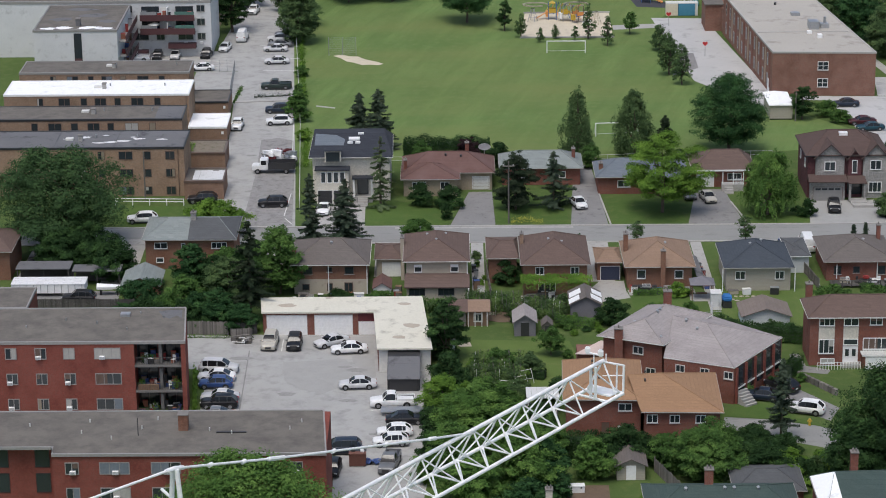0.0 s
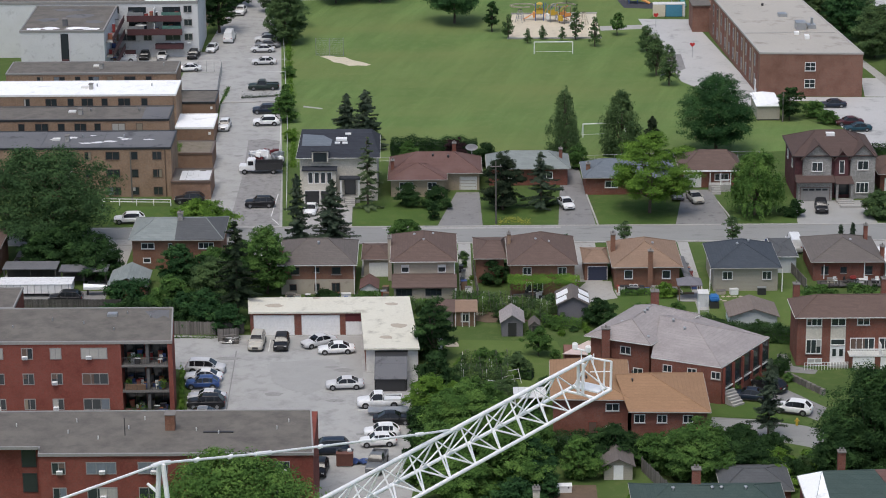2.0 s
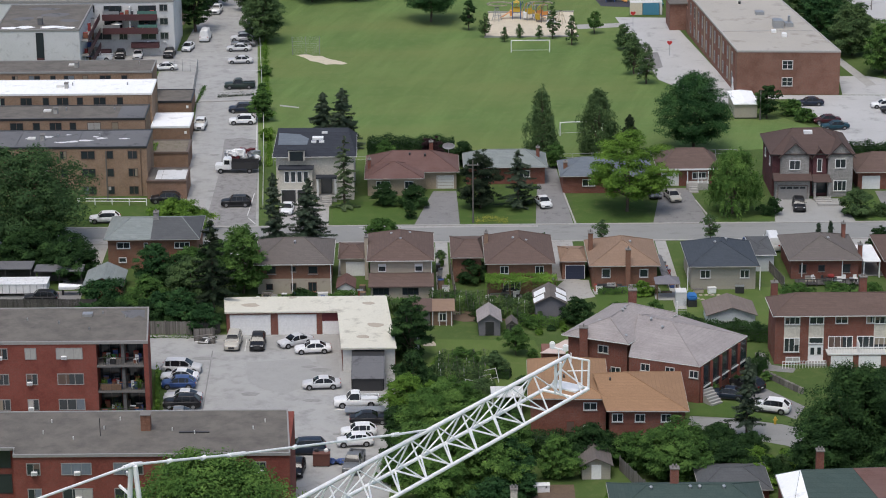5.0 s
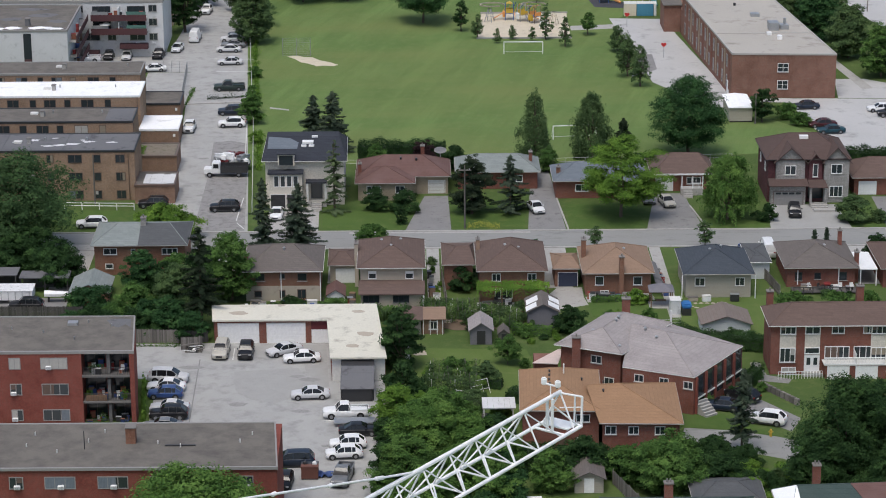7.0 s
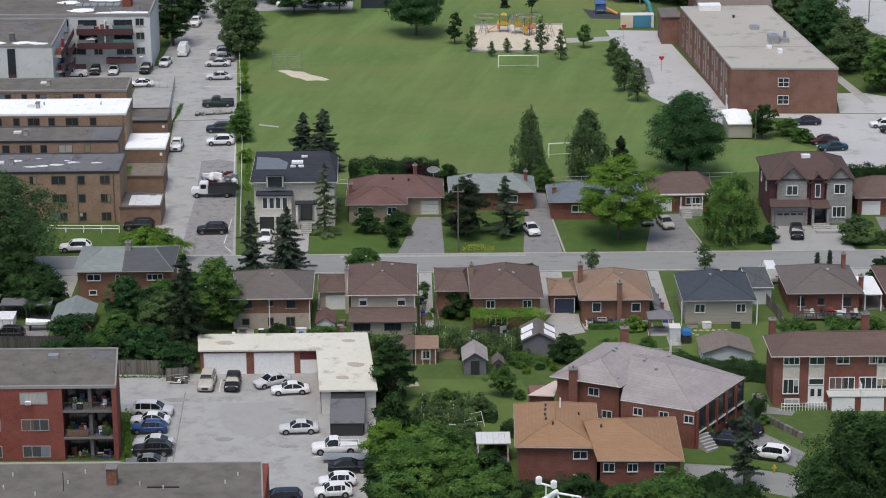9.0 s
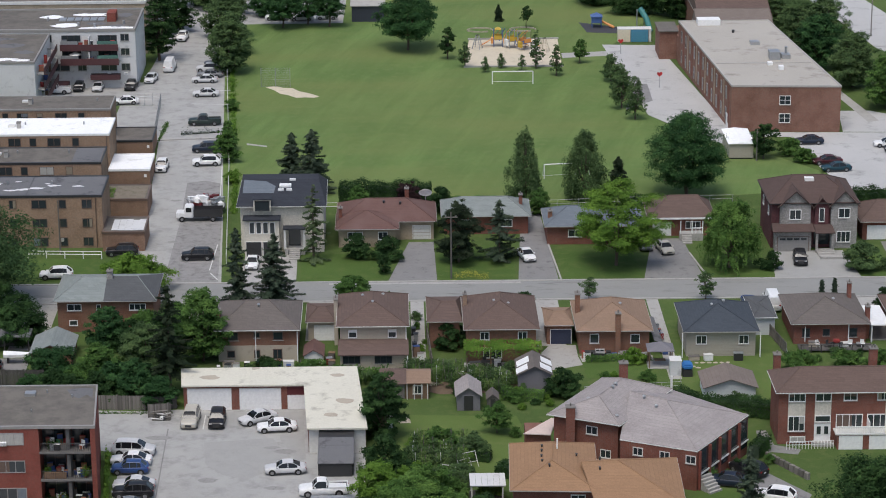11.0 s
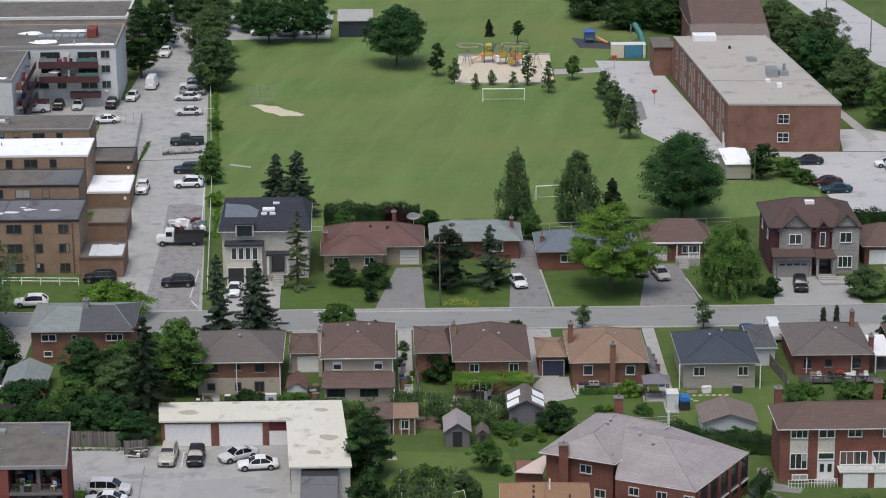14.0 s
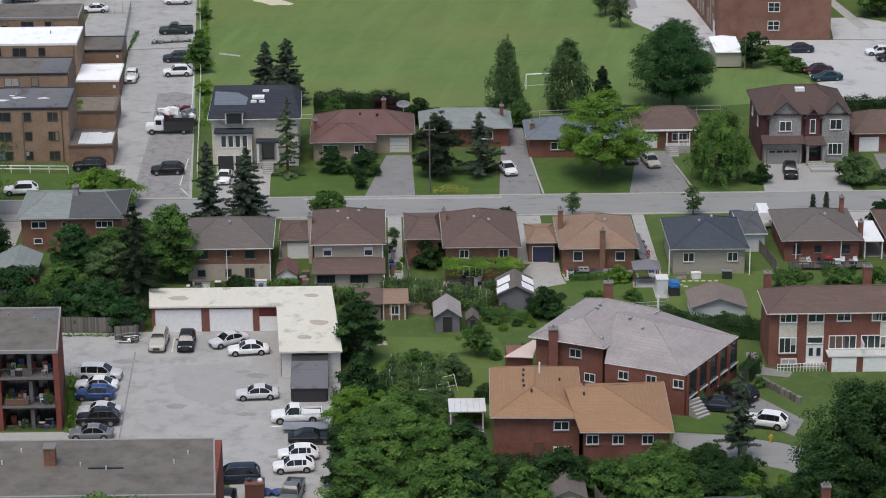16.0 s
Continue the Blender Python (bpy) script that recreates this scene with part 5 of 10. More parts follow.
for k, (y0, y1, z, rm, em, lab) in enumerate(((10.2, 15.2, 3.1, TAR_GREY, TRIM_BROWN, "low tan brick garage with a patched grey roof"), (21.4, 26.6, 3.0, TAR_GREY, TRIM_BROWN, "low tan brick garage with weeds on its roof"), (32.4, 38.4, 2.9, ROOF_WHITE, PAINT_WHITE, "low tan brick garage with a white roof"), (43.8, 49.4, 2.9, TAR_GREY, TRIM_DARK, "low tan brick garage with a grey roof"))):
    x1 = -35.5 - k * 1.08
    x0 = TANX[k][0] + 0.02
    g = thing("garage", lab, "garage", group="low garages")
    part("wall", boxed((x0, x1, y0, y1, -0.2, z - 0.1)), BRICK_UMBER, g)
    flat_roof(g, rect(x0, x1, y0, y1), z, rm, em, 0.1, 0.16)
    if k == 0:
        for q in range(5):
            xa = -40.4 + q * 0.94 + rng.uniform(-0.05, 0.05)
            part("roof_sheet", boxed((xa, min(xa + 0.92, x1 - 0.2), y0 + 0.5 + rng.uniform(0, 0.25), y1 - 0.7 - rng.uniform(0, 0.5), z + 0.02, z + 0.05)), RENDER_GREY, g, "pale worn metal sheet")
    if k == 1:
        part("roof_litter", boxed((x0 + 0.5, x1 - 0.4, y0 + 0.4, y1 - 0.4, z, z + 0.03)), surf("leaf_litter", (0.13, 0.11, 0.085), (0.2, 0.17, 0.13), (0.07, 0.085, 0.04), big=0.8, fine=7, bump=0.6), g, "brown leaf litter and rubble")
        pts = np.array([(rng.uniform(x0 + 0.4, x0 + 1.9), rng.uniform(y0 + 0.5, y0 + 3.5), z + rng.uniform(0.05, 0.45)) for _ in range(260)])
        part("roof_growth", leaf_mesh(pts, np.tile([0, 0, 1.0], (260, 1)), 0.16, LEAF_LIME, 9), None, g)
    if k > 1:
        part("wall_plate", boxed((x1 - 0.9, x1 - 0.5, y0 - 0.05, y0 - 0.005, 1.6, 2.1)), PAINT_WHITE, g)

# the white apartment buildings
PATCHES = [(-58.0, 77.5, 3.0, 1.2), (-53.0, 78.2, 2.0, 1.0), (-49.0, 77.2, 1.6, 0.8), (-61.5, 82.0, 2.4, 1.0), (-54.5, 83.2, 3.4, 0.9), (-48.5, 83.0, 1.6, 1.2)]
BAL_RED = plain("dark_red_panel", (0.09, 0.035, 0.038), 0.6)
wa = thing("apartment_building", "white four-storey apartment building with dark red balconies", "building")
part("wall", boxed((-95, -45.5, 74.5, 86, -0.3, 11.2)), RENDER_GREY, wa)
flat_roof(wa, rect(-95, -45.5, 74.5, 86), 11.3, TAR_GREY, ROOF_EDGE, 0.3, 0.25)
for z in (3.4, 6.4, 9.2):
    window(wa, (-47.4, 74.5, z), 0, 1.6, 1.45, GREY_FRAME, 2)
    if z > 4:
        part("balcony_slab", boxed((-58.8, -48.4, 73.1, 74.48, z - 1.3, z - 1.1)), CONCRETE, wa)
        part("balcony_front", boxed((-58.8, -48.4, 73.0, 73.09, z - 1.35, z - 0.1)), BAL_RED, wa)
        for x in (-57, -50.5):
            window(wa, (x, 74.5, z - 1.0), 0, 3.4, 2.2, TRIM_DARK, 3)
        window(wa, (-61.2, 74.5, z - 0.1), 0, 1.6, 1.5, GREY_FRAME, 2)
for x, w in ((-59.2, 3.5), (-55.2, 1.6), (-50.4, 2.9)):
    window(wa, (x, 74.5, 3.4), 0, w, 1.5, GREY_FRAME, 2)
part("porch_panel", boxed((-53.7, -48.4, 73.6, 74.48, 1.9, 2.9)), BAL_RED, wa)
part("ramp_wall", boxed((-62.5, -57.6, 72.6, 74.48, 0, 1.5)), BAL_RED, wa)
part("penthouse", boxed((-51.2, -49.6, 79.2, 81.4, 11.3, 13.0)), BRICK_DEEP, wa)
for k in range(6):
    part("roof_panel", boxed((-60 + k * 1.4, -58.8 + k * 1.4, 79.5, 81.2, 11.32, 11.5)), METAL_GREY, wa)
for x, y in ((-56, 77), (-53, 76.4), (-48, 78), (-62, 80)):
    pipe(wa, x, y, 11.3, 0.7, 0.2)
for x, y, a, b in PATCHES:
    bm = bmesh.new()
    prism(bm, [(x + a * rng.uniform(0.6, 1.2) * math.cos(0.571 * k), y + b * rng.uniform(0.6, 1.2) * math.sin(0.571 * k)) for k in range(11)], 11.3, 11.306)
    part("roof_patch", bm, ROOF_WHITE if a > 2 else TAR_DARK, wa)
pts = [(-56, 75.4), (-46, 75.2), (-46, 76.4), (-51, 76.8), (-55.4, 76.2)]
bm = bmesh.new()
prism(bm, pts, 11.3, 11.306)
part("roof_patch", bm, ROOF_WHITE, wa)
wb = thing("apartment_building", "pale grey slab building with a blank end wall", "building")
part("wall", boxed((-76, -60.7, 60, 74.2, -0.3, 10.7)), RENDER_GREY, wb)
flat_roof(wb, rect(-76, -60.7, 60, 74.2), 10.75, TAR_GREY, ROOF_EDGE, 0.16, 0.2)
part("stair_window", boxed((-68.6, -67.2, 59.94, 60.02, 0.3, 10.2)), PANE, wb)
part("stair_panel", boxed((-68.55, -67.25, 59.9, 59.938, 2.5, 5.2)), BAL_RED, wb)
for x, y, a, b2, m in ((-73.6, 61.2, 1.8, 0.7, ROOF_WHITE), (-70.6, 61.6, 1.5, 0.9, ROOF_WHITE), (-66.0, 61.7, 2.4, 0.9, ROOF_WHITE), (-63.2, 61.2, 1.8, 0.6, ROOF_WHITE), (-72, 66.4, 2.6, 1.2, TAR_DARK), (-66.5, 68.6, 3.2, 1.3, TAR_DARK), (-63.6, 65.2, 1.8, 1.0, TAR_DARK), (-69.4, 72, 3.0, 0.9, TAR_DARK)):
    bm = bmesh.new()
    prism(bm, [(x + a * rng.uniform(0.65, 1.2) * math.cos(0.483 * k), y + b2 * rng.uniform(0.6, 1.1) * math.sin(0.483 * k)) for k in range(13)], 10.75, 10.757)
    part("roof_patch", bm, m, wb)
chimney(wb, -68.3, 63, 10.7, 12.1, 0.8, 0.8, TAR_DARK, 0, "roof_flue")
for k in range(3):
    part("balcony_slab", boxed((-60.69, -59.4, 61.5, 73.8, 2.0 + 2.9 * k, 2.2 + 2.9 * k)), CONCRETE, wb)
    part("balcony_front", boxed((-59.45, -59.36, 61.5, 73.8, 2.0 + 2.9 * k, 3.2 + 2.9 * k)), BAL_RED, wb)
wc = thing("apartment_building", "flat-roofed grey apartment wing", "building")
part("wall", boxed((-100, -46, 92, 102, -0.3, 10.5)), BRICK_BEIGE, wc)
flat_roof(wc, rect(-100, -46, 92, 102), 10.6, TAR_GREY, PAINT_TRIM, 0.3, 0.3)

# the garage building on the court
gar = thing("garage_building", "L-shaped brick garage with white doors and a cream roof", "garage")
G = [(-25.3, -31.4), (-10.5, -31.1), (-9.75, -40.7), (-2.85, -40.8), (-4.2, -27.0), (-25.9, -27.2)]
bm = bmesh.new()
prism(bm, [(-25.1, -32.0), (-10.3, -32.0), (-10.3, -28.4), (-25.6, -28.5)], -0.2, 3.32)
prism(bm, [(-9.6, -41.3), (-2.95, -41.3), (-4.4, -28.4), (-10.298, -28.4), (-10.298, -32.0)], -0.2, 3.32)
part("wall", bm, BRICK_RED, gar)
part("end_wall", boxed((-9.55, -3.0, -41.38, -41.302, -0.1, 3.3)), PAINT_TRIM, gar, "white painted end wall")
bm = bmesh.new()
prism(bm, [(-25.3, -32.25), (-10.55, -32.25), (-9.75, -41.75), (-2.75, -41.75), (-4.2, -28.1), (-25.8, -28.2)], 3.33, 3.56)
part("roof", bm, ROOF_CREAM, gar)
# Flat panel whose dark red tone stands in for the shaded recess above the door.
part("recess", boxed((-12.6, -10.35, -32.04, -32.001, 2.0, 3.25)), plain("dark_red_recess_tone", (0.11, 0.018, 0.022), 0.7), gar, "flat dark red panel in place of a recess over a short door")
for x0, x1 in ((-24.6, -19.4), (-18.3, -13.4), (-12.5, -10.4)):
    door(gar, ((x0 + x1) / 2, -32.02, 0.02), 0, x1 - x0, 2.9 if x0 < -13 else 1.9, PAINT_WHITE, PAINT_TRIM, 5, "garage_door", "wide white sectional door")
for x, y, r in ((-22, -30.5, 1.3), (-16.6, -28.4, 0.7), (-7, -39, 1.0), (-5.6, -36, 1.3), (-6.6, -30.2, 0.9)):
    bm = bmesh.new()
    n = 11
    prism(bm, [(x + r * rng.uniform(0.6, 1.2) * math.cos(6.283 * k / n), y + 0.5 * r * rng.uniform(0.6, 1.2) * math.sin(6.283 * k / n)) for k in range(n)], 3.56, 3.565)
    part("roof_stain", bm, STUCCO, gar, "brown-grey ponding stain")

# the school
sch = thing("school", "long two-storey brown brick school with a pale flat roof", "school")
SC = [(57.0, 51.9), (75.1, 51.3), (69.9, 84.5), (53.4, 84.4)]
bm = bmesh.new()
prism(bm, SC, -0.3, 8.4)
part("wall", bm, BRICK_SCHOOL, sch)
flat_roof(sch, SC, 8.5, ROOF_SCHOOL, GUTTER, 0.1, 0.16)
for z in (5.0, 1.7):
    x, y, rz = wall_spot(SC, "S", 8.9)
    window(sch, (x, y, z), rz, 1.9, 1.7, PAINT_WHITE, 2, None, True, 1)
for k in range(11):
    u = 2.3 + k * 2.75
    for z, h in ((1.0, 2.4), (4.9, 2.4)):
        x, y, rz = wall_spot(SC, "W", u)
        window(sch, (x, y, z), rz, 1.0, h, GREY_FRAME, 1, PANE, False, 1)
    x, y, rz = wall_spot(SC, "W", u + 1.35)
    part("wall_panel", boxed((-0.35, 0.35, -0.06, 0.03, 0.9, 7.4)), BRICK_BEIGE if k % 2 else BRICK_RED, sch, "", (x, y, 0), rz)
x, y, rz = wall_spot(SC, "W", 30.6)
door(sch, (x, y, 0.02), rz, 1.6, 2.4, PAINT_WHITE)
part("roof_step", boxed((56.2, 72.6, 62.2, 62.4, 8.5, 8.62)), GUTTER, sch)
part("roof_unit", boxed((65.8, 67.6, 63.6, 65.4, 8.5, 10.0)), METAL_GREY, sch, "grey ventilation unit")
part("roof_unit", boxed((68.0, 69.5, 64.2, 65.6, 8.5, 9.3)), METAL_GREY, sch)
part("roof_unit", boxed((66.4, 67.2, 58.8, 59.6, 8.5, 9.2)), PAINT_WHITE, sch, "white roof vent")
part("roof_unit", boxed((65.0, 65.8, 61.2, 61.9, 8.5, 9.0)), PAINT_WHITE, sch)
part("roof_unit", boxed((64.0, 65.6, 71.2, 72.4, 8.5, 9.1)), METAL_GREY, sch)
part("roof_unit", boxed((56.5, 60.6, 81.8, 83.6, 8.5, 9.6)), PAINT_WHITE, sch, "long white air handler")
pipe(sch, 68.9, 65.2, 9.2, 1.3, 0.25)
pipe(sch, 62.2, 78, 8.5, 0.5, 0.25, TRIM_DARK)
part("annex", boxed((50.2, 53.6, 86.4, 91.4, -0.2, 5.6)), BRICK_SCHOOL, sch)
part("annex_roof", boxed((50.0, 53.8, 86.2, 91.6, 5.6, 5.8)), TAR_GREY, sch)
part("entrance", boxed((53.4, 55.6, 84.6, 91, -0.2, 5.2)), BRICK_SCHOOL, sch)
hb, wb2 = house("long brown-roofed school hall", rect(58.4, 72.4, 92.0, 112), 6.0, ROOF_BROWN, BRICK_SCHOOL, ((58.6, 102), (72.2, 102)), 10.6, group="school halls")
hb2, wb3 = house("lower grey-brown hall behind a school", rect(57.2, 71.6, 87.0, 91.8), 6.2, ROOF_WORN, BRICK_SCHOOL, ((57.4, 91.0), (71.4, 91.0)), 8.6, group="school halls")
por = thing("portable_classroom", "beige portable classroom with a white roof", "portable")
part("body", boxed((54.6, 58.5, 40.6, 46.4, 0.25, 2.75)), SIDING_BEIGE, por)
part("skirt", boxed((54.7, 58.4, 40.7, 46.3, 0, 0.249)), TRIM_DARK, por)
bm = bmesh.new()
hip(bm, rect(54.4, 58.7, 40.4, 46.6), 2.751, (56.5, 40.5, 3.15), (56.5, 46.5, 3.15), 0.12)
part("roof", bm, ROOF_WHITE, por)
svc = thing("shed", "dark metal shed with a pale roof", "shed")
part("body", boxed((-7.6, -1.2, 109, 115, 0, 3.4)), plain("dark_blue_cladding", (0.035, 0.04, 0.06), 0.6), svc)
bm = bmesh.new()
hip(bm, rect(-7.9, -0.9, 108.8, 115.2), 3.4, (-7.8, 112, 4.9), (-1.0, 112, 4.9), 0.15)
part("roof", bm, CONCRETE, svc)


# ---- larger houses ----
def gable_face(parent, x, w, y, z0, z1, mat, rise, depth, roof_mat, name="gable"):
    """A gabled bay that stands forward of the wall, with its own little roof."""
    bm = bmesh.new()
    f = [(x - w / 2, z0), (x + w / 2, z0), (x + w / 2, z1), (x, z1 + rise), (x - w / 2, z1)]
    a = [bm.verts.new((p, y, q)) for p, q in f]
    b = [bm.verts.new((p, y + depth, q)) for p, q in f]
    bm.faces.new(a), bm.faces.new(b[::-1])
    for i in range(5):
        bm.faces.new((a[i], a[(i + 1) % 5], b[(i + 1) % 5], b[i]))
    g = part(name, bm, mat, parent)
    for s in (-1, 1):
        bm = bmesh.new()
        o = 0.35
        pts = [(x + s * (w / 2 + o), z1 - rise * o / (w / 2)), (x, z1 + rise)]
        v = [bm.verts.new((p, yy, q + dz)) for yy in (y - 0.3, y + depth) for dz in (0.01, 0.17) for p, q in pts]
        for q in ((0, 1, 3, 2), (4, 5, 7, 6), (0, 1, 5, 4), (2, 3, 7, 6), (0, 2, 6, 4), (1, 3, 7, 5)):
            bm.faces.new([v[i] for i in q])
        part("gable_roof", bm, roof_mat, g)
    return g


# new pale house with a black roof
n0 = thing("house", "new pale stone house with a black roof", "house", group="street houses")
part("wall", boxed((-21.5, -9.6, 9.4, 17.4, -0.3, 7.5)), STONE_PALE, n0)
bm = bmesh.new()
e = [(-22, 8.9, 7.5), (-9.1, 8.9, 7.5), (-9.3, 17.9, 7.5), (-21.9, 17.9, 7.5)]
tp = [(-21.6, 15.0, 9.2), (-10.4, 15.0, 9.2), (-10.6, 16.7, 9.2), (-21.6, 16.7, 9.2)]
lo = [bm.verts.new(p) for p in e]
mid = [bm.verts.new((p[0], p[1], p[2] + 0.2)) for p in e]
up = [bm.verts.new(p) for p in tp]
bm.faces.new(lo[::-1]), bm.faces.new(up)
for p, q in ((lo, mid), (mid, up)):
    for i in range(4):
        bm.faces.new((p[i], p[(i + 1) % 4], q[(i + 1) % 4], q[i]))
part("roof", bm, ROOF_BLACK, n0)
part("gutter", gutter([(a, b) for a, b, _ in e], 7.52), PAINT_TRIM, n0)
sl = (9.2 - 7.7) / (15.0 - 8.9)
def n0z(y): return 7.7 + sl * (y - 8.9)
bm = bmesh.new()
q = [(-21.3, 11.8), (-16.8, 11.8), (-16.6, 13.3), (-18.0, 14.4), (-21.3, 14.8)]
a = [bm.verts.new((x, y, n0z(y) + 0.01)) for x, y in q]
b = [bm.verts.new((x, y, n0z(y) + 0.03)) for x, y in q]
bm.faces.new(a[::-1]), bm.faces.new(b)
for i in range(5):
    bm.faces.new((a[i], a[(i + 1) % 5], b[(i + 1) % 5], b[i]))
part("roof_patch", bm, ROOF_STEEL, n0, "paler grey unfinished patch")
for x, y, w, d in ((-15.2, 13.4, 1.7, 0.8), (-15.8, 12.4, 0.8, 0.35), (-14.6, 12.4, 0.8, 0.35), (-14.2, 14.7, 0.9, 0.3)):
    part("skylight", boxed((x - w / 2, x + w / 2, y - d / 2, y + d / 2, n0z(y) - 0.2, n0z(y) + 0.22)), PAINT_WHITE, n0, "white framed skylight")
part("dormer", boxed((-19.55, -17.05, 8.75, 9.75, 6.9, 8.8)), STONE_PALE, n0)
window(n0, (-18.3, 8.75, 7.0), 0, 2.1, 1.6, TRIM_DARK, 1, sill=False)
part("dormer_roof", boxed((-19.7, -16.9, 8.6, 9.9, 8.8, 8.93)), ROOF_BLACK, n0)
part("bay", boxed((-20.9, -15.9, 8.2, 9.398, 0, 5.8)), STONE_PALE, n0)
part("bay_roof", boxed((-21.1, -15.7, 7.9, 9.397, 5.8, 6.02)), ROOF_BLACK, n0)
for k in range(4):
    window(n0, (-19.8 + k * 0.97, 8.2, 3.6), 0, 0.8, 1.9, PAINT_WHITE, 1, sill=False)
for x in (-19.6, -17.15):
    door(n0, (x, 8.18, 0.02), 0, 2.15, 2.3, TRIM_DARK, PAINT_TRIM, 4, "garage_door", "dark sectional garage door")
part("porch", boxed((-15.2, -12.3, 8.5, 9.398, 0, 1.0)), CONCRETE, n0)
part("porch_roof", boxed((-15.4, -12.2, 8.3, 9.397, 4.1, 4.35)), ROOF_BLACK, n0)
window(n0, (-13.8, 9.4, 1.1), 0, 1.7, 2.9, TRIM_DARK, 1, sill=False)
for k in range(5):
    part("porch_step", boxed((-14.5, -13.0, 8.2 - k * 0.3, 8.499 - k * 0.3, 0, 0.85 - k * 0.17)), CONCRETE, n0)
for sx in (-14.6, -12.9):
    part("porch_rail", boxed((sx - 0.04, sx + 0.04, 6.9, 8.4, 0.9, 1.0)), TRIM_DARK, n0)
for x in (-15.15, -12.4):
    part("porch_column", boxed((x - 0.15, x + 0.15, 8.4, 8.7, 1.0, 4.1)), PAINT_TRIM, n0)

# large stone-fronted house with two gables
n5 = thing("house", "large stone-fronted house with brown roof and gables", "house", group="street houses")
BRICK_PLUM = courses("plum_brick", (0.1, 0.04, 0.045), (0.13, 0.05, 0.055), (0.12, 0.08, 0.08))
c5 = rect(54.2, 67.2, 8.9, 17.0)
block(n5, c5, 7.2, 0.45, ROOF_UMBER, BRICK_PLUM, (58.4, 12.9, 10.1), (62.8, 12.9, 10.1), trim=TRIM_DARK)
gable_face(n5, 58.0, 4.4, 9.0, 3.6, 7.0, STONE_GREY, 2.2, 4.5, ROOF_UMBER)
gable_face(n5, 65.0, 3.8, 9.0, 0, 7.0, STONE_GREY, 2.2, 4.5, ROOF_UMBER)
gable_face(n5, 61.8, 2.0, 9.1, 3.6, 6.8, BRICK_PLUM, 1.3, 3.0, ROOF_UMBER)
window(n5, (58.0, 9.0, 4.7), 0, 1.7, 1.6, PAINT_WHITE, 2)
window(n5, (65.0, 9.0, 4.9), 0, 1.7, 1.6, PAINT_WHITE, 2)
window(n5, (61.8, 9.1, 4.3), 0, 0.8, 2.2, PAINT_WHITE, 1)
window(n5, (65.0, 9.0, 1.0), 0, 2.0, 1.8, PAINT_WHITE, 3)
for yy in (11.2, 14.6):
    window(n5, (54.65, yy, 4.6), radians(-90), 1.2, 1.4, PAINT_WHITE, 2)
part("garage_front", boxed((55.0, 60.2, 8.2, 9.3, 0, 3.3)), STONE_GREY, n5)
door(n5, (57.6, 8.18, 0.02), 0, 4.4, 2.3, plain("grey_door", (0.27, 0.265, 0.26), 0.5), TRIM_BROWN, 4, "garage_door", "wide grey sectional door with a row of panes")
for k in range(4):
    part("door_pane", boxed((55.7 + k * 1.0, 56.5 + k * 1.0, 8.1, 8.134, 1.85, 2.15)), PANE, n5)
bm = bmesh.new()
hip(bm, rect(54.6, 60.6, 7.7, 9.3), 3.3, (54.7, 9.2, 4.1), (60.5, 9.2, 4.1), 0.12)
part("porch_roof", bm, ROOF_UMBER, n5)
bm = bmesh.new()
hip(bm, rect(60.61, 63.4, 7.4, 9.3), 3.2, (60.7, 9.2, 3.9), (63.3, 9.2, 3.9), 0.12)
part("porch_roof", bm, ROOF_UMBER, n5)
# Flat dark sheet before the wall, put in for the shade of a door recess.
part("recess_shade_sheet", boxed((60.8, 63.0, 9.26, 9.34, 0.6, 3.2)), PANE, n5)
for x in (60.9, 63.1):
    part("porch_column", boxed((x - 0.16, x + 0.16, 7.6, 7.92, 0, 3.2)), STONE_GREY, n5)
for k in range(4):
    part("porch_step", boxed((60.9, 63.4, 7.55 - k * 0.35, 7.899 - k * 0.35, 0, 0.6 - k * 0.15)), CONCRETE, n5)
part("skylight", boxed((59.9, 61.2, 11.9, 12.5, 9.45, 9.95)), PAINT_WHITE, n5, "white skylight")
part("planter", boxed((61.0, 64.6, 5.6, 6.2, 0, 0.4)), CONCRETE, n5)

# tan-roofed brick house
tan = thing("house", "red brick house with an orange-tan hipped roof", "house", group="crescent houses")
tw = block(tan, [(13.1, -48.6), (12.6, -57.4), (22.1, -57.7), (22.6, -48.7)], 5.6, 0.4, ROOF_ORANGE, BRICK_RED, (17.7, -51.2, 7.6), (17.3, -54.6, 7.6))
tw2 = block(tan, [(21.6, -59.2), (31.1, -59.4), (31.45, -50.7), (22.1, -50.8)], 4.98, 0.4, ROOF_ORANGE, BRICK_RED, (20.5, -54.6, 7.3), (24.5, -54.4, 7.35))
for x, y, z, w, h in ((19.9, -57.24, 4.0, 1.6, 1.05), (19.9, -57.24, 1.0, 1.6, 1.0), (22.9, -58.84, 3.4, 1.3, 1.15), (25.5, -58.88, 3.4, 1.2, 1.1), (28.5, -58.94, 3.4, 1.2, 1.1)):
    window(tan, (x, y, z), 0, w, h, PAINT_WHITE, 2)
door(tan, (17.6, -57.2, 0.6), 0, 0.9, 1.9, TRIM_BROWN, BRICK_DEEP)
vents(tan, [(16.5, -51.4, 7.3), (16.4, -52.3, 7.3), (16.3, -53.3, 7.3), (16.3, -54.2, 7.3), (17.0, -55.2, 7.4), (20.2, -52.4, 6.8), (22.6, -53.6, 7.1), (22.4, -55.4, 7.1)], TRIM_DARK, 0.7)
pipe(tan, 18.1, -52.2, 7.5, 1.2, 0.09, PAINT_WHITE, "flue")
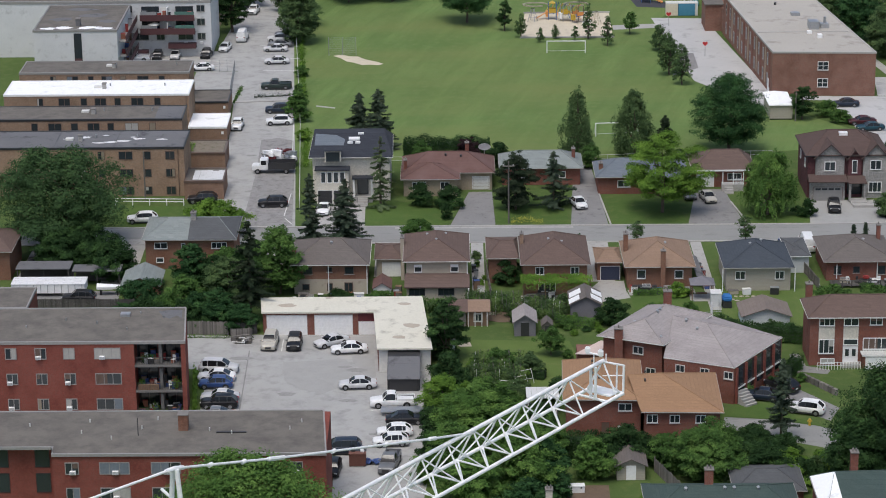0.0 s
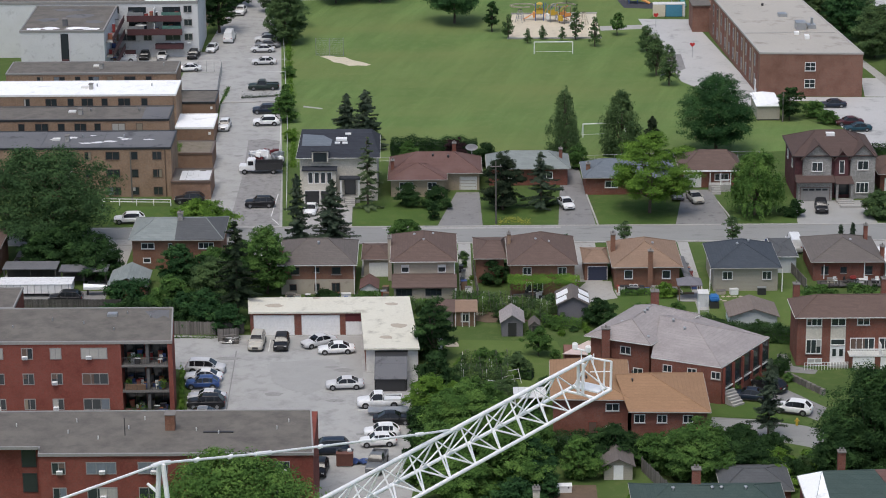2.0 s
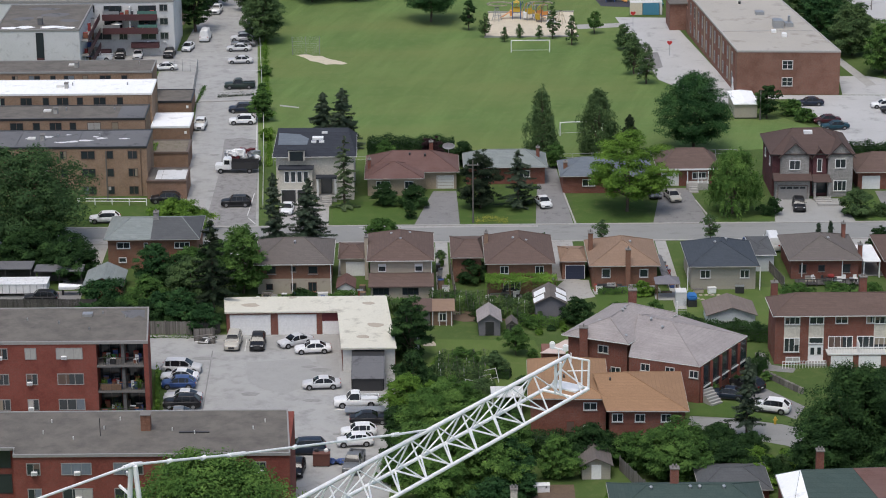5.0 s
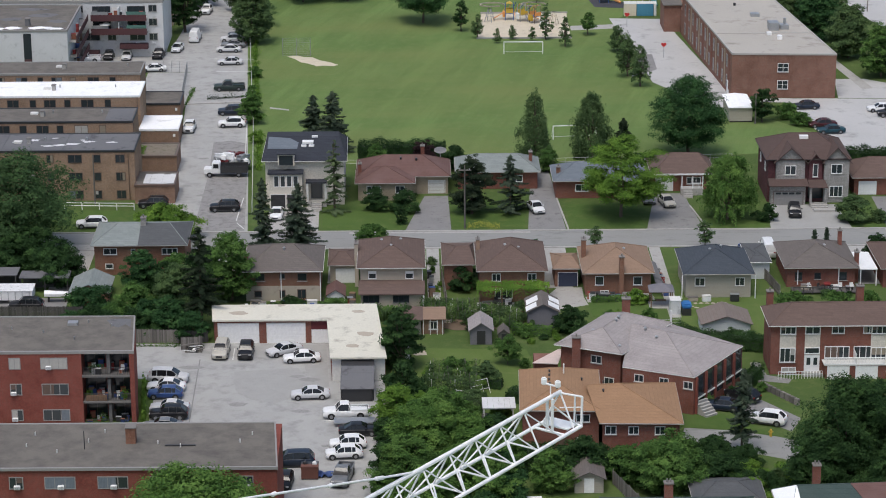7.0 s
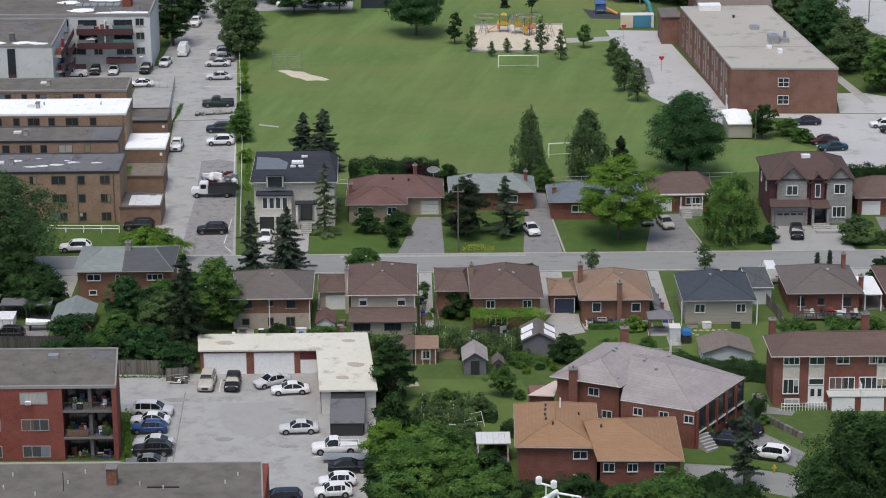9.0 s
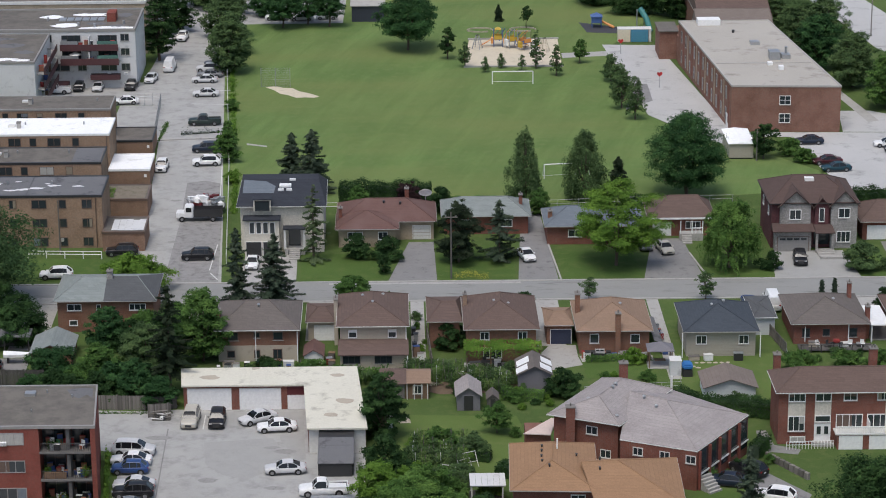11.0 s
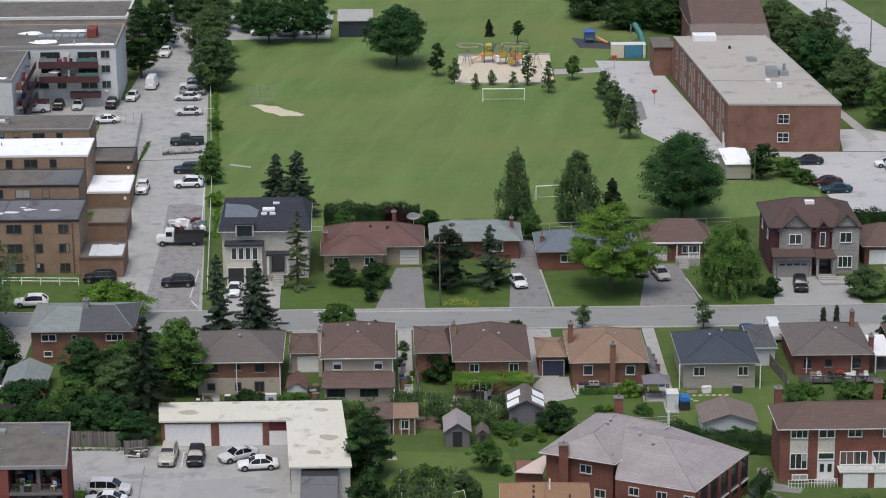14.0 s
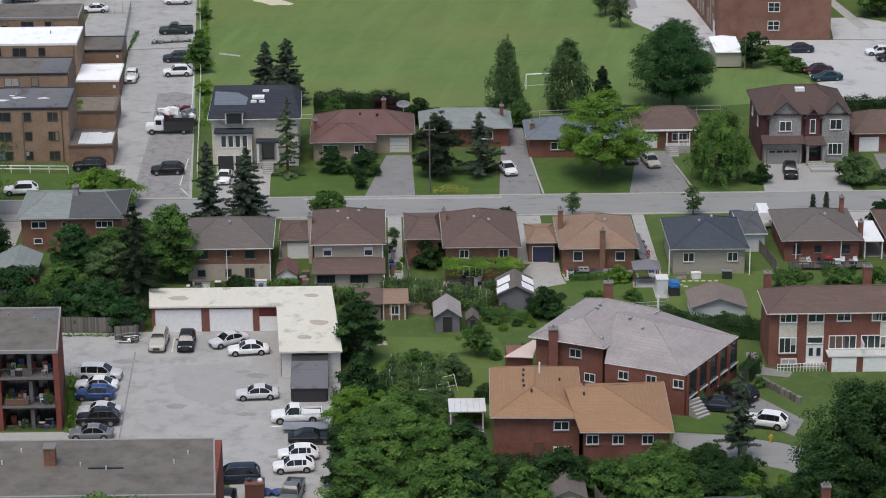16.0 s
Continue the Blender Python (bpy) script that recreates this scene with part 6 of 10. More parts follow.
aw = thing("patio_cover", "pale panelled patio cover with railings beside a brick house", "patio cover")
for k in range(6):
    part("roof_panel", boxed((8.6 + k * 0.66, 9.24 + k * 0.66, -52.0, -49.6, 2.6 + 0.01 * (k % 2), 2.66 + 0.01 * (k % 2))), RENDER_GREY, aw, "pale translucent roof panel")
for y in (-51.95, -49.7):
    part("beam", boxed((8.6, 12.5, y, y + 0.07, 2.48, 2.598)), PAINT_TRIM, aw)
for x in (8.8, 12.2):
    for y in (-51.94, -49.66):
        part("post", boxed((x - 0.06, x + 0.06, y, y + 0.06, 0, 2.48)), PAINT_TRIM, aw)
part("deck", boxed((8.6, 12.4, -53.4, -49.5, 0.3, 0.42)), WOOD_DARK, aw)
part("rail", boxed((8.8, 12.2, -53.44, -53.4, 1.2, 1.3)), PAINT_TRIM, aw)
for k in range(12):
    part("baluster", boxed((8.95 + k * 0.27, 8.99 + k * 0.27, -53.43, -53.405, 0.42, 1.2)), PAINT_TRIM, aw)

# weathered grey-roofed brick house, turned to the crescent
gry = thing("house", "red brick house with a weathered grey roof and a colonnaded porch", "house", group="crescent houses")
gA = [(17.8, -43.3), (25.8, -45.8), (32.9, -38.2), (24.9, -35.7)]
gwA = block(gry, [gA[3], gA[0], gA[1], gA[2]], 6.0, 0.45, ROOF_PALE, BRICK_RED, (26.9, -38.9, 8.05), (23.8, -42.6, 8.1), trim=PAINT_TRIM)
gwA = gwA[1:] + gwA[:1]
gB = [(25.7, -47.0), (33.9, -49.5), (41.0, -42.3), (33.4, -37.0)]
gwB = block(gry, gB, 5.0, 0.0, ROOF_PALE, BRICK_RED, (27.6, -41.0, 7.6), (31.5, -42.9, 7.6), trim=PAINT_TRIM)
for side, u, z, w, h in (("S", 4.4, 4.1, 1.4, 1.1), ("S", 6.0, 1.3, 1.3, 1.1)):
    x, y, rz = wall_spot(gwA, side, u)
    window(gry, (x, y, z), rz, w, h, PAINT_TRIM, 2)
for u in (2.0, 5.0, 7.9):
    x, y, rz = wall_spot(gwB, "S", u)
    window(gry, (x, y, 3.4), rz, 1.2, 1.05, PAINT_TRIM, 2)
chimney(gry, 20.4, -44.0, 0, 7.5, 1.0, 0.6, BRICK_RED, 1)
chimney(gry, 27.4, -36.4, 5.0, 8.6, 1.0, 0.6, BRICK_RED, 1)
pipe(gry, 32.9, -37.6, 5.1, 2.4, 0.14, PAINT_TRIM, "flue")
vents(gry, [(22.6, -42.4, 7.5), (25.6, -40.8, 8.1), (26.0, -40.2, 8.1), (29.0, -42.2, 7.6), (30.2, -43.6, 7.2), (25.6, -44.6, 6.6)])
for k in range(5):
    u = 0.35 + k * 1.95
    x, y, rz = wall_spot(gB, "E", u, 0.0)
    part("porch_column", boxed((-0.13, 0.13, -0.3, -0.035, 0, 4.62)), BRICK_DEEP, gry, "", (x, y, 0), rz)
    # Thin dark sheet on the solid wall stands in for the shaded open porch.
    part("porch_shade_panel", boxed((0.22, 2.3, -0.03, 0.001, 1.0, 4.55)), PANE, gry, "", (x, y, 0), rz)
    part("porch_rail", boxed((0.2, 2.35, -0.22, -0.1, 1.75, 1.92)), PAINT_TRIM, gry, "", (x, y, 0), rz)
ax = thing("extension", "low brick extension with a pale pink roof", "extension")
bm = bmesh.new()
hip(bm, [(15.1, -43.0), (18.2, -43.3), (19.4, -40.0), (18.6, -39.8)], 3.3, (18.5, -40.4, 3.75), (19.2, -40.5, 3.75), 0.1)
part("roof", bm, plain("pale_pink_roof", (0.62, 0.5, 0.45), 0.8), ax)
part("wall", boxed((15.4, 18.3, -42.8, -40.6, 0, 3.3)), BRICK_RED, ax)
for k in range(6):
    st = part("front_step", boxed((-0.9, 0.9, -0.3, 0.0, 0, 1.5 - k * 0.25)), CONCRETE, gry, "", (34.9 + 0.2 * k, -48.7 - 0.2 * k, 0), radians(38))

# brick townhouses
tow = thing("house", "red brick townhouses with a brown roof and white balconies", "house", group="crescent houses")
block(tow, rect(44.5, 75, -40.85, -35.9), 6.95, 0.4, ROOF_BROWN, BRICK_RED, (47.8, -38.3, 9.0), (72, -38.3, 9.0), trim=PAINT_TRIM)
TY = -40.45
for base in (0.0, 11.3):
    for x0, x1 in ((46.0, 48.0), (49.1, 51.0)):
        part("stone_panel", boxed((x0 + base, x1 + base, TY - 0.06, TY - 0.005, 1.8, 6.8)), STONE_PALE, tow, "pale stone strip")
    for x, z, w, h, l in ((47.0, 5.7, 1.95, 1.1, 3), (50.05, 5.7, 1.85, 1.1, 2), (53.2, 5.75, 1.6, 1.05, 2), (57.1, 5.75, 1.6, 1.05, 2), (47.0, 1.75, 1.95, 2.05, 3), (50.05, 2.95, 1.85, 0.9, 1), (53.15, 2.2, 3.1, 1.75, 4), (56.75, 2.2, 3.1, 1.75, 4), (47.2, 0.3, 1.8, 0.75, 2)):
        window(tow, (x + base, TY - 0.06 if x < 51 else TY, z), 0, w, h, PAINT_WHITE, l, "curtained" if int(x) % 2 else PANE)
    door(tow, (50.05 + base, TY - 0.07, 0.5), 0, 1.75, 2.2, PAINT_WHITE)
    for dx in (-0.43, 0.43):
        part("door_pane", boxed((49.82 + dx + base, 50.28 + dx + base, TY - 0.13, TY - 0.1, 1.4, 2.4)), PANE, tow)
    part("garage_front", boxed((51.5 + base, 59.0 + base, TY - 1.2, TY - 0.005, -0.1, 1.95)), BRICK_RED, tow)
    for x in (53.1, 56.6):
        door(tow, (x + base, TY - 1.22, 0.0), 0, 2.6, 1.75, PAINT_WHITE, None, 4, "garage_door", "white garage door")
    part("stoop", boxed((48.9 + base, 51.2 + base, TY - 0.6, TY - 0.07, 0, 0.5)), CONCRETE, tow)
    part("balcony_slab", boxed((51.3 + base, 59.2 + base, TY - 1.3, TY - 0.004, 1.951, 2.1)), PAINT_TRIM, tow)
    part("balcony_rail", boxed((51.3 + base, 59.2 + base, TY - 1.3, TY - 1.22, 2.95, 3.08)), PAINT_WHITE, tow)
    part("balcony_rail", boxed((51.3 + base, 59.2 + base, TY - 1.3, TY - 1.22, 2.101, 2.2)), PAINT_WHITE, tow)
    part("balcony_screen", boxed((55.2 + base, 55.28 + base, TY - 1.2, TY - 0.005, 2.101, 3.6)), PAINT_WHITE, tow)
    for k in range(40):
        part("baluster", WINDOW_CACHE.setdefault("tow_bal", finish(boxed((-0.03, 0.03, -0.02, 0.02, 0, 0.7)), PAINT_WHITE)), None, tow, "", (51.4 + base + k * 0.2, TY - 1.26, 2.2))
chimney(tow, 45.7, -35.4, 0, 9.0, 0.8, 0.6, BRICK_RED)
chimney(tow, 57.0, -35.6, 6.0, 9.8, 0.9, 0.6, BRICK_RED, 2)
chimney(tow, 67.0, -35.6, 6.0, 9.8, 0.9, 0.6, BRICK_RED, 2)

# houses at the near edge, seen from above
nr = thing("house", "house with a dark green hipped roof", "house", group="near houses")
block(nr, rect(20.2, 36.8, -77.4, -71.4), 3.6, 0.4, ROOF_GREEN, BRICK_RED, (24.2, -74.4, 5.5), (33.2, -74.3, 5.5))
chimney(nr, 27.2, -73.9, 4.0, 7.2, 0.9, 0.5, BRICK_RED, 2)
vents(nr, [(24.6, -74.8, 5.4), (28.8, -74.7, 5.4), (29.8, -74.7, 5.4), (32.4, -74.7, 5.4)])
nr2 = thing("garage", "grey-roofed brick garage beside hedges", "garage", group="near houses")
block(nr2, rect(30.4, 38.4, -71.25, -66.2), 2.5, 0.3, ROOF_COAL, BRICK_RED, (33.2, -68.6, 3.75), (35.6, -68.6, 3.75))
nr3 = thing("house", "house with green, white and maroon roof sections", "house", group="near houses")
block(nr3, rect(38.6, 60, -79.5, -71.4), 4.4, 0.3, ROOF_GREEN, BRICK_RED, (40.9, -73.0, 6.2), (58, -72.6, 6.4))


def roof_sheet(name, pts, mat, parent, label):
    """A thin covering laid on a roof slope."""
    bm = bmesh.new()
    lo, up = [bm.verts.new((x, y, z + 0.01)) for x, y, z in pts], [bm.verts.new((x, y, z + 0.06)) for x, y, z in pts]
    bm.faces.new(lo[::-1]), bm.faces.new(up)
    for i in range(len(pts)):
        j = (i + 1) % len(pts)
        bm.faces.new((lo[i], lo[j], up[j], up[i]))
    part(name, bm, mat, parent, label)


roof_sheet("white_roof", [(38.6, -79.5, 4.57), (40.9, -73.0, 6.22), (38.6, -71.4, 4.57)], ROOF_WHITE, nr3, "white coated roof end")
roof_sheet("white_roof", [(38.6, -79.5, 4.57), (41.0, -79.5, 4.57), (40.9, -73.0, 6.22)], ROOF_WHITE, nr3, "white coated roof end")
roof_sheet("maroon_roof", [(49.5, -79.5, 4.57), (60, -79.5, 4.57), (58, -72.6, 6.42), (46.6, -72.87, 6.28)], ROOF_MAROON, nr3, "maroon shingled roof section")
chimney(nr3, 43.2, -72.0, 3.6, 8.0, 0.8, 0.5, BRICK_RED, 2)
nr4 = thing("house", "house with a maroon roof and a pale chimney", "house", group="near houses")
block(nr4, rect(8, 17.4, -88, -77.6), 3.2, 0.4, ROOF_MAROON, BRICK_RED, (11, -82.6, 5.2), (14.6, -82.6, 5.2))
chimney(nr4, 9.8, -77.4, 2.6, 7.2, 0.7, 0.6, STONE_PALE, 2)


# ---- cars ----
PAINT = {}


def paint(name, col, metal=0.0):
    if name not in PAINT:
        PAINT[name] = plain(name + "_car_paint", col, 0.36, metal, 0.45 if max(col) > 0.1 else 0.28, 0.3 if max(col) > 0.1 else 0.05)
    return PAINT[name]


COL = {"white": (0.82, 0.82, 0.81), "silver": (0.6, 0.6, 0.6), "beige": (0.5, 0.47, 0.4), "grey": (0.16, 0.165, 0.17), "black": (0.014, 0.014, 0.016), "navy": (0.02, 0.03, 0.05), "blue": (0.02, 0.06, 0.2), "maroon": (0.06, 0.014, 0.018), "green": (0.03, 0.045, 0.04), "teal": (0.014, 0.055, 0.075)}
# length, width, height, belt height, hood height, bonnet end, windscreen top, roof end, tail top (fractions of length from the front)
KIND = {"sedan": (4.75, 1.82, 1.42, 0.92, 0.86, 0.27, 0.43, 0.69, 0.88), "hatch": (4.3, 1.78, 1.48, 0.96, 0.89, 0.26, 0.41, 0.8, 0.96), "suv": (4.65, 1.88, 1.66, 1.08, 1.02, 0.27, 0.41, 0.83, 0.97), "minivan": (5.05, 1.95, 1.74, 1.08, 0.98, 0.22, 0.39, 0.88, 0.98), "van": (5.3, 2.0, 2.3, 1.25, 1.0, 0.14, 0.26, 0.97, 0.99), "pickup": (5.6, 1.98, 1.82, 1.12, 1.07, 0.27, 0.37, 0.56, 0.6)}
CARS = {}


def panel(bm, pts, inset_by, lift):
    """A glass panel on a quad, inset from its edges and standing a little proud."""
    p = [Vector(q) for q in pts]
    c = sum(p, Vector()) / 4
    n = (p[1] - p[0]).cross(p[3] - p[0]).normalized()
    if n.dot(c - Vector((0, 0, c.z - 0.3))) < 0:
        n = -n
    q = []
    for i in range(4):
        d1, d2 = (p[i - 1] - p[i]).normalized(), (p[(i + 1) % 4] - p[i]).normalized()
        q.append(p[i] + (d1 + d2) * inset_by)
    a = [bm.verts.new(v + n * lift) for v in q]
    b = [bm.verts.new(v - n * 0.02) for v in q]
    bm.faces.new(a), bm.faces.new(b[::-1])
    for i in range(4):
        bm.faces.new((a[i], a[(i + 1) % 4], b[(i + 1) % 4], b[i]))


def car_parts(kind, colour, t):
    L, W, H, zb, zh, fb, fw, fr, ft = KIND[kind]
    X = lambda f: L / 2 - f * L
    m = paint(colour, COL[colour], 0.0)
    w = W / 2
    # lower body: sections along the length
    tailz = zb if kind not in ("pickup",) else zb - 0.1
    secs = [(0.0, 0.38, zh - 0.28, w * 0.78), (0.015, 0.3, zh - 0.14, w * 0.88), (0.06, 0.24, zh - 0.05, w * 0.97), (fb * 0.6, 0.22, zh, w), (fb, 0.22, zb - 0.02, w), (0.5, 0.22, zb, w), (ft - 0.03 if ft < 0.95 else 0.9, 0.22, tailz, w), (0.95, 0.26, tailz - 0.02, w * 0.97), (0.99, 0.34, tailz - 0.1, w * 0.9), (1.0, 0.42, tailz - 0.2, w * 0.82)]
    bm = bmesh.new()
    rings = []
    for f, z0, z1, hw in secs:
        zz = [(hw * 0.86, z0), (hw * 0.985, z0 + 0.1), (hw, z0 + (z1 - z0) * 0.5), (hw * 0.985, z0 + (z1 - z0) * 0.72), (hw * 0.935, z1 - 0.05), (hw * 0.8, z1 + 0.01), (hw * 0.4, z1 + 0.035)]
        ring_pts = [(y, z) for y, z in zz] + [(-y, z) for y, z in zz[::-1]]
        rings.append([bm.verts.new((X(f), y, z)) for y, z in ring_pts])
    n = len(rings[0])
    for a, b in zip(rings, rings[1:]):
        for i in range(n):
            bm.faces.new((a[i], a[(i + 1) % n], b[(i + 1) % n], b[i]))
    bm.faces.new(rings[0]), bm.faces.new(rings[-1][::-1])
    body = part("body", finish(bm, m, True), None, t)
    # glasshouse: stations along the roof curve
    wb, wt = w * 0.92, w * 0.68
    st = [(fb, 0.0), (fb + (fw - fb) * 0.5, 0.56), (fw, 0.92), (fw + (fr - fw) * 0.25, 0.99), ((fw + fr) / 2, 1.0), (fw + (fr - fw) * 0.75, 0.985), (fr, 0.9), (fr + (ft - fr) * 0.5, 0.5), (ft, 0.0)]
    z0 = zb - 0.05
    rows = []
    for f, q in st:
        z = z0 + (H - z0) * q
        k = wb + (wt - wb) * q
        rows.append([Vector((X(f), sg * yy, zz)) for sg, yy, zz in ((-1, wb, z0), (-1, k, z), (-1, k * 0.62, z + 0.035 * q), (1, k * 0.62, z + 0.035 * q), (1, k, z), (1, wb, z0))])

    def skin(name, spans, cols, mat, smooth=True):
        bm = bmesh.new()
        for i in spans:
            for j in cols:
                a, b, c2, d = rows[i][j], rows[i][j + 1], rows[i + 1][j + 1], rows[i + 1][j]
                vs = []
                for p in (a, b, c2, d):
                    if all((p - v.co).length > 1e-4 for v in vs):
                        vs.append(bm.verts.new(p))
                if len(vs) > 2:
                    bm.faces.new(vs)
        bmesh.ops.remove_doubles(bm, verts=bm.verts[:], dist=0.001)
        part(name, finish(bm, mat, smooth), None, t)

    skin("roof", range(2, 6), (1, 2, 3), m)
    skin("windscreen", (0, 1), (1, 2, 3), GLASS_CAR)
    if kind == "van":
        skin("rear_door", (6, 7), (1, 2, 3), m)
        for j in (0, 4):
            skin("side_panel", range(2, 8), (j,), m)
            skin("side_window", (0, 1), (j,), GLASS_CAR)
    else:
        skin("rear_window", (6, 7), (2,) if kind != "sedan" else (1, 2, 3), GLASS_CAR)
        if kind != "sedan":
            for j in (1, 3):
                skin("rear_corner", (6, 7), (j,), m)
        last = 7 if kind in ("sedan", "pickup") else 6
        for j in (0, 4):
            skin("side_window", range(0, last), (j,), GLASS_CAR)
            skin("rear_pillar", range(last, 8), (j,), m)
        for sg in (1, 4):
            bm = bmesh.new()
            for i in range(8):
                tube(bm, rows[i][sg], rows[i + 1][sg], 0.034, n=5)
            part("window_frame", bm, m, t)
        for i in (4,) if kind == "sedan" else ((3, 5) if kind != "pickup" else (6,)):
            for sg, lo2 in ((1, 0), (4, 5)):
                bm = bmesh.new()
                tube(bm, rows[i][sg], rows[i][lo2], 0.036, n=5)
                part("pillar", bm, m if kind != "suv" else TRIM_DARK, t)
    for sgn in (-1, 1):
        part("sill", boxed((X(0.74), X(0.25), sgn * w * 0.955 - 0.05, sgn * w * 0.955 + 0.05, 0.2, 0.3 if kind != "suv" else 0.4)), TRIM_DARK, t)
    r = 0.33 if kind in ("sedan", "hatch") else 0.37
    for fx in (0.18, 0.8):
        for sgn in (-1, 1):
            key = ("wheel", r)
            if key not in WINDOW_CACHE:
                b1, b2 = bmesh.new(), bmesh.new()
                tube(b1, (0, -0.11, 0), (0, 0.11, 0), r, r, 16)
                tube(b2, (0, -0.118, 0), (0, 0.118, 0), r * 0.62, r * 0.62, 12)
                WINDOW_CACHE[key] = (finish(b1, RUBBER), finish(b2, ALLOY))
            key2 = ("arch", r)
            if key2 not in WINDOW_CACHE:
                bm = bmesh.new()
                pts = [((r + 0.075) * math.cos(radians(q)), (r + 0.075) * math.sin(radians(q))) for q in range(-20, 201, 20)]
                a, b = [bm.verts.new((p, -0.05, z)) for p, z in pts], [bm.verts.new((p, 0.05, z)) for p, z in pts]
                bm.faces.new(a), bm.faces.new(b[::-1])
                for q in range(len(pts)):
                    bm.faces.new((a[q], a[(q + 1) % len(pts)], b[(q + 1) % len(pts)], b[q]))
                WINDOW_CACHE[key2] = finish(bm, RUBBER)
            part("wheel_arch", WINDOW_CACHE[key2], None, t, "", (X(fx), sgn * (w - 0.042), r))
            wh = part("wheel", WINDOW_CACHE[key][0], None, t, "", (X(fx), sgn * (w - 0.085), r))
            part("rim", WINDOW_CACHE[key][1], None, wh)
    for sgn in (-1, 1):
        part("headlight", boxed((X(0.035), X(0.006), sgn * w * 0.66 - 0.16, sgn * w * 0.66 + 0.16, zh - 0.27, zh - 0.12)), LAMP_CLEAR, t)
        part("tail_light", boxed((X(0.999), X(0.975), sgn * w * 0.68 - 0.13, sgn * w * 0.68 + 0.13, tailz - 0.3, tailz - 0.08)), LAMP_RED, t)
        part("mirror", boxed((X(fb + 0.07), X(fb + 0.04), sgn * (w + 0.06) - 0.08, sgn * (w + 0.06) + 0.08, zb + 0.02, zb + 0.16)), m, t)
    part("grille", boxed((X(0.012), X(-0.002), -w * 0.4, w * 0.4, 0.42, zh - 0.26)), TRIM_DARK, t)
    part("plate", boxed((X(1.003), X(0.998), -0.2, 0.2, tailz - 0.42, tailz - 0.28)), PAINT_WHITE, t)
    if kind == "pickup":
        bed = bmesh.new()
        box(bed, X(0.97), X(0.62), -w * 0.8, w * 0.8, zb - 0.13, zb - 0.09)
        part("bed", bed, TRIM_DARK, t)
        for y in (-w * 0.9, w * 0.86):
            part("bed_side", boxed((X(0.98), X(0.61), y, y + 0.08, zb - 0.2, zb + 0.06)), m, t)
        part("tailgate", boxed((X(0.985), X(0.97), -w * 0.86, w * 0.86, zb - 0.4, zb + 0.06)), m, t)


def car(kind, colour, x, y, heading, place="parked on worn asphalt"):
    key = (kind, colour)
    names = {"sedan": "sedan", "hatch": "hatchback", "suv": "sport utility vehicle", "minivan": "minivan", "van": "cargo van", "pickup": "pickup truck"}
    if key not in CARS:
        t = thing("car" if kind not in ("pickup", "van") else ("pickup_truck" if kind == "pickup" else "van"), f"{colour} {names[kind]} {place}", "car" if kind not in ("pickup", "van") else kind, (x, y, 0.016), radians(heading), "parked vehicles")
        car_parts(kind, colour, t)
        CARS[key] = t
        return t
    t = copy_thing(CARS[key], pose(*site(x, y, 0.016), 0, 0, heading))
    t["label"] = f"{colour} {names[kind]} {place}"
    return t


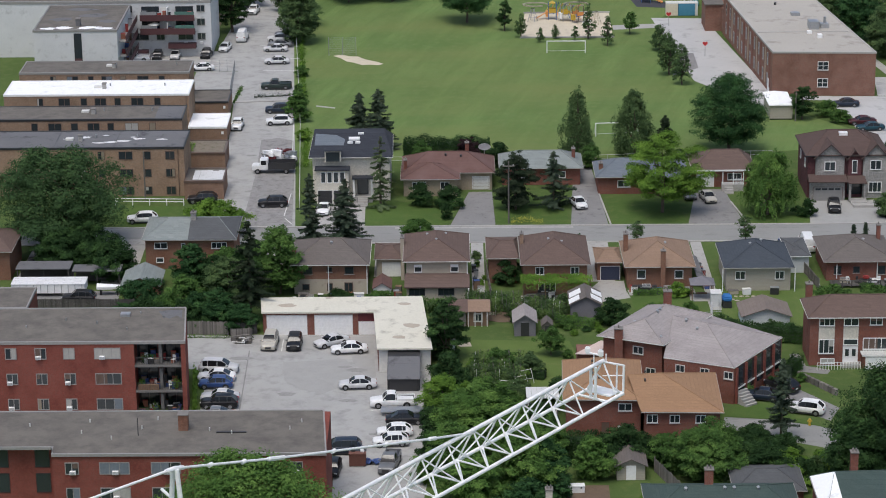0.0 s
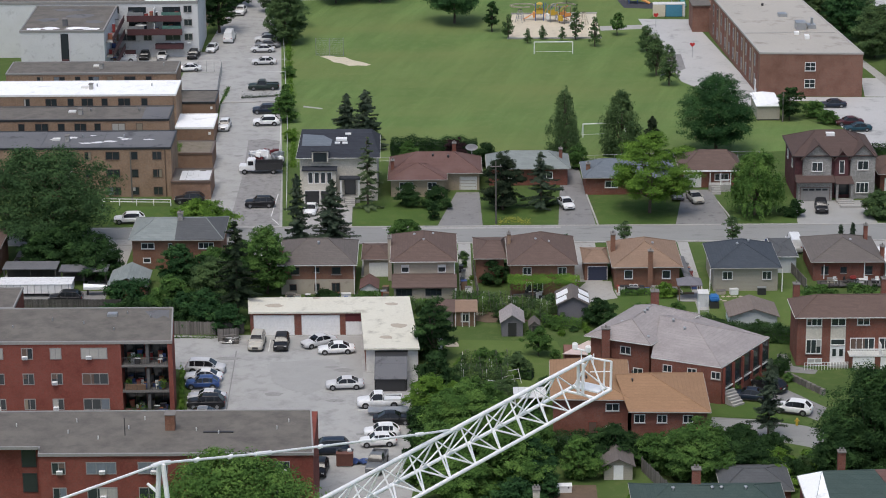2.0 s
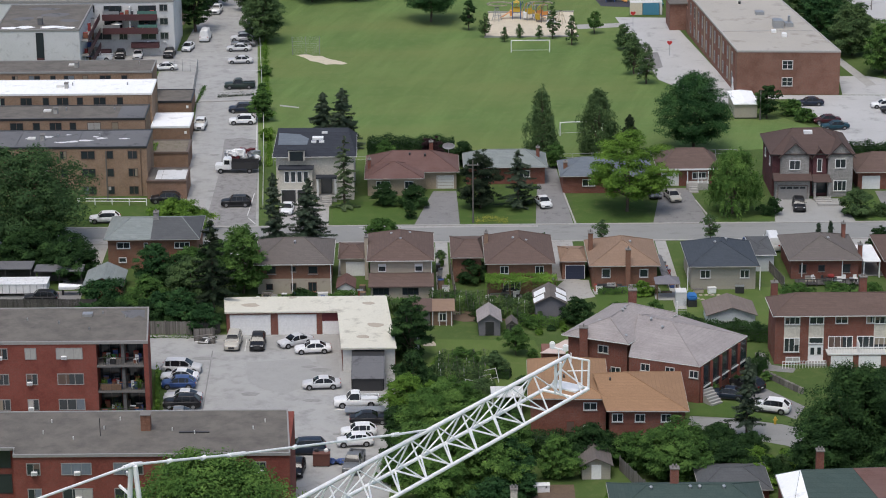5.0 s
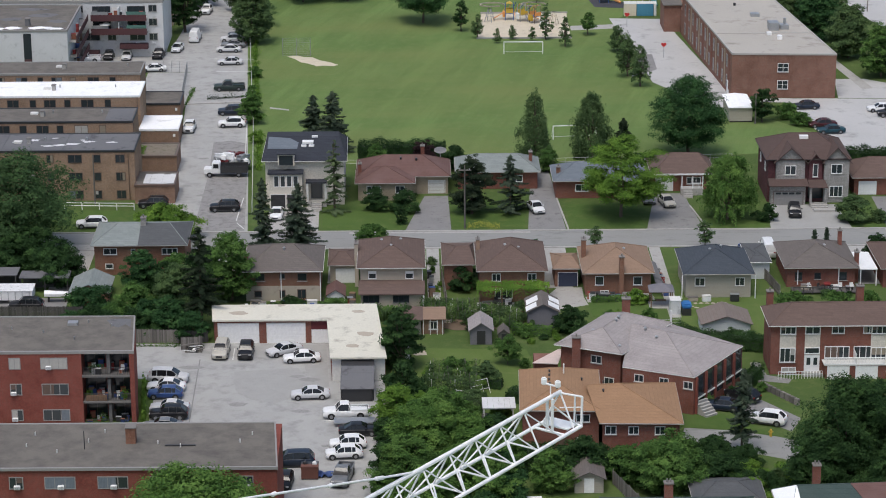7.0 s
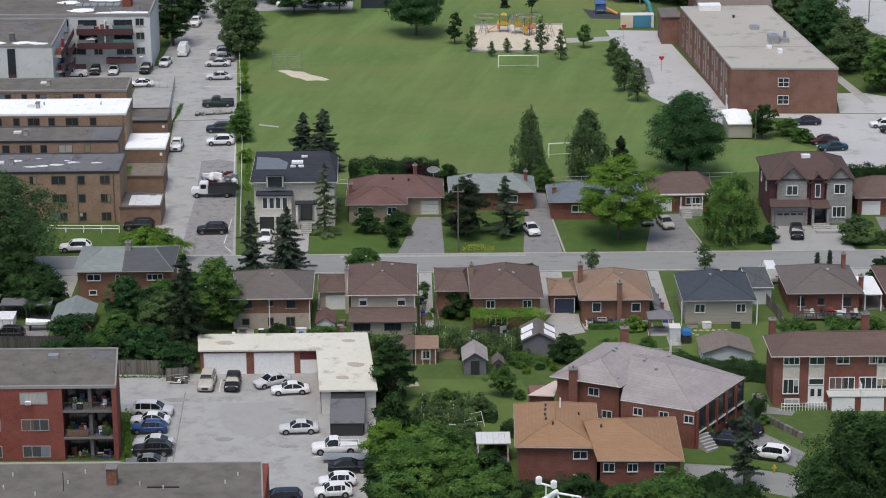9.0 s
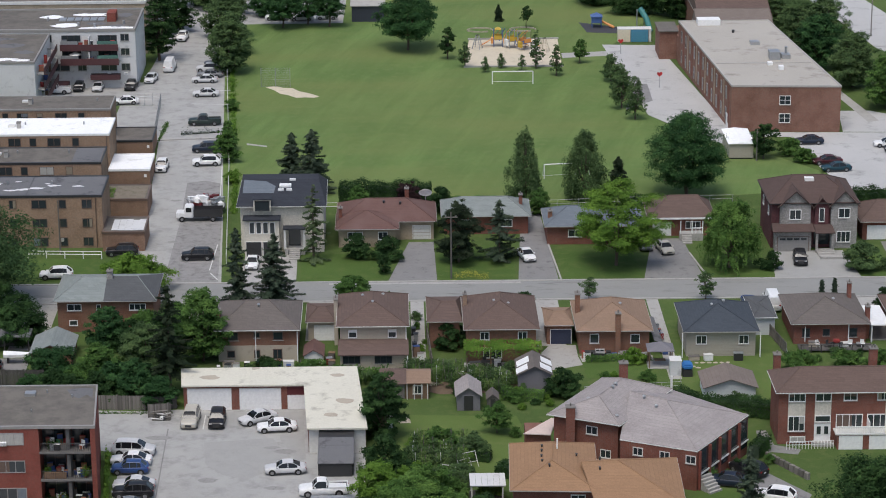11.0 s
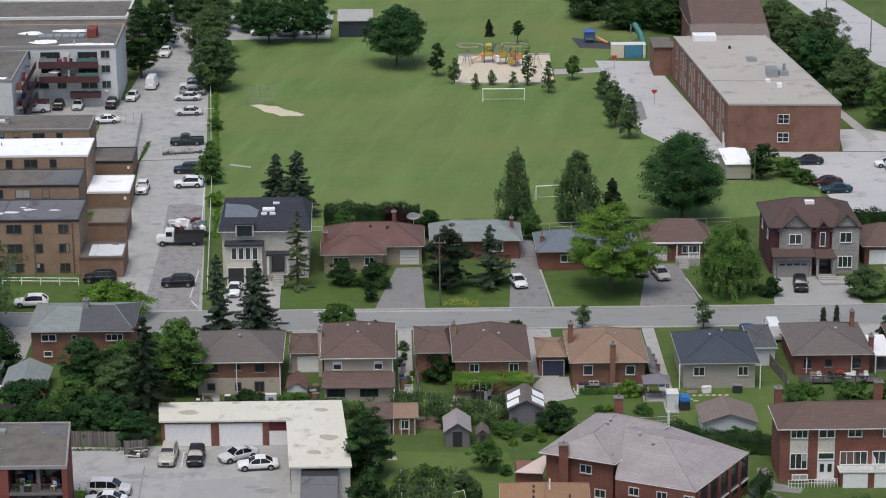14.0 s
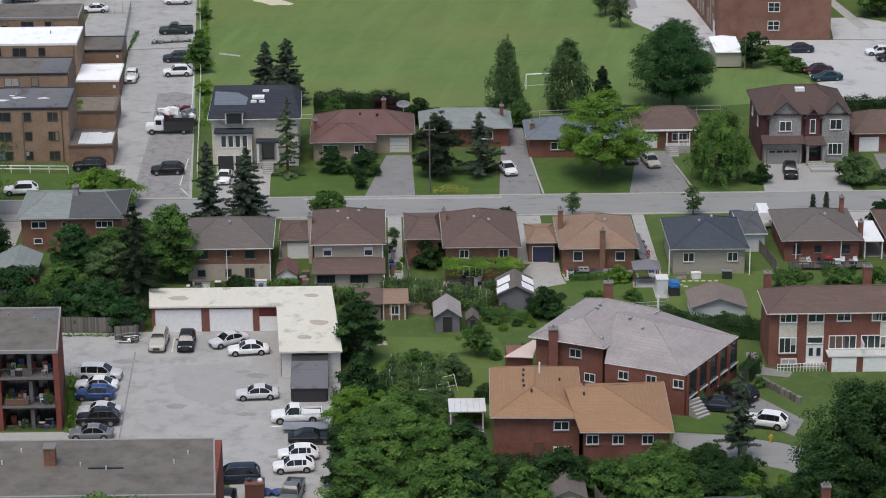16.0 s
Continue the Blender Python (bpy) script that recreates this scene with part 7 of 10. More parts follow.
LANE, COURT, DRIVE, SLOT = "parked in a lane beside a field", "parked on the worn court", "parked on a driveway", "parked in the school lot"
for row in [
        ("suv", "white", -22.6, 110.6, 178, "parked behind a row of trees"), ("sedan", "silver", -17.6, 110.2, 181, "parked behind a row of trees"), ("hatch", "white", -12.6, 110.8, 180, "parked behind a row of trees"), ("suv", "white", -40.2, 99.5, 265, LANE), ("van", "white", -40.7, 83.2, 88, LANE), ("suv", "silver", -33.4, 82.2, 178, LANE), ("suv", "navy", -32.2, 84.6, 178, LANE), ("sedan", "silver", -33.6, 76.8, 180, LANE), ("sedan", "grey", -33.0, 79.3, 180, LANE), ("sedan", "silver", -32.7, 70.0, 182, LANE), ("pickup", "green", -31.6, 57.0, 182, LANE),
        ("hatch", "white", -43.4, 77.4, 262, LANE), ("suv", "black", -46.5, 74.0, 265, LANE), ("sedan", "silver", -52.4, 73.6, 270, LANE), ("hatch", "black", -55.8, 73.6, 270, LANE), ("pickup", "white", -59.8, 72.0, 182, LANE), ("sedan", "white", -46.5, 66.7, 185, LANE),
        ("suv", "navy", -30.2, 45.6, 183, LANE), ("suv", "white", -29.6, 40.2, 183, LANE), ("suv", "white", -36.6, 38.6, 268, LANE), ("suv", "black", -27.6, 7.5, 182, LANE), ("sedan", "black", -60.0, -12.4, 268, DRIVE), ("suv", "black", -51.4, -22.6, 178, "parked behind a fence"), ("suv", "white", -46.8, 0.9 + 1.2, 183, "parked beside a lawn"), ("sedan", "white", -19.6, 5.2, 268, DRIVE), ("sedan", "white", 19.3, 6.8, 284, DRIVE),
        ("sedan", "beige", 39.3, 8.6, 282, DRIVE), ("sedan", "grey", 36.6, 9.8, 275, DRIVE), ("suv", "black", 57.9, 4.9, 266, DRIVE), ("sedan", "navy", 68.9, 46.6, 181, SLOT), ("sedan", "maroon", 69.9, 38.5, 186, SLOT), ("sedan", "teal", 70.7, 35.8, 186, SLOT), ("sedan", "white", 81.5, 45.2, 182, SLOT), ("suv", "black", 82.6, 42.9, 182, SLOT),
        ("minivan", "beige", -24.0, -34.8, 268, COURT), ("suv", "black", -20.8, -35.0, 270, COURT), ("sedan", "silver", -16.0, -34.7, 212, COURT), ("sedan", "white", -13.6, -36.6, 186, COURT), ("sedan", "silver", -12.1, -45.2, 184, COURT),
        ("minivan", "silver", -29.9, -41.2, -4, COURT), ("sedan", "white", -29.9, -43.2, 178, COURT), ("hatch", "blue", -29.8, -44.9, 180, COURT), ("sedan", "silver", -28.9, -48.0, 178, COURT), ("suv", "black", -28.8, -49.5, 180, COURT), ("sedan", "grey", -29.2, -52.0, 180, COURT),
        ("pickup", "white", -7.6, -49.4, 184, COURT), ("sedan", "black", -6.0, -53.2, 2, COURT), ("hatch", "white", -7.2, -55.9, 184, COURT), ("hatch", "white", -7.6, -57.9, 186, COURT), ("pickup", "grey", -7.6, -62.4, 262, COURT), ("minivan", "navy", -13.4, -59.4, 184, COURT), ("hatch", "black", -14.1, -63.4, 266, COURT),
        ("suv", "white", 42.3, -51.4, 160, DRIVE), ("suv", "black", 40.4, -46.2, 135, DRIVE), ("sedan", "navy", 37.6, -48.3, 165, DRIVE), ("suv", "black", -38.6, 9.0, 182, "parked beside a low garage"), ("hatch", "grey", 44.2, -11.4, 90, "parked beside a bungalow"), ("van", "white", 51.2, -8.0, 90, "parked on a side driveway"), ("sedan", "blue", 48.2, -7.6, 92, "parked on a side driveway")]:
    car(*row)


# ---- tower crane ----
crane = thing("tower_crane", "white lattice tower crane jib with pendant tie bars", "crane", (1, 1, 0))
O = Vector((-6.66, -273.94, 0))
crane.location = O
D = Vector((0.575, 0.818, 0)).normalized()
N = Vector((D.y, -D.x, 0))
HALF, ZL, ZT = 0.85, 69.2, 70.85
TIP = Vector((11.12, -248.56, ZL))


def jib(s, side, z):
    return TIP + D * s + N * (HALF * side) + Vector((0, 0, z - ZL)) - O


def member(name, a, b, r, n=6):
    bm = bmesh.new()
    tube(bm, a, b, r, n=n)
    return part(name, bm, STEEL_WHITE, crane)


for side in (-1, 1):
    member("lower_chord", jib(-30, side, ZL), jib(0, side, ZL), 0.09, 8)
member("top_chord", jib(-30, 0, ZT), jib(-0.45, 0, ZT), 0.1, 8)
s = -3.5
while s > -29:
    for side in (-1, 1):
        member("brace", jib(s, 0, ZT), jib(s, side, ZL), 0.044)
        member("brace", jib(s, 0, ZT), jib(s + 1.85 * side, side, ZL), 0.04)
    member("brace", jib(s, -1, ZL), jib(s, 1, ZL), 0.047)
    member("brace", jib(s, -1, ZL), jib(s - 1.93, 1, ZL), 0.047)
    s -= 1.95
member("end_frame", jib(0, -1, ZL), jib(0, 1, ZL), 0.1)
member("end_frame", jib(-1.35, -1, ZL), jib(-1.35, 1, ZL), 0.07)
for side in (-1, 1):
    member("end_frame", jib(-0.5, 0, ZT), jib(-0.6, side, ZL), 0.045)
    member("end_post", jib(-1.35, 0.16 * side, ZT - 0.05), jib(-1.35, 0.16 * side, ZL), 0.075)
    member("end_brace", jib(-1.35, 0.16 * side, ZT - 0.35), jib(-0.1, side, ZL), 0.045)
part("platform", finish(boxed((-0.35, 0.5, -0.65, 0.65, 0, 0.07)), STEEL_WHITE), None, crane, "", TIP - O + D * -0.5 + Vector((0, 0, 0.02)), math.atan2(D.y, D.x))
RAIL = ZL + 1.42
member("hand_rail", jib(-0.6, 0, ZT), jib(0.05, 1, RAIL), 0.05)
member("hand_rail", jib(0.05, 1, RAIL), jib(0.05, 0.3, RAIL - 0.05), 0.045)
member("rail_post", jib(0.0, 1, ZL), jib(0.05, 1, RAIL), 0.06)
member("rail_post", jib(0.0, 0.55, ZL), jib(0.05, 0.55, RAIL - 0.03), 0.045)
member("hand_rail", jib(-0.65, 0.1, ZT - 0.7), jib(0.02, 1, RAIL - 0.5), 0.03)
member("lamp_pole", jib(-1.3, 0, ZT), jib(-1.3, 0, ZT + 0.6), 0.03)
bm = bmesh.new()
tube(bm, jib(-1.3, -0.4, ZT + 0.6), jib(-1.3, 0.4, ZT + 0.6), 0.05)
part("lamp_bar", bm, STEEL_WHITE, crane)
for side in (-0.42, 0.45):
    c = jib(-1.3, side, ZT + 0.7)
    bm = boxed((c.x - 0.13, c.x + 0.13, c.y - 0.13, c.y + 0.13, c.z - 0.15, c.z + 0.18))
    bmesh.ops.bevel(bm, geom=bm.edges[:], offset=0.05, segments=2, affect="EDGES")
    part("warning_lamp", bm, PAINT_WHITE, crane)
TIE = [jib(-11.4, 0, 70.75), jib(-14.1, 0, 71.4), jib(-24.93, 0, 74.16), Vector((0, 0, 75.83)), jib(-35.77, 0, 76.2), jib(-44, 0, 76.9)]
for a, b in zip(TIE, TIE[1:]):
    member("tie_bar", a, b, 0.055, 8)
for p, q in ((TIE[0], TIE[1]), (TIE[1], TIE[2]), (TIE[2], TIE[1]), (TIE[2], TIE[3]), (TIE[3], TIE[2]), (TIE[3], TIE[4])):
    d = (q - p).normalized()
    member("tie_joint", p, p + d * 0.5, 0.095, 8)
for f in (0.33, 0.66):
    for a, b in ((TIE[1], TIE[2]), (TIE[2], TIE[3])):
        c = a.lerp(b, f)
        member("tie_clamp", c - D * 0.12, c + D * 0.1, 0.09, 8)
for side in (-1, 1):
    member("head_leg", Vector((0, 0, 75.8)) + N * 0.1 * side, Vector((0, 0, ZT)) + N * 0.6 * side, 0.1, 8)
member("head_brace", Vector((0, 0, 74.5)) - N * 0.15, Vector((0, 0, 74.8)) - N * 0.75, 0.06, 8)
part("slewing_unit", boxed((-1.2, 1.2, -1.2, 1.2, ZL - 0.1, ZT)), STEEL_WHITE, crane)
for sx in (-0.95, 0.95):
    for sy in (-0.95, 0.95):
        member("mast_chord", (sx, sy, -0.2), (sx, sy, ZL), 0.1)
for k in range(27):
    z = k * 2.55
    for a, b in (((-0.95, -0.95), (0.95, -0.95)), ((0.95, -0.95), (0.95, 0.95)), ((0.95, 0.95), (-0.95, 0.95)), ((-0.95, 0.95), (-0.95, -0.95))):
        member("mast_brace", (*a, z), (*b, z + 2.55), 0.05, 5)


# ---- sports field and playground ----
def goal(x, y, w, rz, label):
    g = thing("goal", label, "goal", (x, y, 0), rz, "goals")
    for px in (0, w):
        bm = bmesh.new()
        tube(bm, (px, 0, 0), (px, 0, 2.3), 0.095, n=8)
        part("post", bm, PAINT_WHITE, g)
        bm = bmesh.new()
        tube(bm, (px, 0, 2.3), (px, 1.6, 0.02), 0.03)
        part("stay", bm, PAINT_WHITE, g)
    bm = bmesh.new()
    tube(bm, (-0.07, 0, 2.3), (w + 0.07, 0, 2.3), 0.095, n=8)
    part("crossbar", bm, PAINT_WHITE, g)
    bm = bmesh.new()
    tube(bm, (0, 1.6, 0.04), (w, 1.6, 0.04), 0.03)
    part("ground_bar", bm, PAINT_WHITE, g)


goal(18.4, 74.6, 7.3, 0, "white soccer goal on the mown field")
goal(24.2, 33.8, 7.3, radians(8), "white soccer goal near the field edge")
bk = thing("backstop", "grey chain-link baseball backstop", "backstop", (-23.2, 74.2, 0))
for x in (0, 2.6, 5.2):
    bm = bmesh.new()
    tube(bm, (x, 0, 0), (x, 0, 3.5), 0.06)
    part("post", bm, METAL_GREY, bk)
for k in range(27):
    for a, b in (((k * 0.2, 0, 0.05), (k * 0.2, 0, 3.5)),):
        part("wire", WINDOW_CACHE.setdefault("wire_v", finish(boxed((-0.008, 0.008, -0.008, 0.008, 0, 3.4)), METAL_GREY)), None, bk, "", (k * 0.2, 0, 0.05))
for k in range(9):
    bm = bmesh.new()
    tube(bm, (0, 0, 0.1 + k * 0.42), (5.2, 0, 0.1 + k * 0.42), 0.015, n=4)
    part("wire", bm, METAL_GREY, bk)
RED_SIGN = plain("red_enamel", (0.5, 0.025, 0.025), 0.45)
for x, y in ((48.1, 72.1), (43.4, 89.4)):
    g = thing("sign", "red heart-shaped sign on a thin grey post", "sign", (x, y, 0), group="red signs")
    bm = bmesh.new()
    tube(bm, (0, 0, 0), (0, 0, 2.1), 0.05)
    part("post", bm, METAL_GREY, g)
    bm = bmesh.new()
    ring_p = []
    for k in range(24):
        a = 2 * math.pi * k / 24
        ring_p.append((0.031 * 16 * math.sin(a) ** 3, 2.5 + 0.031 * (13 * math.cos(a) - 5 * math.cos(2 * a) - 2 * math.cos(3 * a) - math.cos(4 * a))))
    a = [bm.verts.new((x2, -0.07, z)) for x2, z in ring_p]
    b = [bm.verts.new((x2, -0.03, z)) for x2, z in ring_p]
    bm.faces.new(a), bm.faces.new(b[::-1])
    for i in range(24):
        bm.faces.new((a[i], a[(i + 1) % 24], b[(i + 1) % 24], b[i]))
    part("board", bm, RED_SIGN, g)
YELLOW, ORANGE, BLUE_P = plain("yellow_plastic", (0.55, 0.36, 0.04), 0.5), plain("orange_plastic", (0.72, 0.3, 0.08), 0.5), plain("blue_plastic", (0.06, 0.12, 0.3), 0.5)
for i, (x, y) in enumerate(((20.6, 94.2), (23.2, 93.2), (25.6, 92.2))):
    p = thing("play_tower", ("yellow-roofed play tower with an orange slide", "play tower with grey posts and yellow panels", "play tower with a blue deck and orange slide")[i], "play structure", (x, y, 0.05), 0.3 * i, "play towers")
    for sx in (-0.8, 0.8):
        for sy in (-0.8, 0.8):
            bm = bmesh.new()
            tube(bm, (sx, sy, 0), (sx, sy, 3.4), 0.07, n=8)
            part("post", bm, (BLUE_P, METAL_GREY, TRIM_BROWN)[i], p)
    part("deck", boxed((-0.85, 0.85, -0.85, 0.85, 1.35, 1.45)), (BLUE_P, METAL_GREY, BLUE_P)[i], p)
    if i == 0:
        bm = bmesh.new()
        hip(bm, rect(-0.6, 0.6, -0.6, 0.6), 3.3, (0, 0, 3.8), (0, 0, 3.8), 0.06)
        part("roof", bm, YELLOW, p)
    for k in range(3):
        bm = bmesh.new()
        arc = [Vector((-0.8 + 0.8 * k + 0.5 * math.cos(q * 0.45), 0.9 + 0.9 * math.sin(q * 0.45), 3.3 - 0.35 * q)) for q in range(8)]
        for a, b in zip(arc, arc[1:]):
            tube(bm, a, b, 0.07, n=6)
        part("climbing_bar", bm, (YELLOW, ORANGE, BLUE_P)[(i + k) % 3], p)
    part("play_panel", boxed((-1.35, -0.9, -0.5, 0.5, 0.6, 1.7)), (ORANGE, PAINT_WHITE, YELLOW)[i], p)
    for sy in (-0.85, 0.8):
        part("panel", boxed((-0.75, 0.75, sy, sy + 0.05, 1.46, 2.2)), (YELLOW, YELLOW, ORANGE)[i], p)
    bm = bmesh.new()
    sg = -1 if i == 0 else 1
    pr = [(0.85, 1.4), (1.5, 1.2), (2.6, 0.5), (3.3, 0.2)]
    for (a0, z0), (a1, z1) in zip(pr, pr[1:]):
        v = [bm.verts.new((sg * xx, yy, zz + dz)) for xx, zz in ((a0, z0), (a1, z1)) for yy in (-0.35, 0.35) for dz in (0, 0.12)]
        for q in ((0, 1, 3, 2), (4, 5, 7, 6), (0, 1, 5, 4), (2, 3, 7, 6), (0, 2, 6, 4), (1, 3, 7, 5)):
            bm.faces.new([v[j] for j in q])
    part("slide", bm, ORANGE, p, "orange plastic slide")
for i, (x, y, c, lab) in enumerate(((16.6, 93.0, "blue", "grey-blue climbing frame on sand"), (27.2, 89.6, "white", "white and black spring climbing frame"), (29.2, 91, "beige", "beige climbing wall on sand"))):
    p = thing("climbing_frame", lab, "play structure", (x, y, 0.05), 0, "climbing frames")
    m = (METAL_GREY, PAINT_WHITE, SAND)[i]
    for k in range(4):
        bm = bmesh.new()
        a = k * 1.57 + 0.4
        tube(bm, (1.1 * math.cos(a), 1.1 * math.sin(a), 0), (0.3 * math.cos(a), 0.3 * math.sin(a), 2.6), 0.07)
        part("leg", bm, m, p)
    for z, r in ((0.9, 0.85), (1.7, 0.6), (2.6, 0.35)):
        bm = bmesh.new()
        for k in range(10):
            tube(bm, (r * math.cos(k * 0.628), r * math.sin(k * 0.628), z), (r * math.cos(k * 0.628 + 0.628), r * math.sin(k * 0.628 + 0.628), z), 0.05, n=5)
        part("hoop", bm, m if z < 2 else TRIM_DARK, p)
for x, y in ((17.6, 103.2), (26.0, 103.4)):
    p = thing("bench_ring", "curved stone seating ring on grass", "seat", (x, y, 0), group="stone seats")
    for k in range(9):
        a = 0.3 + k * 0.6
        bm = boxed((-0.66, 0.66, -0.08, 0.08, 0, 0.26))
        part("stone", bm, STUCCO, p, "", (2.4 * math.cos(a), 1.7 * math.sin(a), 0), math.atan2(1.7 * math.cos(a), -2.4 * math.sin(a)))
ed = thing("playground_edging", "pale timber edging round playground sand", "edging")
for x0, x1, y0, y1 in ((13.6, 32.0, 83.0, 83.2), (15.0, 32.5, 97.9, 98.1)):
    part("board", boxed((x0, x1, y0, y1, 0, 0.3)), CONCRETE, ed)
p = thing("play_house", "small blue play tower with orange slide", "play structure", (40.6, 104.6, 0))
part("body", boxed((-1, 1, -1, 1, 1.0, 2.2)), BLUE_P, p)
for sx in (-0.9, 0.9):
    for sy in (-0.9, 0.9):
        part("leg", boxed((sx - 0.06, sx + 0.06, sy - 0.06, sy + 0.06, 0, 1.0)), BLUE_P, p)
bm = bmesh.new()
hip(bm, rect(-1.2, 1.2, -1.2, 1.2), 2.2, (0, 0, 3.0), (0, 0, 3.0), 0.08)
part("roof", bm, BLUE_P, p)
bm = bmesh.new()
tube(bm, (1.0, 0, 1.2), (3.4, -1.2, 0.2), 0.28)
part("slide", bm, ORANGE, p)
slab("play_mat", [(37.4, 107.4), (46.6, 103.8), (46, 100.6), (38.4, 101.6)], 0.006, 0.03, plain("dark_rubber_mat", (0.05, 0.05, 0.06), 0.9), "dark rubber play surface", "mat")
p = thing("tube_slide", "green tube slide on a climbing tower", "play structure", (49.4, 101.4, 0))
bm = bmesh.new()
tube(bm, (-0.6, 1.4, 4.4), (0.6, 0, 2.6), 0.55, n=10)
tube(bm, (0.6, 0, 2.6), (1.2, -1.6, 0.5), 0.55, n=10)
part("tube", bm, plain("teal_plastic", (0.04, 0.2, 0.19), 0.5), p)
for sx in (-1.2, 0.2):
    part("post", boxed((sx - 0.1, sx + 0.1, 1.3, 1.5, 0, 4.2)), METAL_GREY, p)
for x0, x1, m, lab in ((43.7, 46.1, plain("cream_paint", (0.66, 0.6, 0.46), 0.6), "cream storage container by the schoolyard"), (46.2, 49.5, plain("blue_mural", (0.07, 0.25, 0.36), 0.6), "blue painted storage container"), (49.6, 50.1, PAINT_TRIM, "cream end panel of a container")):
    c = thing("container", lab, "container", ((x0 + x1) / 2, 96.4, 0), group="storage containers")
    w = (x1 - x0) / 2
    part("body", boxed((-w, w, -1.0, 1.2, 0.05, 2.5)), m, c)
    part("roof", boxed((-w - 0.03, w + 0.03, -1.03, 1.23, 2.501, 2.6)), PAINT_TRIM, c)
    part("skid", boxed((-w, w, -0.9, 1.1, 0, 0.05)), TRIM_DARK, c)
    for k in range(int(w * 2 / 0.5)):
        part("rib", boxed((-w + 0.2 + k * 0.5, -w + 0.28 + k * 0.5, -1.04, -1.001, 0.15, 2.4)), m, c)


# ---- fences, poles and hedges ----
def board_fence(x0, y0, x1, y1, h, mat, label, step=0.16):
    run = site(x1, y1) - site(x0, y0)
    L = run.length
    f = thing("fence", label, "fence", (x0, y0, 0), math.atan2(run.y, run.x), "fences")
    bd = finish(boxed((-step * 0.46, step * 0.46, -0.012, 0.012, 0.04, h)), mat)
    r = random.Random(int(x0 * 10))
    for k in range(min(300, int(L / step))):
        part("board", bd, None, f, "", (step / 2 + k * step, r.uniform(-0.01, 0.01), r.uniform(-0.06, 0.03)))
    for k in range(int(L / 2.4) + 1):
        part("post", boxed((-0.06, 0.06, 0.015, 0.13, 0, h + 0.06)), mat, f, "", (k * 2.4, 0, 0))
    for z in (0.35, h - 0.3):
        part("rail", boxed((0, L, 0.013, 0.06, z, z + 0.09)), mat, f)


def rail_fence(pts, h, mat, label, rails=2, step=2.5, r=0.035):
    f = thing("fence", label, "fence", (*pts[0], 0), group="fences")
    o = site(*pts[0])
    for a, b in zip(pts, pts[1:]):
        a, b = site(*a) - o, site(*b) - o
        n = max(1, int((b - a).length / step))
        for k in range(n + 1):
            p = a.lerp(b, k / n)
            bm = bmesh.new()
            tube(bm, p, p + Vector((0, 0, h)), r * 1.2)
            part("post", bm, mat, f)
        for j in range(rails):
            z = h * (1 - j / max(1, rails) * 0.8) - 0.03
            bm = bmesh.new()
            tube(bm, a + Vector((0, 0, z)), b + Vector((0, 0, z)), r)
            part("rail", bm, mat, f)


def hedge(x0, y0, x1, y1, w, h, mat, label, seed, name="hedge"):
    run = site(x1, y1) - site(x0, y0)
    L = run.length
    g = thing(name, label, name, (x0, y0, 0), math.atan2(run.y, run.x), "hedges")
    rg = np.random.default_rng(seed)
    n = int(L * (h * 2 + w) * 105)
    u, v = rg.uniform(0, L, n), rg.uniform(0, 1, n)
    top = v < w / (w + 2 * h)
    side = np.where(rg.uniform(0, 1, n) < 0.5, -1.0, 1.0)
    bump = h * (1 + 0.07 * np.sin(u * 0.9 + seed) + 0.05 * np.sin(u * 2.3))
    y = np.where(top, rg.uniform(-w / 2, w / 2, n), side * w / 2 * rg.uniform(0.8, 1.15, n))
    z = np.where(top, bump * rg.uniform(0.85, 1.12, n), rg.uniform(0.03, 1, n) * bump)
    nrm = np.stack([rg.normal(0, 0.2, n), np.where(top, 0, side), np.where(top, 1.0, 0.3)], 1)
    part("foliage", leaf_mesh(np.stack([u, y, z], 1), nrm, 0.12, mat, seed), None, g)
    bm = bmesh.new()
    for k in range(max(2, int(L / 0.9))):
        x = (k + 0.5) * L / max(2, int(L / 0.9))
        tube(bm, (x, 0, 0), (x + 0.1, 0.1, h * 0.85), 0.05, 0.02, 5)
    part("stems", bm, BARK, g)
    # Added solid dark box behind the leaves, standing in for the hedge's shaded inside.
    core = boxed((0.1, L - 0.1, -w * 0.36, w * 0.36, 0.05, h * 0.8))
    part("dark_core", core, NEEDLE, g)


def utility_pole(x, y, h, label, arm=True):
    p = thing("utility_pole", label, "pole", (x, y, 0), group="poles")
    h *= RISE
    bm = bmesh.new()
    tube(bm, (0, 0, -0.2), (0, 0, h), 0.13, 0.09, 8)
    part("pole", bm, WOOD_GREY, p)
    if arm:
        part("cross_arm", boxed((-0.9, 0.9, -0.05, 0.05, h - 0.8, h - 0.68)), WOOD_GREY, p)
        for sx in (-0.7, 0, 0.7):
            bm = bmesh.new()
            tube(bm, (sx, 0, h - 0.68), (sx, 0, h - 0.45), 0.05)
            part("insulator", bm, METAL_GREY, p)


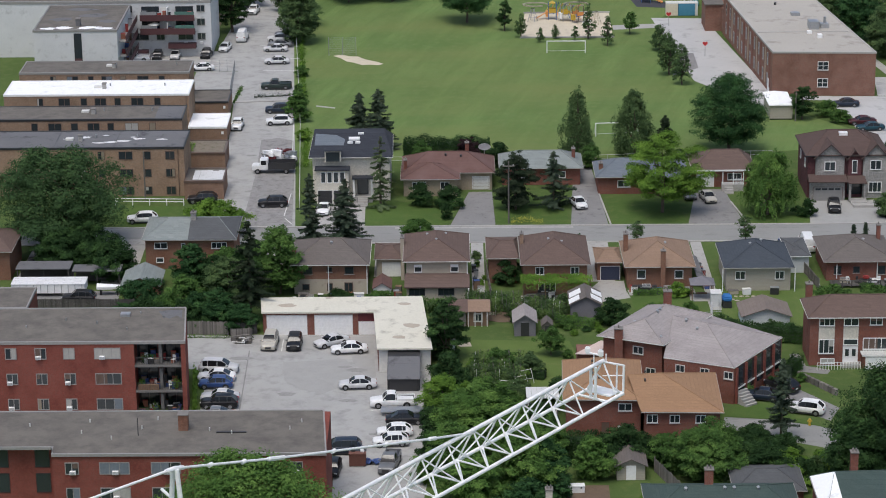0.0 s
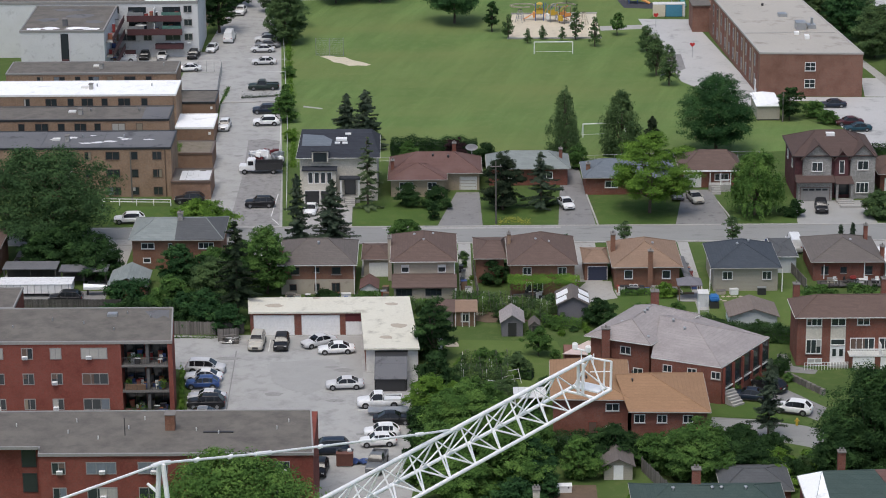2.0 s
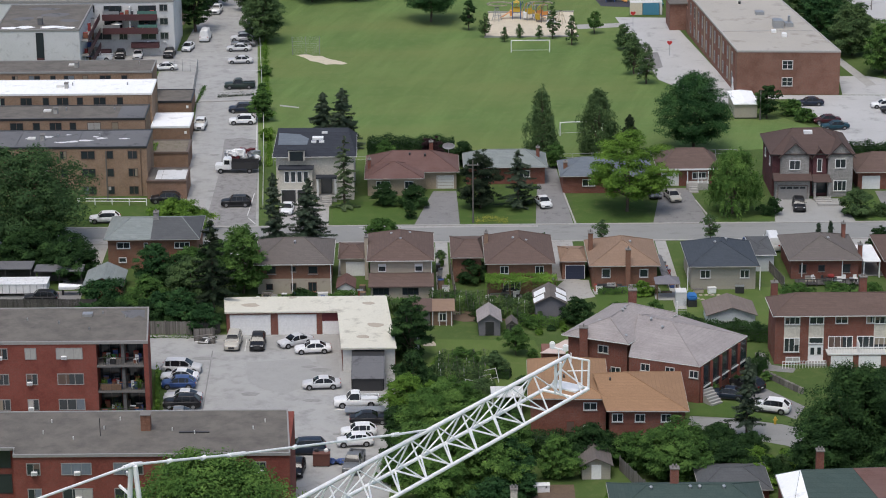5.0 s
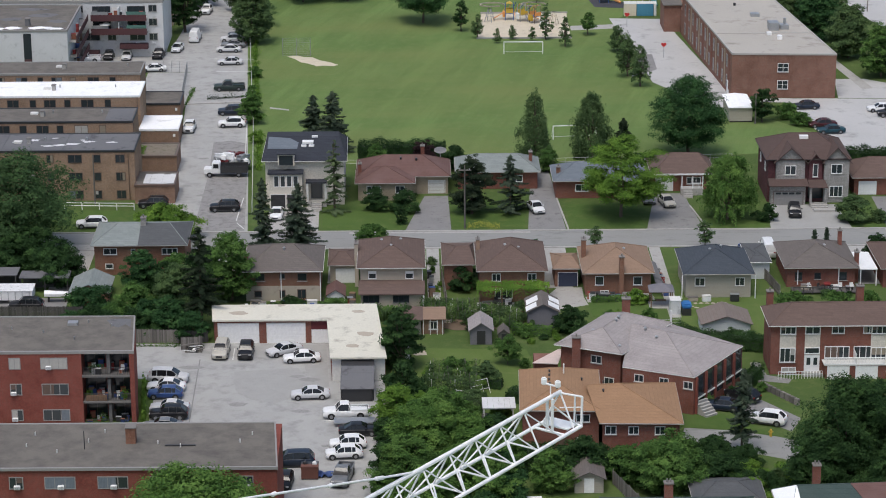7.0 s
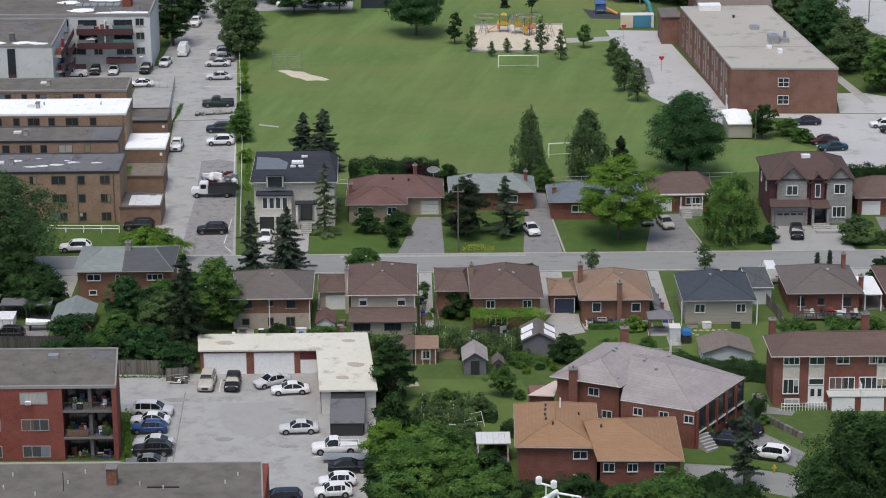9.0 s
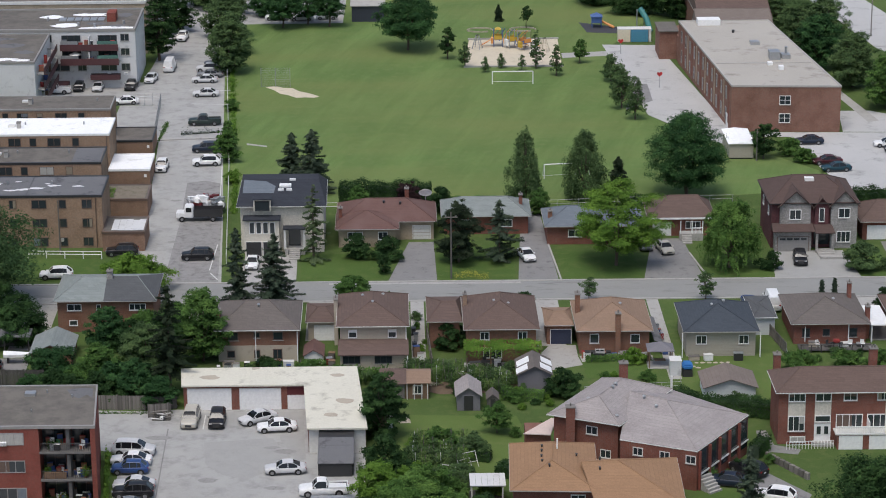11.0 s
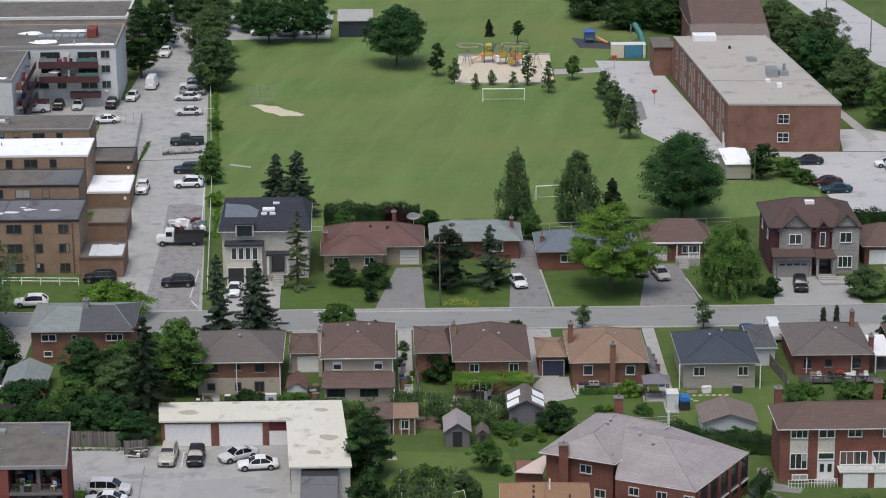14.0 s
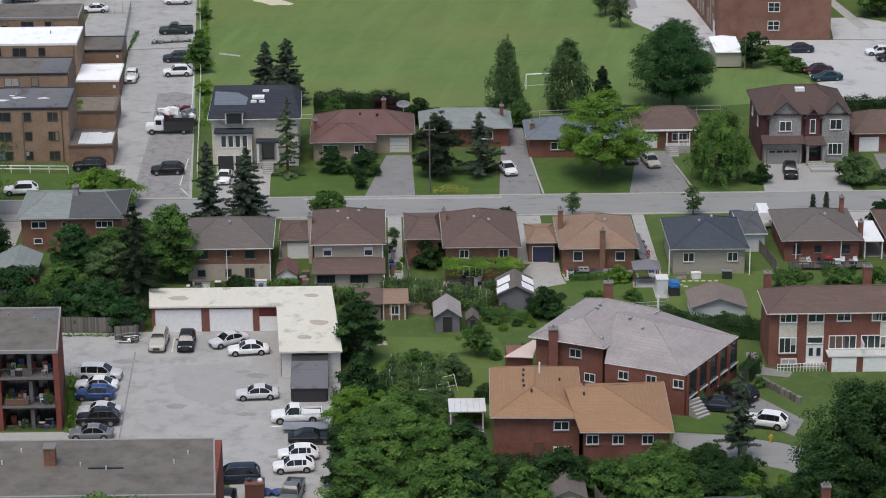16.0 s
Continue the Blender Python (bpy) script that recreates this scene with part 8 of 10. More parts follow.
board_fence(-35.6, -31.7, -29.6, -32.0, 1.9, WOOD_GREY, "weathered grey board fence behind a court")
board_fence(-29.5, -32.0, -25.9, -31.6, 1.7, WOOD_DARK, "dark weathered board fence by a garage")
board_fence(-57.6, -26.2, -43.0, -26.4, 2.3, WOOD_DARK, "dark weathered board fence")
board_fence(-29.2, -33.6, -26.4, -33.2, 1.7, WOOD_GREY, "leaning grey board enclosure")
board_fence(8.4, -54.2, 12.2, -54.3, 1.6, WOOD_DARK, "dark board fence below a patio")
board_fence(22.6, -63.4, 25.8, -70.2, 1.7, WOOD_GREY, "grey board garden fence")
board_fence(5.2, -23.4, 4.6, -14, 1.7, WOOD_GREY, "grey board fence between houses")
board_fence(50.4, -20.4, 48.9, -13.6, 1.6, WOOD_GREY, "grey board fence between gardens")
rail_fence([(-52, 8.3), (-41.4, 7.9)], 1.1, PAINT_WHITE, "low white two-rail fence", 2, 2.4, 0.06)
rail_fence([(-30.4, 86), (-28.0, 61), (-25.8, 38.1), (-24.2, 17), (-23.4, 6)], 1.5, PAINT_TRIM, "pale wire fence beside a field", 2, 3.0, 0.035)
rail_fence([(-23, 22.6), (6, 22.4), (22, 22.6), (38, 23.6), (52, 24)], 1.5, METAL_GREY, "chain-link fence along back gardens", 2, 3.0, 0.025)
rail_fence([(45.7, -41.6), (51.2, -41.4)], 1.0, PAINT_WHITE, "white picket fence by townhouses", 2, 0.35, 0.03)
rail_fence([(35.9, -26.5), (34.6, -13)], 1.2, METAL_GREY, "chain-link fence between gardens", 2, 2.4, 0.025)
rail_fence([(-44.5, 66), (-40.2, 66), (-39.4, 52)], 2.2, METAL_GREY, "grey metal lot fence", 3, 1.2, 0.03)
hedge(-7.9, 25.4, 6.2, 25.0, 2.4, 3.3, LEAF_DARK, "tall dark green back hedge", 501)
hedge(69.2, 21.6, 95, 22, 2.0, 3.2, LEAF_DARK, "tall clipped dark green hedge", 502)
hedge(36.4, 24.4, 41.4, 24.2, 1.4, 1.3, LEAF_DARK, "low dark hedge at the field edge", 503)
hedge(7, 24.0, 19, 23.6, 1.4, 1.5, LEAF_MID, "overgrown back garden hedge", 504)
hedge(35.4, -32.4, 38.6, -35.2, 1.6, 2.0, LEAF_DARK, "dark dense garden hedge", 505)
hedge(12.4, -45.4, 16.6, -46.8, 1.4, 1.4, LEAF_DARK, "low dark garden hedge", 506)
hedge(41.6, -43.4, 43.4, -41.2, 1.4, 1.8, LEAF_DARK, "clipped hedge by a brick house", 507)
hedge(34.4, -31.2, 37.8, -33.6, 2.0, 1.9, LEAF_DARK, "dense dark hedge round a garden shed", 511)
hedge(37.8, -33.2, 46.4, -34.8, 2.2, 1.9, LEAF_DARK, "dense dark hedge round a garden shed", 512)
hedge(12.6, -60.2, 31, -62.6, 2.6, 2.6, LEAF_DARK, "dense dark hedge before a brick house", 508)


def weed_strip(x0, y0, x1, y1, w, h, mat, label, seed):
    """Loose weeds along a line: leaves that thin out sideways and upwards."""
    run = site(x1, y1) - site(x0, y0)
    t = thing("weeds", label, "weeds", (x0, y0, 0), math.atan2(run.y, run.x), "weeds")
    g = np.random.default_rng(seed)
    n = int(run.length * w * 150)
    u = g.uniform(0, run.length, n)
    tuft = 0.45 + 0.55 * np.clip(np.sin(u * 1.7 + seed) + np.sin(u * 0.61 + seed * 2), 0, 1)
    p = np.stack([u, g.normal(0, 0.4, n) * w * tuft, np.clip(g.exponential(0.35, n) * h * tuft, 0.02, h * 1.6)], 1)
    part("leaves", leaf_mesh(p, g.normal(0, 0.5, (n, 3)) + np.array([0, 0, 1.0]), 0.11, mat, seed), None, t)


for k, (x0, y0, x1, y1, h) in enumerate(((-30.2, 85, -29.0, 72, 0.4), (-28.9, 71, -27.8, 60, 0.3), (-27.7, 59, -26.9, 50, 0.4), (-25.5, 38, -24.5, 22, 0.3))):
    weed_strip(x0 + 0.8, y0, x1 + 0.8, y1, 1.2, h * 2.2, LEAF_LIME, "overgrown green weeds along a wire fence", 540 + k)
weed_strip(-35.2, 52.7, -28.8, 53.6, 0.9, 0.9, NEEDLE_DARK, "low dark weeds along a barrier", 509)
weed_strip(-38.6, 49.9, -38.0, 58.0, 0.7, 0.7, LEAF_MID, "low weeds along a lot fence", 545)
weed_strip(-36.0, -32.6, -26.4, -32.7, 0.5, 0.7, LEAF_MID, "low weeds along a board fence", 546)
weed_strip(-3.6, -44.0, -3.5, -66.0, 0.6, 0.8, LEAF_MID, "low weeds along the edge of a court", 547)
slab("barrier_kerb", [(-38.4, 50.2), (-28.4, 50.9), (-28.4, 51.4), (-38.4, 50.7)], 0.0, 0.18, CONCRETE, "low concrete barrier kerb across a lane", "kerb")
utility_pole(8.4, 0.9, 10.4, "grey wooden utility pole by the kerb")
utility_pole(58.9, 40.0, 5.6, "plain wooden pole by a portable", False)
utility_pole(87.6, 111, 9, "wooden utility pole on a far street", False)
utility_pole(92.8, 97.8, 9, "wooden utility pole on a far street", False)
utility_pole(-47.6, 9.6, 8.6, "thin utility pole by an apartment block", False)
utility_pole(-13.4, 22, 5, "short wooden pole behind a hedge", False)
slab("far_street", [(84, 130), (95, 130), (103, 96), (112, 70), (101, 70), (92, 92)], 0.007, 0.02, ASPHALT_PALE, "pale far residential street", "road")
slab("school_walk", [(77.4, 74), (79, 74), (83, 56), (81, 55.4)], 0.007, 0.02, CONCRETE, "pale concrete school walk", "path")
slab("field_path", [(-23.8, 48.8), (-20.4, 47.7), (-20.4, 47.2), (-23.8, 48.2)], 0.007, 0.03, CONCRETE, "short concrete strip in the grass", "path")
# patches and markings on the paving
for i, (pts, m, lab) in enumerate((
        ([(-36.6, 0.6), (-31.8, 0.6), (-32.4, 10), (-36.6, 10)], CONCRETE, "pale concrete patch in a lane"),
        ([(-31.7, 0.6), (-24.1, 0.6), (-25.2, 18), (-26.5, 33), (-29.2, 34.2), (-32.0, 33.4), (-31.5, 20)], ASPHALT_LANE, "darker worn parking strip in a lane"),
        ([(-22, -39), (-14, -38.2), (-12, -42), (-13.6, -44.6), (-16.2, -46.4), (-19.2, -45.6), (-21.4, -43.4)], ASPHALT_PATCH, "large darker repair patch"),
        ([(-25.4, -32.6), (-10.6, -32.6), (-10.4, -36.6), (-14, -35.2), (-18, -35.8), (-21, -34.8), (-25, -35.2)], ASPHALT_PATCH, "dark worn strip before garage doors"),
        ([(-13.3, -37.0), (-10.4, -36.9), (-9.9, -42.6), (-11.3, -43.2), (-11.4, -42.0), (-13.1, -38.6)], ASPHALT_PATCH, "dark worn patch beside a garage wing"),
        ([(-8.6, 0 - 0.6), (18, -0.6), (18, -0.1), (-8.6, -0.1)], CONCRETE, "pale gutter strip"),
        ([(40.8, 62), (46, 66), (46.2, 74), (43.6, 74)], ASPHALT_DRIVE, "darker worn schoolyard patch"))):
    slab("patch", pts, 0.013, 0.02, m, lab, "patch")
STAIN = surf("oil_stain", (0.2, 0.196, 0.188), (0.27, 0.267, 0.255), (0.14, 0.138, 0.132), big=0.9, fine=12, bump=0.1)
LINE = surf("worn_line_paint", (0.5, 0.5, 0.48), (0.6, 0.6, 0.58), (0.25, 0.25, 0.24), big=1.2, fine=8, bump=0)
for x0, y0, x1, y1 in ((-22.4, -33.2, -22.4, -36.2), (-25.6, 4, -25.2, 12), (-26.0, 24, -27.4, 44), (-27.6, 66, -35, 66.4), (-28.4, 72.6, -36, 73), (-29.3, 79.4, -37, 80), (-25.4, 3.2, -24.2, 1.2)):
    d = Vector((x1 - x0, y1 - y0)).normalized()
    q = Vector((-d.y, d.x)) * 0.07
    slab("marking", [(x0 - q.x, y0 - q.y), (x1 - q.x, y1 - q.y), (x1 + q.x, y1 + q.y), (x0 + q.x, y0 + q.y)], 0.02, 0.026, LINE, "worn white painted line", "marking")
slab("marking", [(-26.65, -36), (-26.5, -36), (-26.0, -60), (-26.15, -60)], 0.011, 0.015, ASPHALT_DRIVE, "long dark seam in the asphalt", "marking")
for x, y, r in ((-13.2, -48.2, 0.8), (-20.8, -46.6, 0.9), (-12.4, -41.0, 0.9), (-14, -40.2, 0.6), (-27.4, -38, 1.0), (-9.6, -55.6, 0.6), (-17.5, -34.0, 0.5), (-31.5, 13, 0.8), (-30.6, 15.6, 0.7), (-33, 27, 0.6), (-34, 60, 0.7)):
    slab("stain", [(x + r * 1.5 * rng.uniform(0.7, 1.2) * math.cos(0.571 * k), y + 0.5 * r * rng.uniform(0.7, 1.2) * math.sin(0.571 * k)) for k in range(11)], 0.02, 0.024, STAIN, "dark oil stain on asphalt", "stain")


# ---- sheds and back gardens ----
def shed(label, x0, x1, y0, y1, h, rise, wall, roof, axis="y", over=0.2, door_mat=None, name="shed"):
    """A gabled shed; axis: the way its ridge runs."""
    s = thing(name, label, name.replace("_", " "), group="sheds")
    bm = bmesh.new()
    if axis == "y":
        f = [(x0, 0), (x1, 0), (x1, h), ((x0 + x1) / 2, h + rise), (x0, h)]
        a, b = [bm.verts.new((p, y0, z)) for p, z in f], [bm.verts.new((p, y1, z)) for p, z in f]
        mid, half = (x0 + x1) / 2, (x1 - x0) / 2
    else:
        f = [(y0, 0), (y1, 0), (y1, h), ((y0 + y1) / 2, h + rise), (y0, h)]
        a, b = [bm.verts.new((x0, p, z)) for p, z in f], [bm.verts.new((x1, p, z)) for p, z in f]
        mid, half = (y0 + y1) / 2, (y1 - y0) / 2
    bm.faces.new(a), bm.faces.new(b[::-1])
    for i in range(5):
        bm.faces.new((a[i], a[(i + 1) % 5], b[(i + 1) % 5], b[i]))
    part("wall", bm, wall, s)
    for sg in (-1, 1):
        bm = bmesh.new()
        o = over
        e, r = (mid + sg * (half + o), h - rise * o / half), (mid, h + rise)
        ends = (y0 - o, y1 + o) if axis == "y" else (x0 - o, x1 + o)
        v = []
        for en in ends:
            for dz in (0.01, 0.11):
                for p, z in (e, r):
                    v.append(bm.verts.new((p, en, z + dz) if axis == "y" else (en, p, z + dz)))
        for q in ((0, 1, 3, 2), (4, 5, 7, 6), (0, 1, 5, 4), (2, 3, 7, 6), (0, 2, 6, 4), (1, 3, 7, 5)):
            bm.faces.new([v[i] for i in q])
        part("roof", bm, roof, s)
    if door_mat:
        door(s, ((x0 + x1) / 2, y0 - 0.02, 0.05), 0, min(1.1, (x1 - x0) * 0.4), min(2.0, h - 0.1), door_mat, wall)
    return s


SLATE = surf("grey_plank", (0.13, 0.125, 0.14), (0.17, 0.165, 0.18), big=1, fine=8)
shed("grey plank garden shed with a pale roof", 7.9, 10.7, -32.7, -29.9, 2.2, 1.0, SLATE, ROOF_PALE, "y", 0.25, TRIM_DARK)
shed("small grey playhouse beside a shed", 11.6, 12.9, -32.0, -30.6, 1.2, 0.6, WOOD_GREY, ROOF_GREY, "y", 0.15, TRIM_DARK)
shed("garden hut with brown roof and glazed front", -1.2, 1.6, -30.0, -26.8, 2.3, 0.8, WOOD_GREY, ROOF_BROWN, "x", 0.25)
s = shed("garden hut with an orange-tan roof and posts", 1.7, 4.6, -29.9, -27.0, 2.3, 0.6, WOOD_BROWN, ROOF_TAN, "x", 0.25)
for x in (1.9, 2.8, 3.7, 4.4):
    part("post", boxed((x - 0.06, x + 0.06, -30.1, -29.95, 0, 2.25)), PAINT_TRIM, s)
window(s, (0.2 + 3.0, -29.92, 0.7), 0, 1.2, 1.2, PAINT_TRIM, 2)
s = shed("dark grey shed with pale roof panels", 15.6, 19.6, -28.6, -25.2, 2.5, 1.1, SLATE, ROOF_GREY, "y", 0.25)
for x0, x1, y0, y1 in ((15.35, 16.75, -28.7, -27.5), (15.5, 17.0, -27.2, -25.9), (18.3, 19.75, -28.5, -27.3), (18.5, 19.85, -26.9, -25.7)):
    bm = bmesh.new()
    za, zb2 = (3.78 - abs(x - 17.6) * 0.55 for x in (x0, x1))
    v = [bm.verts.new((x, y, z + dz)) for dz in (0, 0.05) for x, y, z in ((x0, y0, za), (x1, y0, zb2), (x1, y1, zb2), (x0, y1, za))]
    for q in ((0, 1, 2, 3), (4, 5, 6, 7), (0, 1, 5, 4), (1, 2, 6, 5), (2, 3, 7, 6), (3, 0, 4, 7)):
        bm.faces.new([v[i] for i in q])
    part("roof_panel", bm, PAINT_WHITE, s, "pale translucent sheet")
shed("white-sided garden shed with a grey gable roof", 38.1, 44.3, -31.0, -27.6, 1.9, 1.1, SIDING_WHITE, ROOF_WORN, "y", 0.3)
shed("small shed with a red roof and pale panels", -11.0, -8.6, -22.4, -19.8, 1.7, 0.8, PAINT_TRIM, ROOF_MAROON, "y", 0.15)
shed("beige garden shed with a white door", 18.2, 21.4, -65.2, -62.6, 2.0, 0.8, SIDING_BEIGE, ROOF_GREY, "y", 0.3, PAINT_WHITE)
shed("hut with a pale green-grey roof", -45.6, -40.6, -21.6, -17.4, 2.0, 1.2, BRICK_BROWN, ROOF_TEAL, "y", 0.3)
gz = thing("gazebo", "dark-roofed garden gazebo on posts", "gazebo", (33.9, -22.6, 0))
for sx in (-1.4, 1.4):
    for sy in (-1.2, 1.2):
        part("post", boxed((sx - 0.07, sx + 0.07, sy - 0.07, sy + 0.07, 0, 2.3)), WOOD_BROWN, gz)
bm = bmesh.new()
hip(bm, rect(-1.7, 1.7, -1.5, 1.5), 2.3, (0, 0, 3.2), (0, 0, 3.2), 0.08)
part("roof", bm, SLATE, gz)
part("table", boxed((-0.7, 0.7, -0.4, 0.4, 0.7, 0.76)), WOOD_BROWN, gz)
part("base", boxed((-1.6, 1.6, -1.4, 1.4, -0.02, 0.08)), CONCRETE, gz)
cb = thing("cabinet", "pale grey garden storage cabinet", "cabinet", (35.6, -24.6, 0))
part("body", boxed((-0.8, 0.6, -0.9, 0.9, 0, 1.9)), RENDER_GREY, cb)
part("lid", boxed((-0.85, 0.65, -0.95, 0.95, 1.901, 1.98)), PAINT_TRIM, cb)
tp = thing("tarpaulin", "bright blue tarpaulin over stored things", "tarpaulin", (36.9, -24.9, 0))
bm = boxed((-0.6, 0.7, -1.0, 0.9, 0.9, 1.6))
bmesh.ops.bevel(bm, geom=bm.edges[:], offset=0.2, segments=2, affect="EDGES")
part("sheet", bm, plain("blue_sheet", (0.03, 0.16, 0.42), 0.6), tp)
part("crate", boxed((-0.55, 0.65, -0.95, 0.85, 0, 0.95)), TRIM_DARK, tp)
pg = thing("pergola", "timber pergola covered with bright grape vines", "pergola", (9.3, -23.75, 0))
for x in (0.2, 3.2, 6.4, 9.4):
    for y in (0.0, 3.2):
        part("post", boxed((x - 0.07, x + 0.07, y - 0.07, y + 0.07, 0, 2.85)), WOOD_BROWN, pg)
for k in range(9):
    part("beam", boxed((k * 1.2 - 0.03, k * 1.2 + 0.05, -0.2, 3.4, 2.85, 2.95)), WOOD_BROWN, pg)
rg = np.random.default_rng(77)
n = 6500
vp = np.stack([rg.uniform(-0.2, 9.6, n), rg.uniform(-0.4, 3.2, n), 3.0 + 0.12 * rg.normal(0, 1, n)], 1)
vp = vp[np.sin(vp[:, 0] * 1.9) + np.sin(vp[:, 1] * 2.6 + vp[:, 0]) + rg.normal(0, 0.5, n) > -0.75]
n = len(vp)
hang = rg.uniform(0, 1, n) < 0.06
vp[hang, 2] -= rg.uniform(0.1, 0.9, hang.sum())
vp[hang, 1] = -0.45
part("vine", leaf_mesh(vp, np.tile([0, -0.3, 1.0], (n, 1)), 0.13, LEAF_LIME, 78), None, pg)
for k, (x0, y0, x1, y1, h, m) in enumerate(((2, -23.6, 8.4, -24.2, 1.6, LEAF_BLUE), (1.6, -25.4, 8, -26, 1.8, LEAF_MID), (9.8, -26.2, 14.6, -26.8, 1.7, LEAF_BLUE), (8.6, -27.6, 14.4, -28.4, 1.1, LEAF_MID), (-7.4, -25.2, -1.0, -25.6, 1.5, LEAF_MID), (13.4, -30.2, 18.6, -30.8, 1.4, LEAF_MID), (2.8, -43.4, 8.0, -44.8, 1.9, LEAF_BLUE), (4.4, -47.4, 8.8, -48.8, 1.8, LEAF_BLUE), (24.6, -21.6, 33, -21.2, 0.7, LEAF_MID), (36.2, -33.2, 50, -34.4, 1.3, LEAF_MID))):
    hedge(x0, y0, x1, y1, 1.0, h, m, "row of tall leafy vegetable plants" if k < 4 else "leafy green mixed garden planting", 600 + k, "garden_row")
for k in range(22):
    t = thing("trellis", "thin pale garden stake frame", "trellis", (2.0 + (k % 6) * 1.5, -24.6 - 1.8 * (k // 6), 0) if k < 12 else (3.0 + (k % 5) * 1.3, -40.2 - 3.4 * (k // 17), 0), 0.4 * (k % 3), group="garden stakes")
    for sx in (-0.3, 0.3):
        bm = bmesh.new()
        tube(bm, (sx, 0, 0), (0, 0, 2.3), 0.025, n=5)
        part("stake", bm, WOOD_GREY, t)
STONES = [(36.4 + 0.55 * k, -22.0 - 0.35 * k) for k in range(5)] + [(38.6 + 0.8 * k, -22.2) for k in range(6)]
for x, y in STONES:
    bm = bmesh.new()
    prism(bm, [(0.3 * rng.uniform(0.7, 1.2) * math.cos(0.785 * k), 0.26 * rng.uniform(0.7, 1.2) * math.sin(0.785 * k)) for k in range(8)], 0, 0.05)
    s = new("stepping_stone", finish(bm, STUCCO))
    s.location = site(x, y, 0.012)
    tagged(s, "pale flat stepping stone in grass", "stone", "stepping stones")
for i, (x, y, h, r, m) in enumerate(((51.5, -23.6, 2.6, 2.4, LEAF_MID), (57.2, -23.4, 2.4, 2.2, LEAF_MID), (61.6, -23.2, 2.2, 1.9, LEAF_MID), (30.6, -21.9, 2.2, 1.6, LEAF_LIME), (7.4, -17.8, 3.8, 2.4, LEAF_DARK), (-9.8, -25.0, 2.8, 2.2, LEAF_MID), (0.8, -27.2, 2.2, 1.6, LEAF_MID), (-15.5, -23.4, 2.0, 2.0, LEAF_DARK), (-27.8, -16.5, 6.2, 3.4, LEAF_MID), (-33.5, -18.2, 4.6, 3.2, LEAF_DARK), (-48.5, -15.5, 6.0, 4.2, LEAF_DARK), (-44.6, -27.8, 2.8, 2.0, LEAF_MAPLE), (-40.8, -29.6, 4.4, 3.6, LEAF_DARK), (-35.8, -29.8, 3.9, 3.0, LEAF_DARK), (-46.0, -31.6, 2.6, 2.4, LEAF_DARK), (-39.0, -28.4, 4.0, 2.4, LEAF_MID), (-34.4, -27.8, 4.4, 2.5, LEAF_MAPLE), (3.4, -52.2, 5.6, 3.4, LEAF_FRESH), (6.6, -57.8, 5.6, 3.8, LEAF_FRESH), (-0.4, -63.2, 6.6, 3.8, LEAF_MID), (2.0, -69.4, 6.6, 4.2, LEAF_FRESH), (7.6, -72.6, 5.2, 3.0, LEAF_MAPLE), (11.6, -68.6, 3.0, 1.6, LEAF_MAPLE), (24.4, -62.6, 4.6, 3.0, LEAF_MID), (33.0, -62.4, 3.4, 2.4, LEAF_DARK), (39.4, -65.8, 3.0, 2.4, LEAF_DARK), (52.8, -70, 9.6, 5.0, LEAF_DARK), (58.6, -66, 11.4, 5.4, LEAF_MID), (9.4, -42.6, 3.4, 2.0, LEAF_BLUE), (5.2, -40.4, 2.8, 1.7, LEAF_MID), (35.2, -47.6, 2.0, 1.2, LEAF_MID), (-2.6, -54.6, 3.2, 1.9, LEAF_DARK), (-2.5, -60.0, 3.6, 2.1, LEAF_DARK), (-3.0, -65.4, 3.5, 2.0, LEAF_MID), (53.4, 2.8, 3.0, 1.7, LEAF_DARK), (69.8, 2.0, 2.2, 1.4, LEAF_BLUE), (-1.0, 2.4, 3.4, 0.9, LEAF_DARK), (-0.1, -5.9, 1.7, 1.2, LEAF_DARK), (18, -7, 2.2, 1.4, LEAF_DARK), (7.6, 21.6, 4.8, 2.2, LEAF_DARK), (22.4, 21, 4.6, 2.0, LEAF_MID), (-4.8, 22.8, 4.4, 2.2, LEAF_MID), (2.6, 22.6, 5.0, 2.4, LEAF_RED), (-27.6, 63, 2.6, 1.3, LEAF_MID), (-25, 33, 2.2, 1.2, LEAF_LIME), (-29.8, 92, 7.4, 4.4, LEAF_BLUE), (-33.2, 116, 9.2, 5.2, LEAF_BLUE), (-25, 113.4, 8.2, 4.0, LEAF_MAPLE), (75.0, 100, 10.4, 5.4, LEAF_BLUE), (82, 92, 11.4, 5.2, LEAF_BLUE), (89, 64, 8.4, 3.6, LEAF_BLUE), (-42, 104, 10.8, 4.0, LEAF_DARK), (-38, 120, 9.5, 5.5, LEAF_DARK), (-50, 112, 9.5, 5.5, LEAF_DARK), (42, 119, 7.6, 5.4, LEAF_DARK), (64, 116, 8.4, 5.2, LEAF_DARK))):
    broad_tree("leafy " + ("garden bush" if h < 4 else "tree") + (" with dark dense foliage" if m is LEAF_DARK else " with fresh green foliage"), x, y, h, r, m, 700 + i, 0.02, leaf=0.15 if y < 40 else 0.2, name="bush" if h < 4 else "tree")

